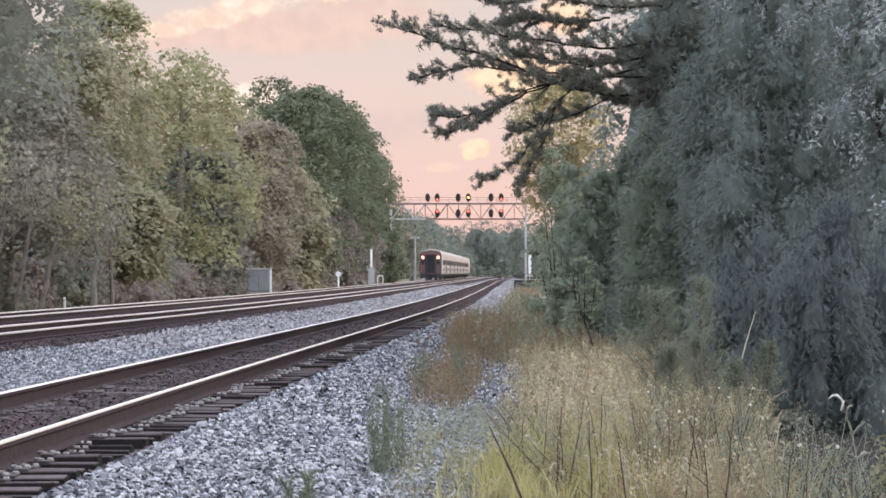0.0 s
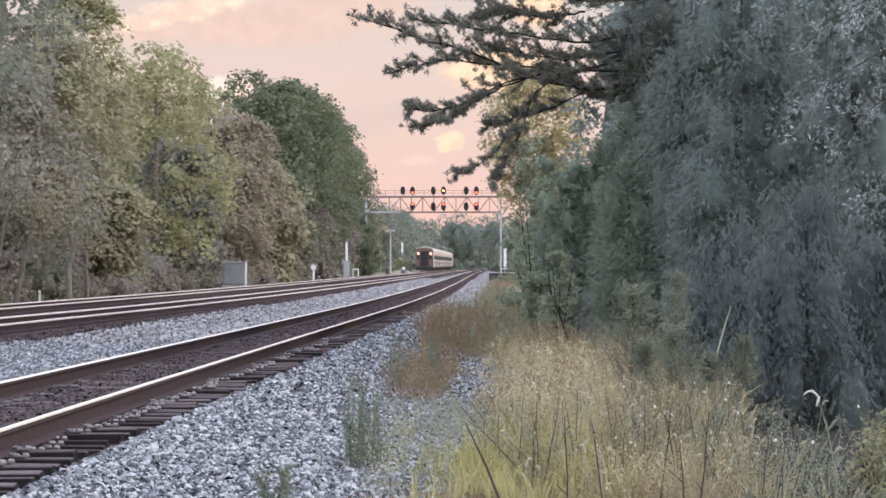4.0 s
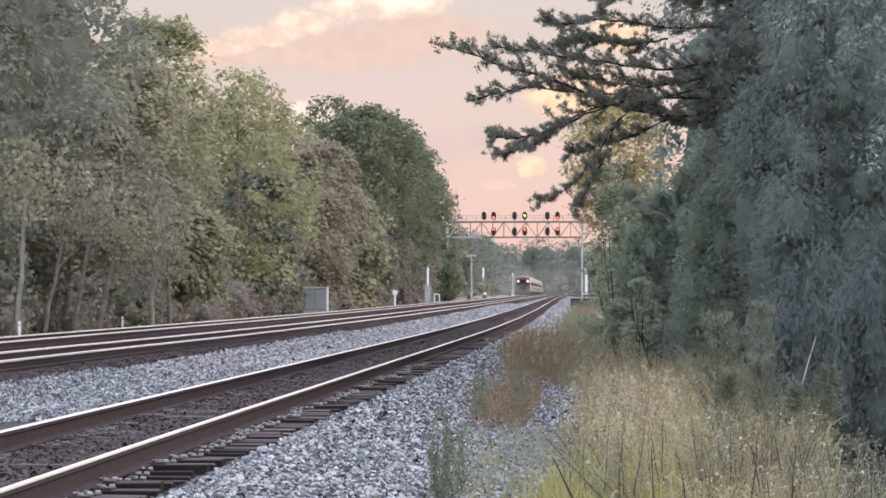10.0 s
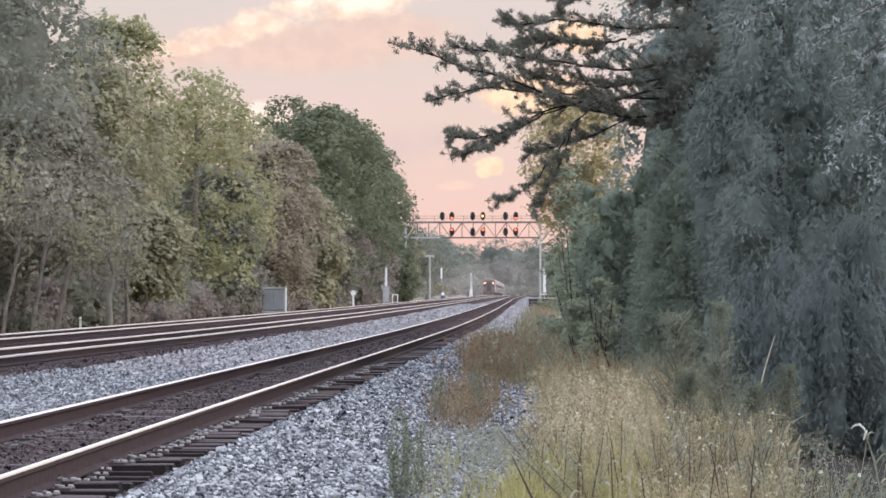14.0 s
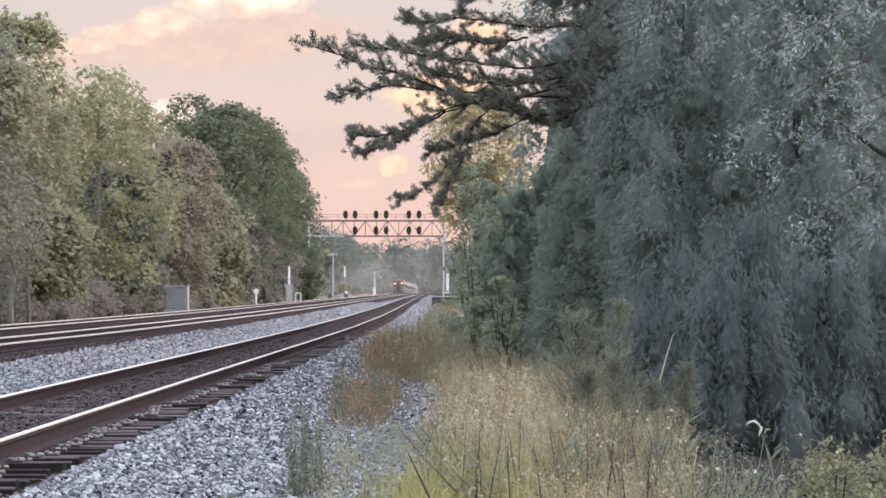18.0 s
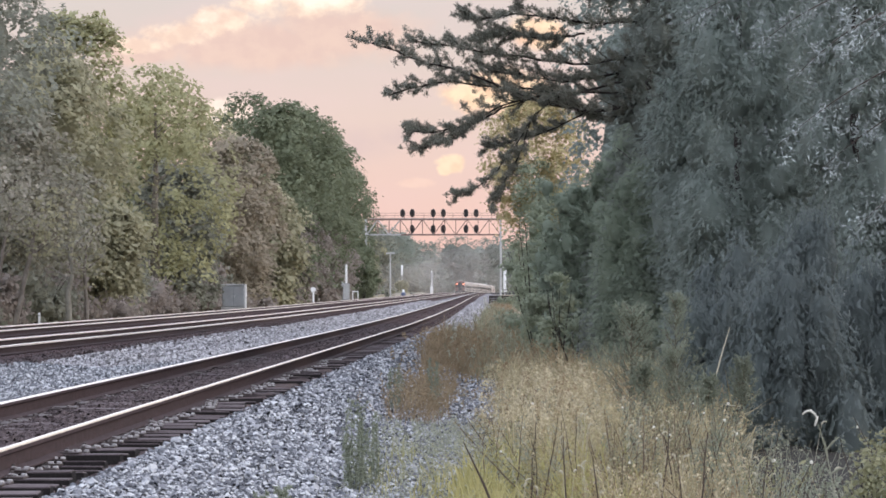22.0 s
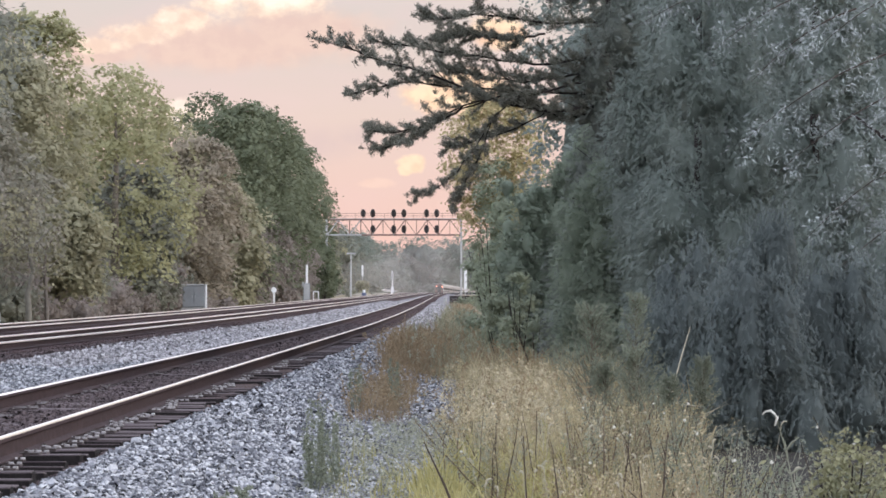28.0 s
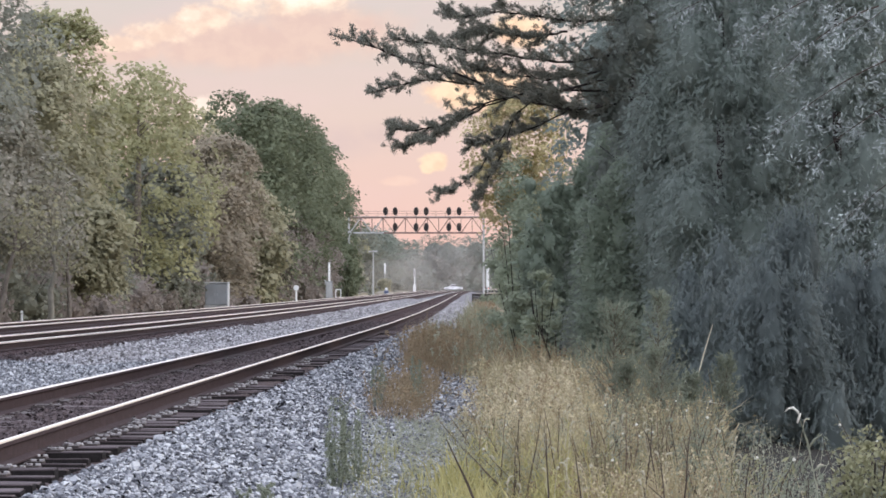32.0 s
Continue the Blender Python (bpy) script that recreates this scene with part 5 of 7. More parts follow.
def right_woods():
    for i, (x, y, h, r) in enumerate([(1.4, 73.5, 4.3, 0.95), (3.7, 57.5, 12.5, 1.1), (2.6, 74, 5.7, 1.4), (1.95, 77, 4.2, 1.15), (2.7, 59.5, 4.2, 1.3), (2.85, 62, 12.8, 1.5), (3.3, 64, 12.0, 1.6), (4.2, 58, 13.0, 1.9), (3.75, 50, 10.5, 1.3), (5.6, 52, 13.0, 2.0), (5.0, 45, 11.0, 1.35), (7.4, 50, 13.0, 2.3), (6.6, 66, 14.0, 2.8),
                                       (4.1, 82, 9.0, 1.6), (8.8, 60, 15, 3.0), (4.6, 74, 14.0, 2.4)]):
        # trees at the edge get the copies toned for light
        cedar(x, y, h, r, "evergreen with foliage toned for light at the wood's edge" if x < 2.8 else "dense dark evergreen with drooping sprays", 700 + i, EDGE_TONED if x < 2.8 else EDGE_LIT_SPRAY if y > 81 else LEAF_PINE if x < 3.4 else None, lobes=66 if y < 70 else 40, per=92 if (x < 5 and y < 63) else 90 if x < 6 and y < 65 else 22, size=0.135 if (x < 5 and y < 63) else 0.12 if x < 6 and y < 65 else 0.24, droop=0.25 if x < 3.4 else 0.55)
    for i, (x, y, h, r) in enumerate([(2.5, 37, 1.5, 0.75), (3.3, 36, 1.7, 0.85), (4.2, 37, 1.9, 0.95), (5.2, 38, 2.1, 1.0), (2.9, 41, 2.2, 0.95), (4.0, 42, 2.6, 1.1), (6.2, 40, 2.4, 1.1)]):
        cedar(x, y, h, r, "low evergreen at the wood's foot, shade painted into its leaves", 740 + i, LEAF_FOOT_SHADE, size=0.10, per=170, lobes=18, group="low evergreens at the foot of the wood")
    # leaves at the wood's edge by the line, coloured lighter as if lit
    shrub(1.25, 69, 2.3, 0.5, LEAF_EDGE, "slim leafy green bush at the wood's edge", 719, 0.075, 150, 12, name="bush", group="bushes at the wood's edge")
    shrub(0.85, 72, 1.7, 0.6, LEAF_EDGE, "leafy green bush at the wood's edge", 720, 0.075, 150, 14, name="bush", group="bushes at the wood's edge")
    shrub(0.85, 80, 4.3, 0.65, LEAF_EDGE, "tall leafy green bush before the golden tree", 724, 0.08, 130, 20, name="bush", group="bushes at the wood's edge")
    shrub(0.95, 92, 3.0, 0.95, LEAF_EDGE, "leafy green bush near the signal bridge", 721, 0.10, 90, 14, name="bush", group="bushes at the wood's edge")
    shrub(1.0, 118, 4.0, 1.2, LEAF_EDGE, "green bush in front of the signal bridge", 722, 0.12, 60, 14, name="bush", group="bushes at the wood's edge")
    shrub(1.5, 66, 1.6, 0.8, LEAF_EDGE, "low green bush under the dark evergreens", 723, 0.07, 150, 10, name="bush", group="bushes at the wood's edge")
    broadleaf(2.1, 150, 10.4, 2.2, LEAF_GOLD, "tree with dull golden autumn leaves behind the pine", 730, low=0.45, lobes=300, size=0.17, per=44, hull=0, lean=(-0.5, 0), stout=0.35, bark=PINE_BARK, name="autumn_tree", group="")
    broadleaf(1.5, 148, 7.6, 1.0, LEAF_EDGE, "slender pale green tree before the signal bridge", 732, low=0.12, lobes=120, size=0.15, per=44, hull=0, stout=0.2, bark=BARK, name="broadleaf_tree", group="")
    broadleaf(3.4, 190, 9.0, 2.6, LEAF_EDGE, "green tree behind the golden one", 731, low=0.05, lobes=120, size=0.22, per=40, name="broadleaf_tree", group="")
    shrub(0.4, 284, 1.1, 1.6, LEAF_EDGE, "low green growth before the timber platform", 725, 0.2, 20, 10, name="bush", group="bushes at the wood's edge")
    shrub(2.2, 280, 1.5, 1.5, LEAF_EDGE, "low green growth before the timber platform", 726, 0.2, 20, 10, name="bush", group="bushes at the wood's edge")
    for i, (x, y, h, r) in enumerate([(5.4, 96, 13.0, 2.6), (7.5, 84, 14.0, 3.2), (5.2, 118, 13.0, 3.0), (11.0, 78, 15.0, 3.6), (9.5, 102, 14.0, 3.6), (13.5, 108, 15.0, 4.2), (15.0, 92, 15.0, 4.0)]):
        broadleaf(x, y, h, r, LEAF_SHADE, "dark leafy tree deeper in the wood", 750 + i, low=0.03, lobes=150, size=0.2, per=60, group="trees deeper in the wood")
    # silvery-leaved boughs of the nearest tree
    silver_tree()


def silver_tree():
    rng = np.random.default_rng(740)
    base = np.array([6.4, 41.0, float(ground_z(6.4, 41.0))])
    t = thing("olive_tree", "tree with narrow silvery leaves on hanging boughs", "tree", pose(*base))
    w = Shape()
    limbs(w, rng, (0, 0, 0), 7.5, 0.16, 2.0, 10)
    part("trunk", w, PINE_BARK, t, smooth=True)
    leaf = (np.array([[0, -0.5, 0], [0.13, 0, 0.03], [0, 0.5, -0.05], [-0.13, 0, 0.03]]), np.array([[0, 1, 2, 3]]))
    boughs = [((4.66, 4.92), (3.13, 4.09), 0.34), ((4.94, 4.64), (3.55, 3.67), 0.36), ((5.36, 4.09), (3.41, 2.9), 0.36), ((5.63, 3.67), (3.83, 2.49), 0.3),
              ((5.77, 2.83), (4.24, 1.72), 0.34), ((5.91, 2.21), (4.31, 1.02), 0.3), ((6.05, 1.72), (5.01, 0.75), 0.28), ((5.77, 4.92), (4.38, 4.09), 0.4),
              ((6.19, 3.81), (4.94, 2.83), 0.4), ((6.26, 2.42), (5.08, 1.58), 0.4), ((3.97, 5.06), (2.16, 4.36), 0.28)]
    for a, b, spread in boughs:
        p0, p1 = np.array([a[0], 40.6, a[1]]) - base, np.array([b[0], 40.0 + rng.uniform(-0.4, 0.3), b[1]]) - base
        q = np.linspace(0, 1, 12)[:, None]
        line = p0 + (p1 - p0) * q + np.array([0, 0, 0.25]) * (q * (1 - q)) * 2
        w = Shape().tube(line, 0.012 * (1.1 - q[:, 0]), 5)
        s = Shape()
        n = 620
        u = rng.uniform(0.12, 1, n)
        p = np.stack([np.interp(u, q[:, 0], line[:, k]) for k in range(3)], 1) + rng.normal(0, spread * 0.42, (n, 3)) * np.array([1, 1, 0.9])
        clusters = p[rng.integers(0, n, 40)]
        m = 40 * 11
        c = np.repeat(clusters, 11, 0) + rng.normal(0, 0.055, (m, 3))
        way = unit(rng.normal(size=(m, 3)) + [-0.3, 0, -0.5])
        side = unit(np.cross(way, rng.normal(size=(m, 3)) + [0, -0.6, 0.3]))
        s.copies(*leaf, c, np.stack([side, way, np.cross(side, way)], -1), rng.uniform(0.05, 0.095, m))
        bough = part("bough", w, DARK_STEM, t)
        part("leaves", s, LEAF_SILVER, bough)


# ---------------------------------------------------------------- weeds and grass in front
def blade(rng, n, h, w, bend):
    """Curved grass blades of five points each, standing at the origin."""
    a = rng.uniform(0, 2 * np.pi, n)
    out = np.stack([np.cos(a), np.sin(a), np.zeros(n)], 1)
    side = np.stack([-np.sin(a), np.cos(a), np.zeros(n)], 1)
    # blades turn their width towards any side
    up = np.array([0, 0, 1.0])
    b = (bend * rng.uniform(0.15, 1.45, n))[:, None]
    h, w = h[:, None], w[:, None]
    p0, p1, p2 = 0 * out, out * b * 0.3 * h + up * h * 0.55, out * b * h + up * h * (1 - 0.25 * b)
    return np.stack([p0 - side * w / 2, p0 + side * w / 2, p1 + side * w * 0.4, p1 - side * w * 0.4, p2], 1)


def grass(name, label, patches, material, seed):
    """Grass as stuff: patches of (x from, x to, y from, y to, per square metre, height, width, bend)."""
    rng = np.random.default_rng(seed)
    s = Shape()
    for xa, xb, ya, yb, per, height, width, bend in patches:
        n = int((xb - xa) * (yb - ya) * per)
        x, y = rng.uniform(xa, xb, n), rng.uniform(ya, yb, n)
        # tussocks: pull part of the blades together, thin out between
        cell = np.array([noise.noise((float(a) * 2.6, float(b) * 1.0, seed)) for a, b in zip(x, y)])
        keep = cell > (-0.22 if height > 0.1 else -0.9) + 0.1 * rng.random(n)
        x, y, cell = x[keep], y[keep], cell[keep]
        n = len(x)
        h = height * rng.uniform(0.4, 1.2, n) * (0.85 + 1.3 * cell)
        v = blade(rng, n, h, width * rng.uniform(0.6, 1.4, n), bend)
        base = np.stack([x, y, ground_z(x, y) + (0.02 if height < 0.1 else -0.02)], 1)
        v = v + base[:, None]
        f = np.arange(n)[:, None] * 5
        s.add(v.reshape(-1, 3), f + np.array([[0, 1, 2, 3]]))
        s.f.append(f + np.array([[3, 2, 4]]) + s.n - n * 5)
        s.m.append(np.zeros(n, int))
    ob = part(name, s, material)
    tagged(ob, label, "grass", kind="stuff")


def weed(x, y, height, label, seed, leaf=None, stalks=3, leaf_size=0.06, leaves=90, fluff=0, lean=(0.0, 0.0), spread=0.10, name="weed", stem=None, group="tall weeds", bushy=0.09):
    """A tall weed: thin stalks, small leaves along them and, on some, seed fluff."""
    rng = np.random.default_rng(seed)
    t = thing(name, label, "weed", pose(x, y, float(ground_z(x, y))), group)
    pts_all = []
    for i in range(stalks):
        a = rng.uniform(0, 6.28)
        q = np.linspace(0, 1, 6)[:, None]
        top = np.array([lean[0] + math.cos(a) * spread * 1.6, lean[1] + math.sin(a) * spread * 1.6, height * rng.uniform(0.8, 1.0)])
        st = np.array([math.cos(a), math.sin(a), 0]) * spread * 0.5
        line = st + (top - st) * q + np.array([*lean, 0]) * 0.25 * q ** 2 + np.sin(np.pi * q) * height * rng.normal(0, 0.05, 3) * [1, 1, 0] + rng.normal(0, 0.006, (6, 3))
        line[0, 2] = -0.04
        part("stalk", Shape().tube(line, 0.0065 * (1.15 - 0.8 * q[:, 0]), 5), stem or STEM, t)
        pts_all.append((q[:, 0], line))
    if leaves:
        s = Shape()
        for q, line in pts_all:
            u = rng.uniform(0.15, 1.0, leaves)
            c = np.stack([np.interp(u, q, line[:, k]) for k in range(3)], 1)
            wide = bushy * (1.15 - u[:, None] * 0.8)
            c = c + rng.normal(0, 1, (leaves, 3)) * wide * [1, 1, 0.5]
            way = unit(rng.normal(size=(leaves, 3)) + [0, 0, 0.6])
            side = unit(np.cross(way, rng.normal(size=(leaves, 3))))
            s.copies(LEAF[0] * [0.6, 1, 1], LEAF[1], c, np.stack([side, way, np.cross(side, way)], -1), leaf_size * rng.uniform(0.5, 1.3, leaves))
        part("leaves", s, leaf or WEED_GREY, t)
    for i in range(fluff):
        q, line = pts_all[i % len(pts_all)]
        c = line[-1] + rng.normal(0, 0.05, 3) * (i >= len(pts_all)) - np.array([0, 0, 0.04]) * (i >= len(pts_all))
        part("seed_head", Shape().add(BALL1[0] * 0.0095 * (1 + rng.normal(0, 0.18, (len(BALL1[0]), 1))) * rng.uniform(0.7, 1.4) + c, BALL1[1]), FLUFF, t, "white fluffy seed head")
    return t


def feathery_weed(x, y, height, wide, label, seed, leaf):
    """A tall weed whose fine-leaved side shoots rise from one stalk into a plume."""
    rng = np.random.default_rng(seed)
    t = thing("feathery_weed", label, "weed", pose(x, y, float(ground_z(x, y))), "feathery weeds")
    q = np.linspace(0, 1, 8)[:, None]
    line = np.array([rng.normal(0, 0.05), 0, height]) * q + rng.normal(0, 0.008, (8, 3)) * q
    line[0, 2] = -0.04
    part("stalk", Shape().tube(line, 0.009 * (1.1 - q[:, 0]), 5), STEM, t)
    s, w = Shape(), Shape()
    for i in range(int(60 + 110 * wide)):
        u = rng.uniform(0.22, 0.99)
        p0 = np.array([np.interp(u, q[:, 0], line[:, k]) for k in range(3)])
        ln = wide * (1.1 - u) ** 0.9 * rng.uniform(0.6, 1.2) * 1.5 + 0.05
        a = rng.uniform(0, 6.28)
        way = unit(np.array([math.cos(a), math.sin(a), rng.uniform(0.6, 1.3)]))
        r = np.linspace(0, 1, 4)[:, None]
        tw = p0 + way * ln * r + np.array([0, 0, 0.2 * ln]) * r ** 2
        w.tube(tw, 0.0035 * (1.1 - r[:, 0]), 3, caps=False)
        n = 26
        v = rng.uniform(0.1, 1.05, n)
        c = p0 + way * ln * v[:, None] + np.array([0, 0, 0.2 * ln]) * v[:, None] ** 2 + rng.normal(0, 0.008, (n, 3))
        d = unit(way * 0.9 + rng.normal(0, 0.7, (n, 3)))
        side = unit(np.cross(d, rng.normal(size=(n, 3))))
        s.copies(LEAF[0] * [0.38, 1, 1] + [0, 0.5, 0], LEAF[1], c, np.stack([side, d, np.cross(side, d)], -1), rng.uniform(0.03, 0.062, n))
    part("branching", w, STEM, t)
    part("leaves", s, leaf, t)
    return t


def foxtail():
    t = thing("foxtail_grass", "foxtail grass with a nodding pale seed plume", "grass", pose(1.73, 18.0, float(ground_z(1.73, 18.0))))
    z0 = float(ground_z(1.73, 18.0))

    def up(x, z):
        return np.array([x, 0, z - z0])

    line = np.array([[0.11, 0, -0.02], up(0.123, -0.002), up(0.080, 0.217), up(0.042, 0.358), up(0.014, 0.430)])
    part("stalk", Shape().tube(line, [0.005, 0.0045, 0.004, 0.003, 0.0025], 6), WEED_GREY, t)
    for name, pts in (("seed_plume", [up(-0.058, 0.449), up(-0.039, 0.467), up(-0.011, 0.471), up(0.011, 0.452), up(0.023, 0.430)]), ("seed_plume", [up(0.030, 0.442), up(0.020, 0.417), up(0.011, 0.386)])):
        pts = np.array(pts)
        part(name, Shape().tube(pts, np.interp(np.linspace(0, 1, len(pts)), [0, 0.5, 1], [0.0035, 0.0075, 0.0045]), 8), FLUFF, t, "pale fluffy plume", smooth=True)
    for a, b in (((0.080, 0.217), (0.055, 0.327)), ((0.070, 0.248), (0.149, 0.327)), ((0.102, 0.123), (0.180, 0.154))):
        part("leaf_blade", Shape().tube([up(*a), (up(*a) + up(*b)) / 2 + [0, 0, 0.01], up(*b)], [0.006, 0.007, 0.001], 4), WEED_GREY, t)
    return t


def panicles(name, label, patches, material, seed, fleck=1.0):
    """Loose seed heads that float over the grass on hair-thin stems, as stuff."""
    rng = np.random.default_rng(seed)
    s = Shape()
    for xa, xb, ya, yb, n, h0, h1 in patches:
        x, y = rng.uniform(xa, xb, n), rng.uniform(ya, yb, n)
        h = rng.uniform(h0, h1, n)
        z = ground_z(x, y)
        lean = rng.normal(0, 0.22, (n, 2))
        top = np.stack([x + lean[:, 0], y + lean[:, 1], z + h], 1)
        foot = np.stack([x, y, z], 1)
        side = np.array([0.0026, 0, 0])
        v = np.stack([foot - side, foot + side, top + side * 0.6, top - side * 0.6], 1)
        s.add(v.reshape(-1, 3), np.arange(n * 4).reshape(-1, 4))
        m = 16
        c = np.repeat(top, m, 0) + rng.normal(0, 1, (n * m, 3)) * [0.022, 0.022, 0.055] - [0, 0, 0.05]
        s.copies(*LEAF, c, random_turns(rng, n * m), fleck * rng.uniform(0.010, 0.026, n * m) * np.repeat(np.clip(y / 24, 1, 3), m))
    ob = part(name, s, material)
    tagged(ob, label, "grass", kind="stuff")


def nodding_heads():
    """Pale seed heads of foxtail grass, each a small drooping arc on its stem, as stuff."""
    rng = np.random.default_rng(23)
    s = Shape()
    for i in range(95):
        y = rng.uniform(20.5, 33)
        x = rng.uniform(0.25, 2.4) if i % 3 == 0 else rng.uniform(0.1, 1.7)
        z, h = float(ground_z(x, y)), rng.uniform(0.45, 0.75) * (0.8 if y < 24 else 1.0)
        side = rng.choice([-1, 1]) * rng.uniform(0.5, 1.0)
        top = np.array([x + rng.normal(0, 0.08), y, z + h])
        s.tube([(x, y, z - 0.02), (x * 0.5 + top[0] * 0.5, y, z + h * 0.55), tuple(top)], [0.0028, 0.0024, 0.0018], 3, caps=False)
        a = np.linspace(0.0, 2.2, 5)
        r = rng.uniform(0.018, 0.034)
        arc = top + np.stack([side * r * (1 - np.cos(a)), np.zeros(5), r * np.sin(a)], 1)
        s.tube(arc, np.array([0.004, 0.0075, 0.0085, 0.007, 0.003]) * rng.uniform(0.7, 1.2), 5)
    ob = part("nodding_seed_heads", s, STRAW)
    tagged(ob, "pale nodding foxtail heads among the grass", "grass", kind="stuff")


def front_plants():
    panicles("seed_heads", "pale loose seed heads over the tall grass", [(0.1, 1.9, 26, 33, 420, 0.45, 0.78), (0.1, 2.4, 33, 46, 320, 0.5, 0.78), (0.8, 1.7, 20, 26, 130, 0.35, 0.62)], GRASS_TAN, 15)
    panicles("grass_plumes", "pale cream plumes of the tall grass", [(0.05, 0.95, 28, 35, 260, 0.45, 0.76), (0.9, 1.8, 25, 34, 90, 0.4, 0.7), (0.2, 1.2, 34, 46, 150, 0.5, 0.76), (0.8, 1.5, 20.5, 25, 50, 0.3, 0.55)], PLUME, 25, fleck=1.45)
    panicles("brown_seed_heads", "brown seed heads of the weeds at the ballast's edge", [(-1.4, -0.75, 40, 57, 240, 0.2, 0.5), (-1.6, -0.3, 62, 88, 360, 0.25, 0.7), (-1.1, 1.0, 60, 100, 260, 0.3, 0.75), (-0.3, 1.2, 46, 62, 60, 0.4, 0.8), (0.6, 1.6, 20, 26, 140, 0.2, 0.5), (0.0, 1.9, 27, 38, 120, 0.5, 0.95)], GRASS_RED, 17)
    panicles("green_weed_tops", "small grey-green leaves of low weeds along the path", [(-1.1, 1.0, 60, 100, 120, 0.2, 0.7), (-1.25, 0.1, 24, 34, 260, 0.06, 0.24), (-1.3, -0.2, 33, 40, 260, 0.06, 0.2), (1.4, 2.9, 18, 30, 200, 0.2, 0.55)], WEED_GREY, 18)
    grass("tall_dry_grass", "tall pale tan grass gone to seed in front of the wood", [
        (0.6, 1.9, 25.5, 32, 150, 0.56, 0.015, 1.6), (0.15, 2.4, 32, 42, 190, 0.58, 0.018, 1.5), (0.4, 2.0, 25.5, 36, 60, 0.68, 0.010, 1.0), (0.0, 2.7, 42, 56, 140, 0.7, 0.015, 0.8), (0.95, 1.7, 22, 25.5, 170, 0.52, 0.009, 1.1), (0.85, 1.8, 19, 22, 80, 0.40, 0.008, 1.1),
        (1.6, 2.6, 18, 22, 50, 0.5, 0.007, 1.1), (-0.3, 0.9, 18, 23, 70, 0.26, 0.008, 1.3)], GRASS_TAN, 11)
    grass("green_grass", "yellow-green grass between the tan stems", [
        (-0.34, 0.85, 24.6, 29.5, 330, 0.56, 0.013, 1.3), (-0.1, 0.9, 29.5, 33, 150, 0.5, 0.013, 1.4), (0.5, 1.25, 23.5, 28, 150, 0.5, 0.013, 1.3), (0.0, 1.0, 31, 38, 170, 0.54, 0.012, 1.0), (0.7, 1.9, 24.5, 34, 110, 0.55, 0.014, 1.2), (-1.3, -0.85, 27, 34, 70, 0.30, 0.008, 0.8), (-1.1, -0.3, 23, 30, 90, 0.15, 0.008, 1.0), (-0.7, -0.25, 23.5, 30, 110, 0.32, 0.010, 1.2),
        (-0.1, 1.05, 22.6, 25.2, 230, 0.48, 0.010, 1.1), (0.1, 1.2, 20.5, 22.8, 120, 0.36, 0.009, 1.1), (1.5, 2.9, 18, 24, 50, 0.30, 0.008, 1.0)], GRASS_GREEN, 12)
    grass("reddish_weeds", "low reddish-brown weeds at the ballast's edge", [
        (-1.4, -0.75, 40, 56, 130, 0.38, 0.009, 1.0), (-1.1, 1.0, 62, 110, 40, 0.45, 0.014, 1.0), (0.3, 2.8, 40, 64, 45, 0.6, 0.012, 0.8), (-0.7, 0.8, 110, 300, 14, 0.6, 0.04, 0.8),
        (-1.6, -0.4, 64, 86, 120, 0.70, 0.013, 0.7), (0.3, 1.9, 24, 34, 60, 0.56, 0.006, 0.9), (0.75, 1.7, 19.5, 24, 120, 0.42, 0.007, 1.0)], GRASS_RED, 13)
    grass("olive_weeds", "dull olive weeds between the brown ones at the ballast's edge", [
        (-0.6, 0.7, 60, 104, 60, 0.75, 0.016, 0.8), (-1.5, -0.5, 70, 96, 50, 0.75, 0.014, 0.7), (-1.35, -0.8, 44, 54, 40, 0.40, 0.009, 0.9), (-0.9, 0.3, 104, 200, 22, 0.8, 0.03, 0.8),
        (0.75, 1.95, 25.0, 32, 170, 0.58, 0.012, 1.2), (1.0, 2.0, 21.5, 25, 110, 0.45, 0.010, 1.1)], OLIVE_GRASS, 21)
    grass("russet_ground_cover", "low orange-brown ground cover over the edge of the ballast", [
        (-0.85, 1.9, 17.5, 24.6, 1000, 0.085, 0.020, 1.5), (-1.05, -0.5, 17.5, 23.5, 420, 0.075, 0.018, 1.5), (-0.5, 1.2, 24.6, 26.0, 450, 0.08, 0.018, 1.5), (-0.7, 1.8, 18, 25, 260, 0.17, 0.012, 1.3), (-1.1, 0.9, 24, 27.5, 130, 0.07, 0.014, 1.5), (-1.35, -0.7, 20, 26, 90, 0.06, 0.014, 1.5)], GROUND_RED, 19)
    grass("shaded_undergrowth", "sparse grey-green undergrowth at the foot of the evergreens", [
        (2.6, 7.0, 46, 62, 40, 0.5, 0.03, 1.0)], LEAF_SHADE, 16)
    nodding_heads()
    rng = np.random.default_rng(14)
    # feathery tall weeds in front of the dark wood
    for i, (x, y, h, b) in enumerate([(1.26, 32, 1.56, 0.44), (1.76, 32, 1.66, 0.30), (1.66, 30.5, 1.15, 0.26), (2.0, 31, 0.9, 0.2), (2.5, 34, 1.0, 0.2), (1.4, 31.2, 1.0, 0.3)]):
        feathery_weed(x, y, h, b, "feathery grey-green weed rising above the grass", 800 + i, PLUME_WEED)
    # thin stemmed asters with white heads among the grass
    for i in range(60):
        y = rng.uniform(24.5, 34)
        x = rng.uniform(0.0, 1.35) * y / 20
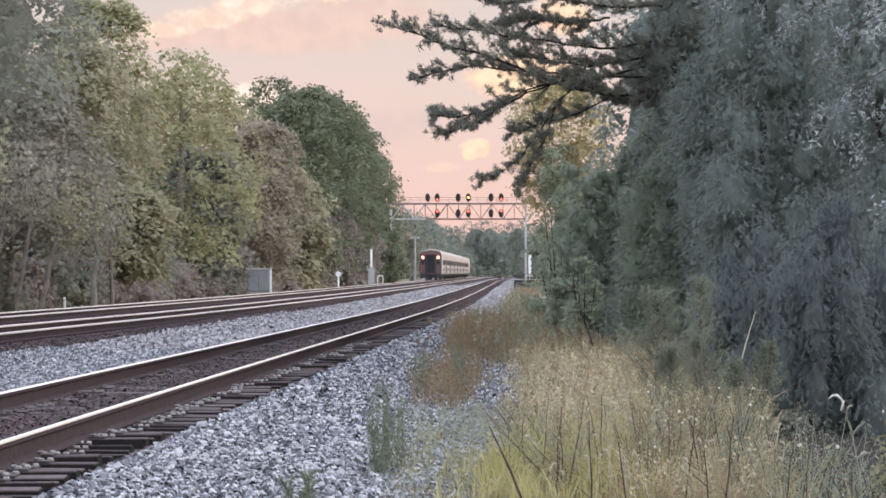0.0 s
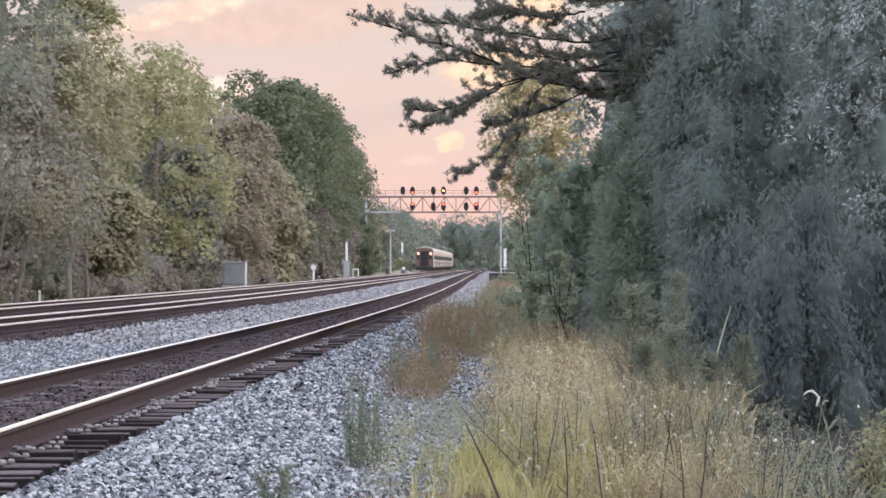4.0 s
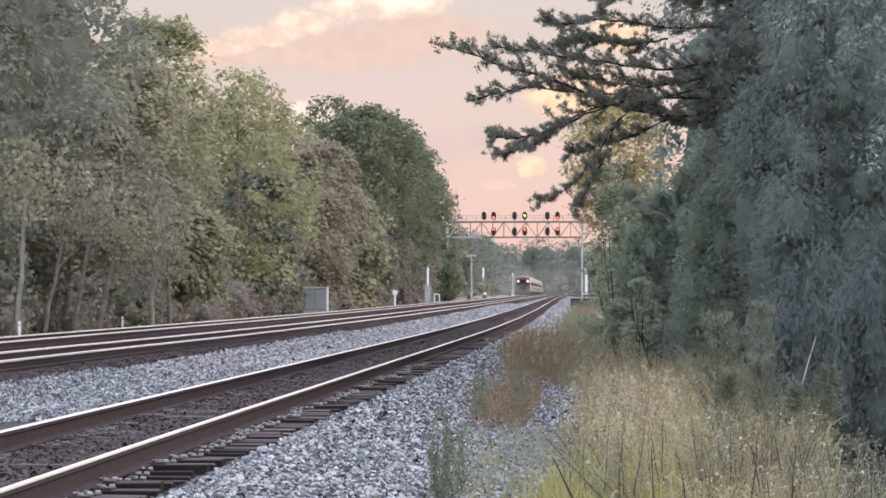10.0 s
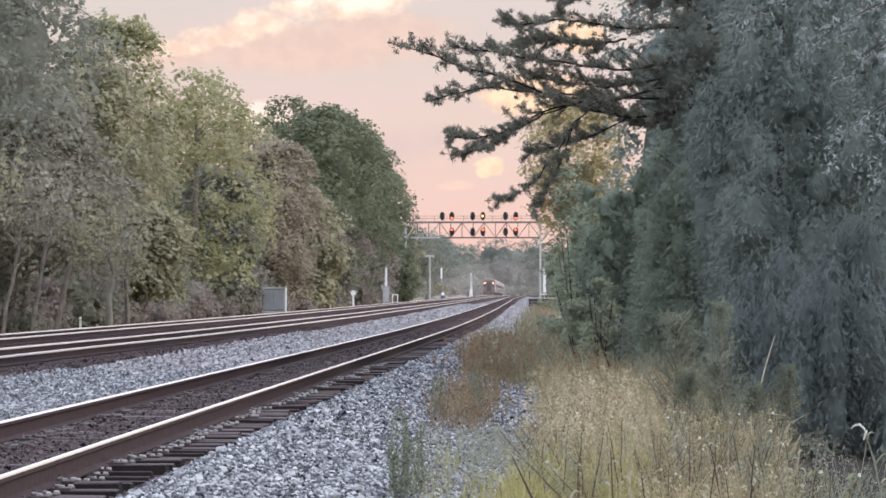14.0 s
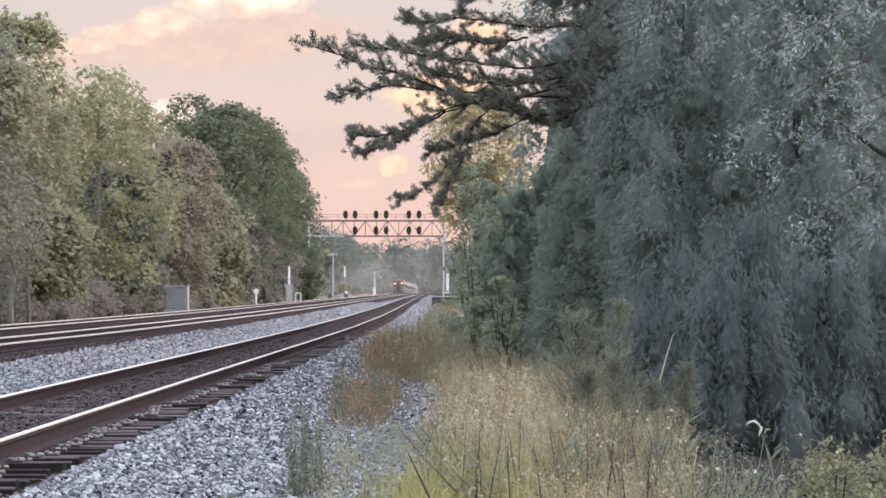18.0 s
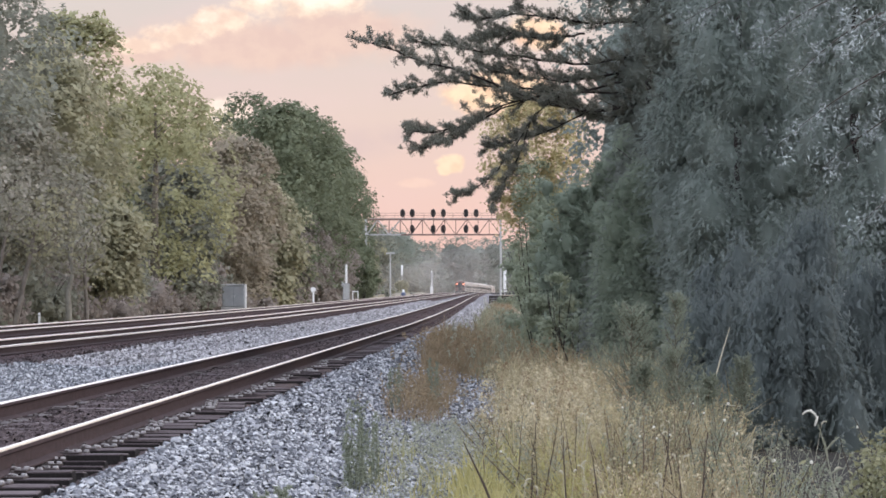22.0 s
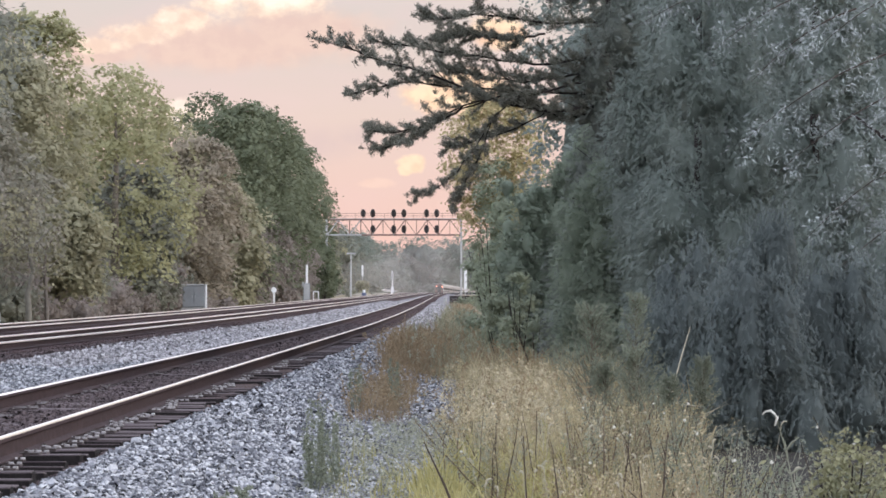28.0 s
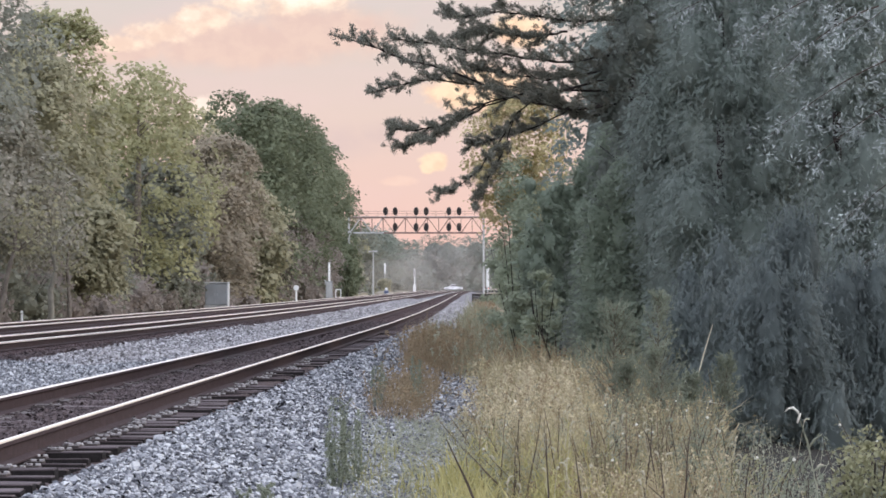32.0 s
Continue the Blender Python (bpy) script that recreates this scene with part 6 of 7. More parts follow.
        weed(x, y, rng.uniform(0.5, 0.82), "thin dark weed stalk with small leaves and white seed heads", 1830 + i, WEED_GREY if i % 3 else GRASS_TAN, 3, 0.032, 110, 1 if i % 4 == 0 else 0, (rng.normal(0, 0.2), 0), 0.09, bushy=0.055, stem=DARK_STEM if i % 3 == 0 else None)
    for i in range(34):
        y = rng.uniform(23.5, 31)
        x = rng.uniform(0.72, 1.42) * y / 20
        weed(x, y, rng.uniform(0.55, 0.95), "thin grey-brown weed with narrow leaves among the grass", 960 + i, (PLUME_WEED, OLIVE_GRASS, GRASS_TAN)[i % 3], 4, 0.036, 100, 1 if i % 5 == 0 else 0, (rng.normal(0, 0.12), 0), 0.10, bushy=0.05, stem=DARK_STEM if i % 6 == 0 else None)
    # leafy tangle towards the wood
    for i in range(34):
        y = rng.uniform(17.5, 26)
        x = rng.uniform(1.4, 2.9) * y / 20
        weed(x, y, rng.uniform(0.45, 0.8), "leafy weed in the tangle below the evergreens", 890 + i, PLUME_WEED if i % 3 else LEAF_BRAMBLE, 3, 0.048, 44, 1 if i % 3 == 0 else 0, (rng.normal(0, 0.1), 0), 0.14, bushy=0.075, stem=DARK_STEM)
    for i, (x, y, h, r) in enumerate([(2.40, 20.2, 0.98, 0.32), (2.78, 20.0, 1.06, 0.38), (3.1, 21.2, 1.05, 0.42), (2.55, 18.9, 0.68, 0.32), (2.2, 19.2, 0.62, 0.24)]):
        shrub(x, y, h, r, LEAF_BRAMBLE, "low bramble with pale yellowing leaves", 920 + i, 0.042, 640, 12, name="bramble", group="brambles at the foot of the wood", leaf_shape=LEAF, heart=0.25)
    for i, (x, y, h, r) in enumerate([(1.70, 19.0, 0.24, 0.16), (1.90, 18.9, 0.30, 0.18), (2.10, 19.0, 0.36, 0.20), (2.30, 19.3, 0.36, 0.2), (2.52, 21.2, 0.45, 0.26)]):
        shrub(x, y, h, r, LEAF_CREAM, "low withered bramble with pale cream leaves", 950 + i, 0.048, 520, 9, name="bramble", group="brambles at the foot of the wood", leaf_shape=LEAF, heart=0.2)
    # green weeds standing in the ballast
    for i, (x, y, h) in enumerate([(-1.18, 28.0, 0.85), (-1.10, 28.4, 0.72), (-1.24, 27.4, 0.60), (-1.55, 22.0, 0.42), (-0.95, 46, 0.8), (-1.45, 44, 0.7)]):
        weed(x, y, h, "green weed growing out of the ballast", 930 + i, PLUME_WEED, 6, 0.05, 70, 0, (0, 0), 0.07, bushy=0.034, stem=PLUME_WEED, group="weeds in the ballast")
    # leaning pale cane, and the brown stem that crosses the grass
    z = float(ground_z(1.9, 31.5))
    t = thing("dry_cane", "pale dry cane leaning above the grass", "plant stem", pose(1.9, 31.5, z))
    part("stalk", Shape().tube([(0, 0, -0.03), (0.09, 0, 0.55), (0.16, 0, 0.82), (0.24, 0, 1.12), (0.325, 0, 1.40)], [0.007, 0.007, 0.0072, 0.0065, 0.0035], 7), STRAW, t)
    part("broken_twig", Shape().tube([(0.12, 0, 0.66), (0.2, -0.02, 0.66), (0.42, -0.05, 0.63)], [0.007, 0.007, 0.004], 6), STRAW, t)
    t = thing("bent_stem", "dark brown bent stem leaning over the grass", "plant stem", pose(0.14, 17.0, float(ground_z(0.14, 17))))
    part("stalk", Shape().tube([(0, 0, -0.03), (-0.10, 0, 0.45), (-0.22, 0, 0.75), (-0.33, 0, 0.98)], [0.010, 0.009, 0.0075, 0.003], 6), DARK_STEM, t)
    # dead brown stalks standing before the grass
    for i, (x, y, top, lean) in enumerate([(0.62, 18.0, 0.20, -0.11), (0.40, 19.3, 0.27, -0.03), (1.08, 18.5, 0.14, -0.07), (1.22, 20.5, 0.24, 0.09), (0.95, 24.5, 0.02, -0.08), (1.3, 23.5, 0.05, -0.1), (0.25, 25.5, 0.10, 0.03), (1.05, 22.0, 0.2, 0.1)]):
        z = float(ground_z(x, y))
        t = thing("dead_stalk", "dark brown dead weed stalk standing before the grass", "plant stem", pose(x, y, z), "dead stalks")
        h = top - z
        q = np.linspace(0, 1, 6)[:, None]
        line = np.array([lean, 0, h]) * q + np.random.default_rng(60 + i).normal(0, 0.006, (6, 3)) * q
        line[0, 2] = -0.03
        part("stalk", Shape().tube(line, 0.0085 * (1.1 - 0.75 * q[:, 0]), 6), DARK_STEM, t)
        for k in range(i % 4):
            u = 0.45 + 0.19 * k + 0.05 * (i % 3)
            p0 = line[0] + (line[-1] - line[0]) * u
            part("twig", Shape().tube([p0, p0 + np.array([0.03 * (1 + i % 3) * (-1) ** (k + i), 0, 0.06 + 0.02 * k])], [0.004, 0.0015], 4), DARK_STEM, t)
    foxtail()


# ---------------------------------------------------------------- signal bridge and lineside things
ADDED_VANES = []


def signal_head(parent, x, y, z, lit):
    """A colour-light head: oval backplate, case, three hooded lenses. A lit lens gets an added vane that swings down to
    blank it.
    """
    h = thing("signal_head", "", "", None)
    h.parent = parent
    h.matrix_basis = pose(x, y, z)
    ang = np.linspace(0, 2 * np.pi, 20, endpoint=False)
    prof = np.stack([0.36 * np.cos(ang), np.zeros(20), 0.60 * np.sign(np.sin(ang)) * np.abs(np.sin(ang)) ** 0.85], 1)
    s = Shape()
    v = np.concatenate([prof, prof + [0, 0.05, 0]])
    s.add(v, [(i, (i + 1) % 20, (i + 1) % 20 + 20, i + 20) for i in range(20)])
    for off, flip in ((0, True), (20, False)):
        ring = off + np.arange(20)
        ring = ring[::-1] if flip else ring
        s.f.append(np.array([[ring[0], ring[i], ring[i + 1]] for i in range(1, 19)]) + s.n - 40)
        s.m.append(np.zeros(18, int))
    part("backplate", s, BLACK_PAINT, h)
    part("case", Shape().box((0, 0.16, 0), (0.36, 0.22, 0.92), 0.04), BLACK_PAINT, h)
    part("bracket", Shape().box((0, 0.22, -0.62), (0.10, 0.10, 0.5), 0.01), GALV, h)
    for k, dz in enumerate((0.30, 0.0, -0.30)):
        hood = Shape()
        arc = np.linspace(-0.15, np.pi + 0.15, 10)
        rim = np.array([[0.15 * np.cos(a), 0, 0.15 * np.sin(a)] for a in arc])
        outer = rim * 1.12
        v = np.concatenate([rim + [0, -0.02, dz], rim + [0, -0.28, dz], outer + [0, -0.28, dz], outer + [0, -0.02, dz]])
        q = [(r * 10 + i, r * 10 + i + 1, ((r + 1) % 4) * 10 + i + 1, ((r + 1) % 4) * 10 + i) for r in range(4) for i in range(9)]
        part("hood", hood.add(v, q), BLACK_PAINT, h)
        on = lit and k == lit[1]
        mat = (RED_LENS if lit[0] == "red" else AMBER_LENS) if on else DARK_LENS
        part("lens", Shape().lathe([(0.0, 0.05), (0.09, 0.04), (0.145, 0.0), (0.145, -0.02)], (0, 0, dz), 14, axis="y"), mat, h, "lit lens" if on else "", smooth=True)
        if on:
            # made-up part: the vane is added to hide the lit lens
            vane = part("vane", Shape().lathe([(0.0, 0.006), (0.148, 0.006), (0.148, 0.0), (0.0, 0.0)], (0, 0, -0.15), 14, axis="y"), BLACK_PAINT, h, "black vane added to blank the lit lens")
            vane.matrix_basis = pose(0, -0.065, dz + 0.15, -85)
            ADDED_VANES.append((vane, dz + 0.15))
    return h


def signal_bridge():
    Y = 470.0
    b = thing("signal_bridge", "pale steel signal bridge spanning three tracks with black signal heads", "signal bridge", pose(0, Y, 0))
    x0, x1 = -19.45, 0.08
    lo, hi = 8.83, 11.04
    for dy in (-0.8, 0.8):
        part("chord", Shape().box(((x0 + x1) / 2, dy, hi), (x1 - x0, 0.16, 0.20), 0.02), RUSTY_STEEL, b, "rust-brown steel chord")
        xm = x0 + (x1 - x0) * 0.26
        # left quarter in paler steel, painting in the light it catches
        part("chord", Shape().box(((x0 + xm) / 2, dy, lo), (xm - x0, 0.16, 0.20), 0.02), GALV, b, "steel chord end, coloured pale for the light it catches")
        part("chord", Shape().box(((xm + x1) / 2, dy, lo), (x1 - xm, 0.16, 0.20), 0.02), RUSTY_STEEL, b, "rust-brown steel chord")
        n = 12
        xs = np.linspace(x0 + 0.1, x1 - 0.1, n + 1)
        for i, x in enumerate(xs):
            part("truss_post", Shape().box((x, dy, (lo + hi) / 2), (0.08, 0.08, hi - lo - 0.2), 0.01), RUSTY_STEEL, b)
        for i in range(n):
            a, c = (lo, hi) if i % 2 == 0 else (hi, lo)
            # the first three diagonals take the same light-catching pale tone
            part("truss_diagonal", Shape().tube([(xs[i], dy, a), (xs[i + 1], dy, c)], 0.05, 6), GALV if i < 3 else RUSTY_STEEL, b)
    for x in np.linspace(x0, x1, 13):
        part("cross_beam", Shape().box((x, 0, lo), (0.08, 1.5, 0.08), 0.01), GALV, b)
    part("walkway", Shape().box(((x0 + x1) / 2, -0.2, hi + 0.14), (x1 - x0, 0.7, 0.04), 0.01), GALV, b)
    rail = 11.94
    for x in np.linspace(x0, x1, 15):
        part("handrail_post", Shape().tube([(x, -0.55, hi + 0.1), (x, -0.55, rail)], 0.03, 6), RUSTY_STEEL, b)
    for z in (rail, (rail + hi) / 2 + 0.1):
        part("handrail", Shape().tube([(x0, -0.55, z), (x1, -0.55, z)], 0.028, 6), RUSTY_STEEL, b)
    for x, dy in ((0.0, -0.8), (0.05, 0.8), (x0, -0.8), (x0, 0.8)):
        foot = float(ground_z(x, Y + dy)) - 0.2
        part("leg", Shape().box((x, dy, (foot + hi) / 2), (0.24, 0.24, hi - foot), 0.03), GALV, b, "pale painted steel leg")
    for i in range(9):
        part("leg_brace", Shape().tube([(0.0, -0.8, 0.3 + i), (0.0, 0.8, 1.3 + i)], 0.04, 5), GALV, b)
    upper = [(-14.14, None), (-12.75, ("red", 2)), (-9.73, None), (-8.26, ("amber", 1)), (-4.99, None), (-3.52, ("red", 2))]
    lower = [(-12.75, ("red", 0)), (-9.73, None), (-8.26, ("red", 0)), (-4.99, None), (-3.52, ("red", 0))]
    for x, lit in upper:
        signal_head(b, x, -0.95, 11.94, lit)
    for x, lit in lower:
        signal_head(b, x, -1.15, 9.65, lit)
    # equipment mast beside the leg, on the same footing
    m = thing("equipment_mast", "white equipment cabinet on a pole beside the signal bridge leg", "signal equipment", pose(0.62, 462, float(ground_z(0.62, 462))))
    part("pole", Shape().tube([(0, 0, -0.2), (0, 0, 5.2)], 0.06, 8), GALV, m)
    part("cabinet", Shape().box((0, -0.12, 3.0), (0.42, 0.35, 2.9), 0.03), WHITE_PAINT, m, "tall narrow white cabinet")
    part("bracket", Shape().box((-0.1, -0.1, 4.72), (0.95, 0.12, 0.12), 0.02), WHITE_PAINT, m)
    part("bracket", Shape().box((-0.1, -0.1, 1.3), (0.9, 0.12, 0.14), 0.02), WHITE_PAINT, m)
    # dark timber platform with its pale end post
    p = thing("timber_platform", "low dark timber platform in front of the signal bridge", "platform", pose(0, 300, float(ground_z(0.4, 300))))
    for i in range(5):
        part("plank", Shape().box((0.75, i * 0.34, 1.02), (3.7, 0.31, 0.08), 0.012), DARK_TIMBER, p)
    for i in range(6):
        part("post", Shape().box((-1.0 + i * 0.70, 0.05, 0.45), (0.14, 0.14, 1.1), 0.02), DARK_TIMBER, p)
    # dark boards added to stand in for the shade under the deck
    for z in (0.90, 0.70, 0.50):
        part("board", Shape().box((0.75, -0.09, z), (3.6, 0.06, 0.17), 0.01), DARK_TIMBER, p)
    c = thing("concrete_post", "short pale concrete post at the platform's end", "post", pose(-1.45, 298, float(ground_z(-1.45, 298))))
    part("shaft", Shape().box((0, 0, 0.32), (0.26, 0.26, 0.84), 0.04), CONCRETE, c)
    part("cap", Shape().box((0, 0, 0.78), (0.34, 0.34, 0.08), 0.03), CONCRETE, c)


def lineside():
    def zg(x, y):
        return float(ground_z(x, y))

    # grey relay cabinet
    c = thing("relay_cabinet", "grey metal relay cabinet with a pale edge beside the far track", "cabinet", pose(-17.5, 213, zg(-17.5, 213)))
    part("plinth", Shape().box((0, 0, 0.14), (1.6, 1.1, 0.6), 0.03), CONCRETE, c)
    part("body", Shape().box((0, 0, 1.16), (1.46, 1.0, 1.44), 0.04), GREY_PAINT, c)
    part("roof", Shape().box((0, 0, 1.92), (1.62, 1.16, 0.09), 0.03), GALV, c)
    for sgn in (-1, 1):
        d = part("door", Shape().box((sgn * 0.345, -0.515, 1.16), (0.66, 0.03, 1.30), 0.012), GREY_PAINT, c)
        part("handle", Shape().box((sgn * 0.08, -0.55, 1.16), (0.03, 0.04, 0.16), 0.008), GALV, d)
    # upright strip that gives the cabinet its pale right edge
    part("conduit", Shape().box((0.80, -0.42, 0.95), (0.14, 0.16, 1.98), 0.03), WHITE_PAINT, c, "pale upright strip at the cabinet's edge")
    # disc marker
    c = thing("disc_marker", "white round marker disc on a short post", "sign", pose(-17.0, 295, zg(-17, 295)))
    part("post", Shape().tube([(0, 0, -0.2), (0, 0, 1.35)], 0.085, 8), WHITE_PAINT, c)
    part("disc", Shape().lathe([(0.0, 0.03), (0.24, 0.03), (0.25, 0.0), (0.24, -0.03), (0.0, -0.03)], (0, -0.11, 1.48), 18, axis="y"), WHITE_PAINT, c, "white disc")
    # mast with case, and frame
    c = thing("signal_mast", "short white mast above a grey equipment case", "signal mast", pose(-17.0, 358, zg(-17, 358)))
    part("foundation", Shape().box((0, 0, 0.10), (1.0, 0.9, 0.5), 0.04), CONCRETE, c)
    part("case", Shape().box((0, 0, 1.25), (0.74, 0.62, 1.86), 0.04), GREY_PAINT, c)
    part("case_door", Shape().box((0, -0.325, 1.25), (0.60, 0.03, 1.66), 0.012), GALV, c)
    part("pole", Shape().tube([(0, 0, 2.1), (0, 0, 4.2)], 0.13, 10), WHITE_PAINT, c)
    part("cap", Shape().lathe([(0.15, 0.0), (0.15, 0.05), (0.0, 0.10)], (0, 0, 4.18), 10), GALV, c)
    part("arm", Shape().box((-0.42, -0.1, 2.05), (0.16, 0.16, 0.5), 0.03), GALV, c)
    c = thing("pipe_frame", "small white pipe frame beside the mast", "frame", pose(-16.0, 358, zg(-16, 358)))
    for x in (-0.28, 0.28):
        part("upright", Shape().tube([(x, 0, -0.15), (x, 0, 1.15)], 0.06, 8), WHITE_PAINT, c)
    part("crossbar", Shape().tube([(-0.34, 0, 1.15), (0.34, 0, 1.15)], 0.06, 8), WHITE_PAINT, c)
    # white stakes
    for y in (119.5, 97.5):
        c = thing("marker_stake", "thin white marker stake at the far track's edge", "post", pose(-17.0, y, zg(-17, y)), "marker stakes")
        part("stake", Shape().box((0, 0, 0.28), (0.085, 0.05, 0.86), 0.012), WHITE_PAINT, c)
        part("band", Shape().box((0, 0, 0.60), (0.092, 0.056, 0.06), 0.008), GALV, c)
    # far poles
    c = thing("utility_pole", "grey utility pole with a short crossarm", "pole", pose(-19.0, 560, zg(-19, 560)))
    part("shaft", Shape().tube([(0, 0, -0.3), (0, 0, 7.9)], [0.16, 0.11], 8), GALV, c)
    part("crossarm", Shape().box((0, 0, 7.75), (1.5, 0.16, 0.22), 0.03), GALV, c)
    for sgn in (-1, 1):
        part("lamp_head", Shape().box((sgn * 0.55, -0.1, 7.60), (0.5, 0.25, 0.12), 0.03), GALV, c)
    c = thing("marker_pole", "thin pale pole beside the spoil heap", "pole", pose(-18.2, 600, zg(-18.2, 600)))
    part("shaft", Shape().tube([(0, 0, -0.3), (0, 0, 6.0)], 0.09, 8), GALV, c)
    part("panel", Shape().box((0, -0.1, 5.0), (0.34, 0.10, 1.9), 0.03), WHITE_PAINT, c)
    c = thing("signal_mast", "white signal mast with a broad white base", "signal mast", pose(-16.0, 754, zg(-16, 754)))
    part("base_case", Shape().box((0, 0, 0.85), (0.72, 0.6, 1.9), 0.05), WHITE_PAINT, c)
    part("pole", Shape().tube([(0, 0, 1.7), (0, 0, 5.6)], 0.12, 8), WHITE_PAINT, c)
    part("head", Shape().box((0, -0.15, 4.4), (0.55, 0.3, 1.5), 0.08), GALV, c)
    part("ladder", Shape().box((0.25, 0.2, 3.2), (0.16, 0.05, 3.4), 0.01), GALV, c)
    # spoil heap and blue drum
    rng = np.random.default_rng(31)
    v, f = BALL2
    v = v * (1 + rng.normal(0, 0.06, (len(v), 1))) * [2.2, 3.5, 0.85]
    v = v[:, :] * [1, 1, 1] + [0, 0, 0]
    h = part("spoil_heap", Shape().add(v, f), SANDY, smooth=True, at=pose(-17.3, 566, zg(-17.3, 566) + 0.02))
    tagged(h, "low heap of pale sandy spoil beside the far track", "heap")
    h = part("spoil_heap", Shape().add(v * [0.9, 1, 0.8], f), SANDY, smooth=True, at=pose(-17.0, 690, zg(-17, 690) + 0.02))
    tagged(h, "low heap of pale sandy spoil near the far mast", "heap")
    c = thing("plastic_drum", "blue plastic drum with a white cap by the spoil heap", "drum", pose(-16.6, 555, zg(-16.6, 555)))
    part("barrel", Shape().lathe([(0.0, -0.1), (0.36, -0.1), (0.40, 0.2), (0.37, 0.4), (0.40, 0.6), (0.36, 0.85), (0.0, 0.9)], (0, 0, 0), 14), BLUE_PLASTIC, c, smooth=True)
    part("cap", Shape().lathe([(0.24, 0.85), (0.26, 1.15), (0.18, 1.3), (0.0, 1.33)], (0, 0, 0), 12), WHITE_PAINT, c, "white cap")
    # road over the line
    xs = np.linspace(-60, 60, 40)
    za = fall(900) - 0.02
    path = np.stack([xs, np.full(40, 900.0), np.full(40, za)], 1)
    ob = part("road", Shape().sweep([(-3.5, -0.35), (3.5, -0.35), (3.5, 0.0), (0, 0.025), (-3.5, 0.0)], path), ASPHALT)
    tagged(ob, "asphalt road crossing the line on the level", "road", kind="structure")


# ---------------------------------------------------------------- the train
CARS = []
CAR_L, PITCH, REAR0, SPEED = 25.6, 26.3, 458.0, 27.9
SIDE = [(-1.56, 0.9), (-1.6, 1.4), (-1.6, 3.2), (-1.54, 3.72), (-1.3, 4.10), (-0.7, 4.28), (0, 4.33), (0.7, 4.28), (1.3, 4.10), (1.54, 3.72), (1.6, 3.2), (1.6, 1.4), (1.56, 0.9)]


def coach():
    """A coach built about its middle, its rear end towards -y."""
    c = thing("passenger_coach", "silver passenger coach with a dark window band", "train coach", None, "coaches of the train")
    L = CAR_L / 2
    part("body", Shape().sweep(SIDE, [(0, -L, 0), (0, -L + 0.3, 0), (0, 0, 0), (0, L, 0)]), STAINLESS, c, smooth=False)
    part("underframe", Shape().box((0, 0, 0.78), (2.6, CAR_L - 0.6, 0.36), 0.05), TRAIN_DARK, c)
    for sgn in (-1, 1):
        part("lower_band", Shape().box((sgn * 1.606, 0, 1.55), (0.02, CAR_L - 0.2, 0.35), 0.004), GREY_BAND, c, "dull grey stripe")
        for i in range(11):
            part("window", Shape().box((sgn * 1.607, -L + 2.3 + i * 2.1, 2.55), (0.03, 1.75, 0.72), 0.012), TRAIN_GLASS, c)
        for y in (-L + 0.75, L - 0.75):
            part("door", Shape().box((sgn * 1.608, y, 2.05), (0.03, 0.85, 2.0), 0.012), TRAIN_GLASS, c)
    for y in (-L + 3.6, L - 3.6):
        tr = part("bogie", Shape().box((0, y, 0.52), (2.3, 3.0, 0.32), 0.06), TRAIN_DARK, c)
        for dy in (-1.28, 1.28):
            part("wheelset", Shape().lathe([(0.0, -0.80), (0.45, -0.80), (0.47, -0.70), (0.10, -0.68), (0.10, 0.68), (0.47, 0.70), (0.45, 0.80), (0.0, 0.80)], (0, y + dy, 0.46), 16, axis="x"), TRAIN_DARK, tr)
    for y in (-L - 0.35, L + 0.35):
        part("coupler", Shape().box((0, y, 0.85), (0.28, 0.7, 0.28), 0.05), TRAIN_DARK, c)
    for i in range(4):
        part("roof_vent", Shape().box((0, -L + 4 + i * 5.6, 4.36), (0.9, 1.6, 0.14), 0.05), STAINLESS, c)
    return c


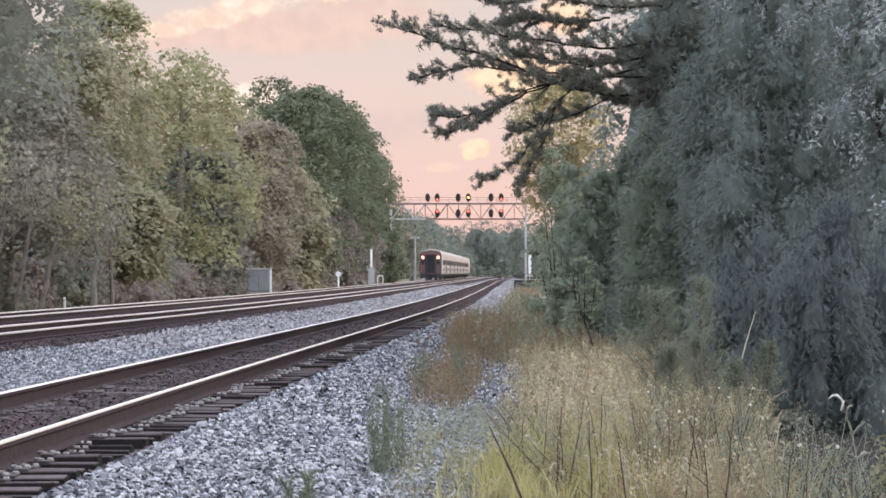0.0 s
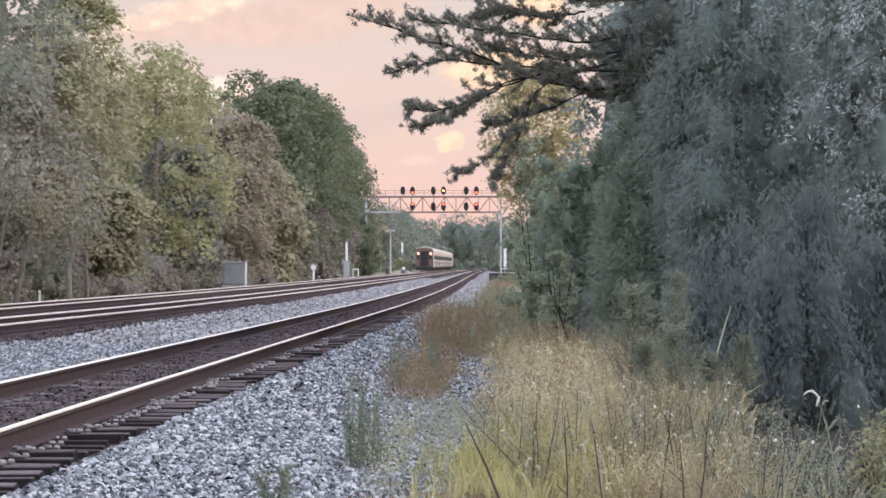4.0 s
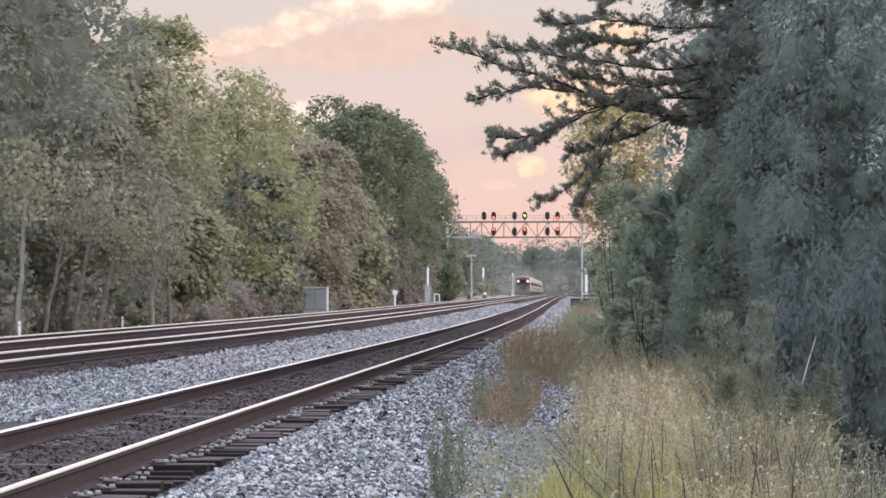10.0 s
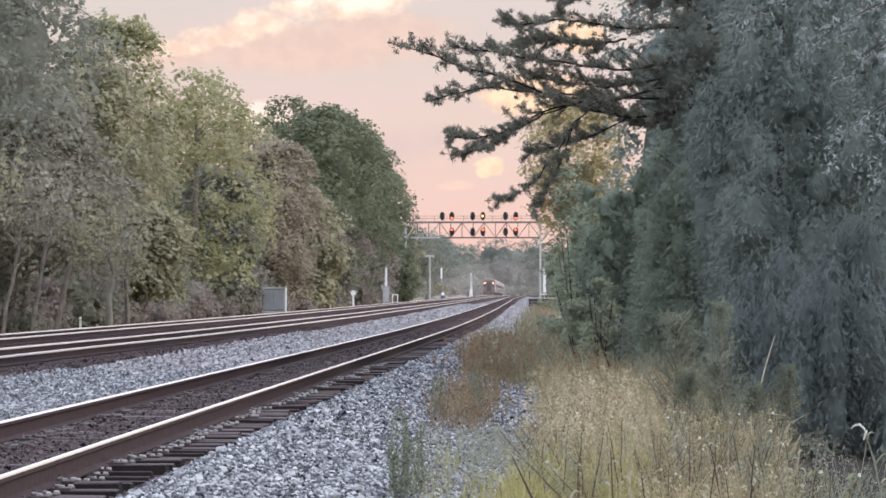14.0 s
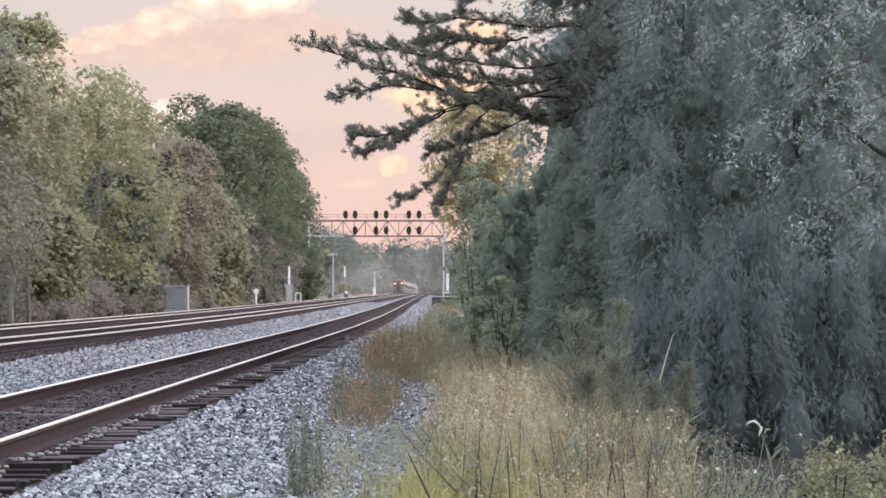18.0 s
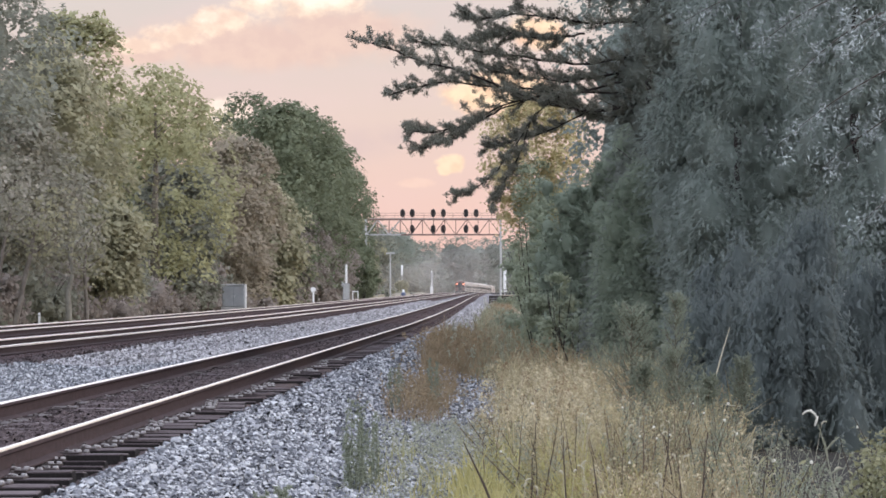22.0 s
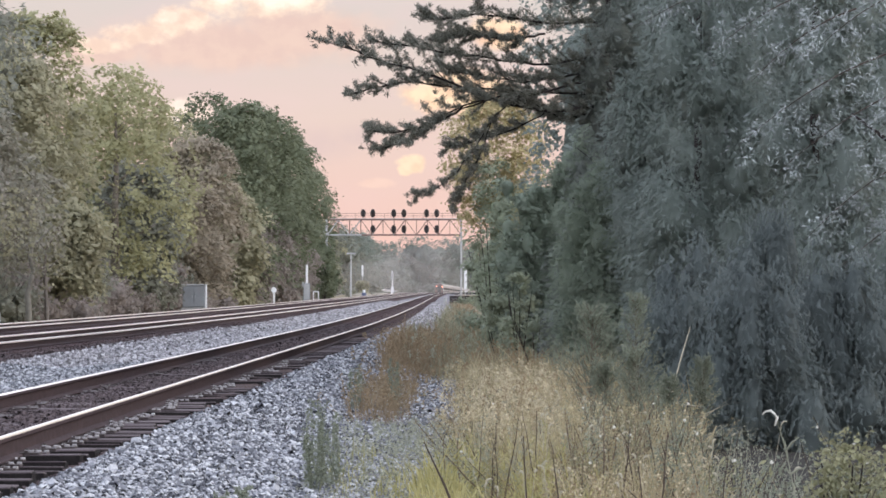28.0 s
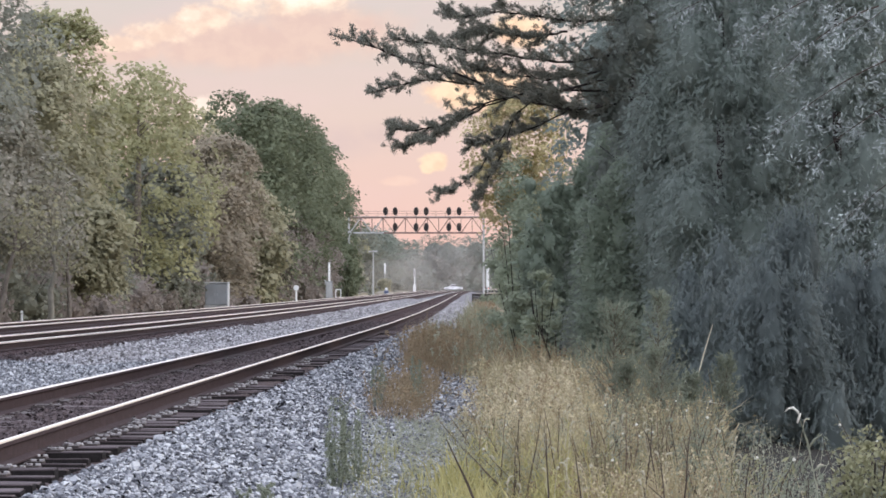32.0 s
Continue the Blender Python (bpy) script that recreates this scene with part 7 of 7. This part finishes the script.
def rear_end(c):
    """The red end of the last coach, with its gangway door and tail lamps."""
    y = -CAR_L / 2
    end = Shape().sweep([(-1.54, 0.9), (-1.58, 1.4), (-1.58, 3.2), (-1.52, 3.7), (-1.28, 4.06), (0, 4.28), (1.28, 4.06), (1.52, 3.7), (1.58, 3.2), (1.58, 1.4), (1.54, 0.9)], [(0, y - 0.10, 0), (0, y - 0.05, 0), (0, y + 0.02, 0)])
    part("end_panel", end, TRAIN_RED, c, "dull red-brown painted end")
    part("gangway_door", Shape().box((0, y - 0.12, 2.25), (0.95, 0.08, 2.35), 0.03), TRAIN_GLASS, c)
    for sgn in (-1, 1):
        part("diaphragm", Shape().box((sgn * 0.62, y - 0.22, 2.2), (0.24, 0.26, 2.6), 0.06), TRAIN_DARK, c)
        part("end_window", Shape().box((sgn * 1.08, y - 0.115, 2.55), (0.46, 0.05, 0.60), 0.02), TRAIN_GLASS, c)
        part("tail_lamp", Shape().lathe([(0.0, 0.05), (0.15, 0.04), (0.19, 0.0), (0.19, -0.05)], (sgn * 1.08, y - 0.14, 3.22), 14, axis="y"), TAIL_LAMP, c, "lit orange tail lamp", smooth=True)
        part("step", Shape().box((sgn * 1.25, y - 0.06, 0.62), (0.5, 0.3, 0.7), 0.03), TRAIN_DARK, c)
    part("corner_post", Shape().box((1.63, y + 0.1, 2.1), (0.10, 0.5, 2.5), 0.02), WHITE_PAINT, c, "pale corner post")
    part("diaphragm", Shape().box((0, y - 0.22, 3.56), (1.48, 0.26, 0.2), 0.06), TRAIN_DARK, c)
    part("pilot", Shape().box((0, y - 0.1, 0.66), (2.7, 0.25, 0.55), 0.05), TRAIN_DARK, c)


def locomotive():
    c = thing("locomotive", "silver and dark diesel locomotive leading the train", "locomotive")
    part("body", Shape().sweep(SIDE, [(0, -9.8, 0), (0, 7.6, 0)]), STAINLESS, c)
    part("nose", Shape().sweep([(-1.5, 0.9), (-1.5, 2.6), (-1.2, 2.9), (1.2, 2.9), (1.5, 2.6), (1.5, 0.9)], [(0, 7.6, 0), (0, 10.2, 0)]), STAINLESS, c)
    part("windscreen", Shape().box((0, 7.64, 3.35), (2.2, 0.08, 0.62), 0.03), TRAIN_GLASS, c)
    part("fuel_tank", Shape().box((0, 0, 0.72), (2.5, 5.5, 0.7), 0.15), TRAIN_DARK, c)
    for y in (-6.2, 6.2):
        tr = part("bogie", Shape().box((0, y, 0.55), (2.4, 3.8, 0.5), 0.08), TRAIN_DARK, c)
        for dy in (-1.4, 1.4):
            part("wheelset", Shape().lathe([(0.0, -0.80), (0.50, -0.80), (0.52, -0.70), (0.12, -0.68), (0.12, 0.68), (0.52, 0.70), (0.50, 0.80), (0.0, 0.80)], (0, y + dy, 0.52), 16, axis="x"), TRAIN_DARK, tr)
    for y in (-8, -5, -2):
        part("roof_fan", Shape().lathe([(0.62, 4.25), (0.62, 4.48), (0.0, 4.5)], (0, y, 0), 14), TRAIN_DARK, c)
    return c


def train():
    last = coach()
    for i in range(1, 8):
        CARS.append((copy_thing(last, pose(0, 0, 0)), (i + 0.5) * PITCH))
    rear_end(last)
    tagged(last, "last silver coach with a red end and lit tail lamps", "train coach", "coaches of the train")
    CARS.insert(0, (last, 0.5 * PITCH))
    CARS.append((locomotive(), 8 * PITCH + 10.5))


def run_pose(s):
    """A vehicle's pose on track 3, s metres along it."""
    x, z = float(line_x(3, s)), float(fall(s))
    dx = float(line_x(3, s + 6) - line_x(3, s - 6)) / 12
    dz = float(fall(s + 6) - fall(s - 6)) / 12
    return pose(x, s, z, math.degrees(math.atan(dz)), 0, -math.degrees(math.atan(dx)))


# ---------------------------------------------------------------- road vehicles at the crossing
def pickup():
    """A pickup truck, its front towards -x."""
    c = thing("pickup_truck", "white pickup truck driving over the level crossing", "car")
    body = [(-2.55, 0.45), (-2.6, 0.85), (-2.65, 1.02), (-1.35, 1.12), (2.5, 1.12), (2.6, 0.9), (2.55, 0.45)]
    cab = [(-1.45, 1.10), (-0.75, 1.78), (0.55, 1.84), (0.95, 1.10)]
    for name, prof, w, mat, lab in (("body", body, 1.96, CAR_WHITE, ""), ("cab", cab, 1.72, CAR_WHITE, "")):
        n = len(prof)
        v = np.array([(x, s * w / 2, z) for s in (-1, 1) for x, z in prof])
        sh = Shape().add(v, [(i, (i + 1) % n, (i + 1) % n + n, i + n) for i in range(n)])
        for off, flip in ((0, False), (n, True)):
            ring = off + np.arange(n)
            ring = ring[::-1] if flip else ring
            sh.f.append(np.array([[ring[0], ring[i], ring[i + 1]] for i in range(1, n - 1)]))
            sh.m.append(np.zeros(n - 2, int))
        part(name, sh, mat, c, lab)
    for s in (-1, 1):
        part("side_window", Shape().box((-0.25, s * 0.865, 1.46), (0.95, 0.02, 0.42), 0.008), TRAIN_GLASS, c)
        part("side_window", Shape().box((0.52, s * 0.865, 1.44), (0.42, 0.02, 0.38), 0.008), TRAIN_GLASS, c)
        part("headlight", Shape().box((-2.56, s * 0.75, 0.82), (0.10, 0.32, 0.18), 0.03), HEAD_LAMP, c)
        for x in (-1.65, 1.65):
            w = part("wheel", Shape().lathe([(0.0, -0.11), (0.22, -0.11), (0.24, -0.09), (0.24, 0.09), (0.22, 0.11), (0.0, 0.11)], (x, s * 0.88, 0.38), 14, axis="y"), GALV, c)
            part("tyre", Shape().lathe([(0.24, -0.10), (0.36, -0.12), (0.38, -0.08), (0.38, 0.08), (0.36, 0.12), (0.24, 0.10)], (x, s * 0.88, 0.38), 16, axis="y"), RUBBER, w)
    part("bumper", Shape().box((-2.58, 0, 0.52), (0.16, 1.9, 0.2), 0.04), GALV, c)
    return c


def sedan():
    c = thing("sedan_car", "pale beige car driving over the level crossing", "car")
    prof = [(-2.2, 0.35), (-2.25, 0.7), (-1.2, 0.92), (-0.6, 1.40), (0.8, 1.42), (1.5, 0.98), (2.2, 0.9), (2.2, 0.35)]
    n = len(prof)
    v = np.array([(x, s * 0.88, z) for s in (-1, 1) for x, z in prof])
    sh = Shape().add(v, [(i, (i + 1) % n, (i + 1) % n + n, i + n) for i in range(n)])
    for off, flip in ((0, False), (n, True)):
        ring = off + np.arange(n)
        ring = ring[::-1] if flip else ring
        sh.f.append(np.array([[ring[0], ring[i], ring[i + 1]] for i in range(1, n - 1)]))
        sh.m.append(np.zeros(n - 2, int))
    part("body", sh, CAR_PALE, c)
    for s in (-1, 1):
        part("side_window", Shape().box((0.1, s * 0.885, 1.16), (1.5, 0.02, 0.34), 0.008), TRAIN_GLASS, c)
        part("headlight", Shape().box((-2.2, s * 0.65, 0.66), (0.10, 0.30, 0.16), 0.03), TRAIN_GLASS, c)
        for x in (-1.4, 1.4):
            w = part("wheel", Shape().lathe([(0.0, -0.10), (0.20, -0.10), (0.20, 0.10), (0.0, 0.10)], (x, s * 0.8, 0.32), 14, axis="y"), GALV, c)
            part("tyre", Shape().lathe([(0.20, -0.10), (0.31, -0.11), (0.32, 0.0), (0.31, 0.11), (0.20, 0.10)], (x, s * 0.8, 0.32), 16, axis="y"), RUBBER, w)
    return c


def dust_cloud():
    """Thin dust that the train has stirred up, in loose puffs."""
    c = thing("dust_cloud", "thin pale dust hanging over the line behind the train", "dust")
    rng = np.random.default_rng(61)
    v, f = BALL2
    for x, y, rx, ry, rz in ((-14, 620, 12, 50, 5.0), (-13, 800, 15, 75, 8.0), (-12, 1010, 19, 80, 12.0)):
        lump = 1 + 0.16 * np.sin(v @ rng.normal(0, 2.2, (3, 1)) + rng.uniform(0, 6)) + 0.12 * np.sin(v @ rng.normal(0, 4, (3, 1)))
        part("puff", Shape().add(v * lump * [rx, ry, rz] + [x, y, float(fall(y)) + rz * 0.3], f), DUST, c, smooth=True)
    return c


build_line()
signal_bridge()
lineside()
train()
TRUCK, WAITING = pickup(), sedan()
DUST_CLOUD = dust_cloud()
left_woods()
saplings()
far_woods()
right_woods()
pine()
front_plants()


def motions():
    """All that moves: the train along its track, the truck over the crossing, the vanes added to blank the lit lenses.
    """
    for car, off in CARS:
        walk(car, [(t, run_pose(REAR0 + SPEED * t + off)) for t in range(0, 33)])
    road = float(fall(900)) + 0.0
    walk(TRUCK, [(t, pose(x, 902, road)) for t, x in ((0, 30.0), (26, 16.0), (28, 7.0), (29, 2.2), (30, -1.7), (30.5, -3.0), (31, -4.4), (31.5, -6.4), (32, -8.3))])
    walk(WAITING, [(t, pose(x, 898, road, 0, 0, 180)) for t, x in ((0, -58.0), (24, -42.0), (26.5, -29.0), (28, -20.1), (28.6, -16.2), (29, -12.6), (29.4, -9.7), (30, -5.0), (31, 4.5), (32, 13.0))])
    walk(DUST_CLOUD, [(t, pose(-2.0 + 0.06 * t, 0.5 * t, z)) for t, z in ((0, -24.0), (5, -14.0), (9, -6.5), (14, -3.0), (22, -0.6), (32, 0.0))])
    for vane, z in ADDED_VANES:
        walk(vane, [(t, pose(0, -0.065, z, a)) for t, a in ((0, -85), (14.3, -85), (14.6, -42), (14.9, 0), (32, 0))])


motions()
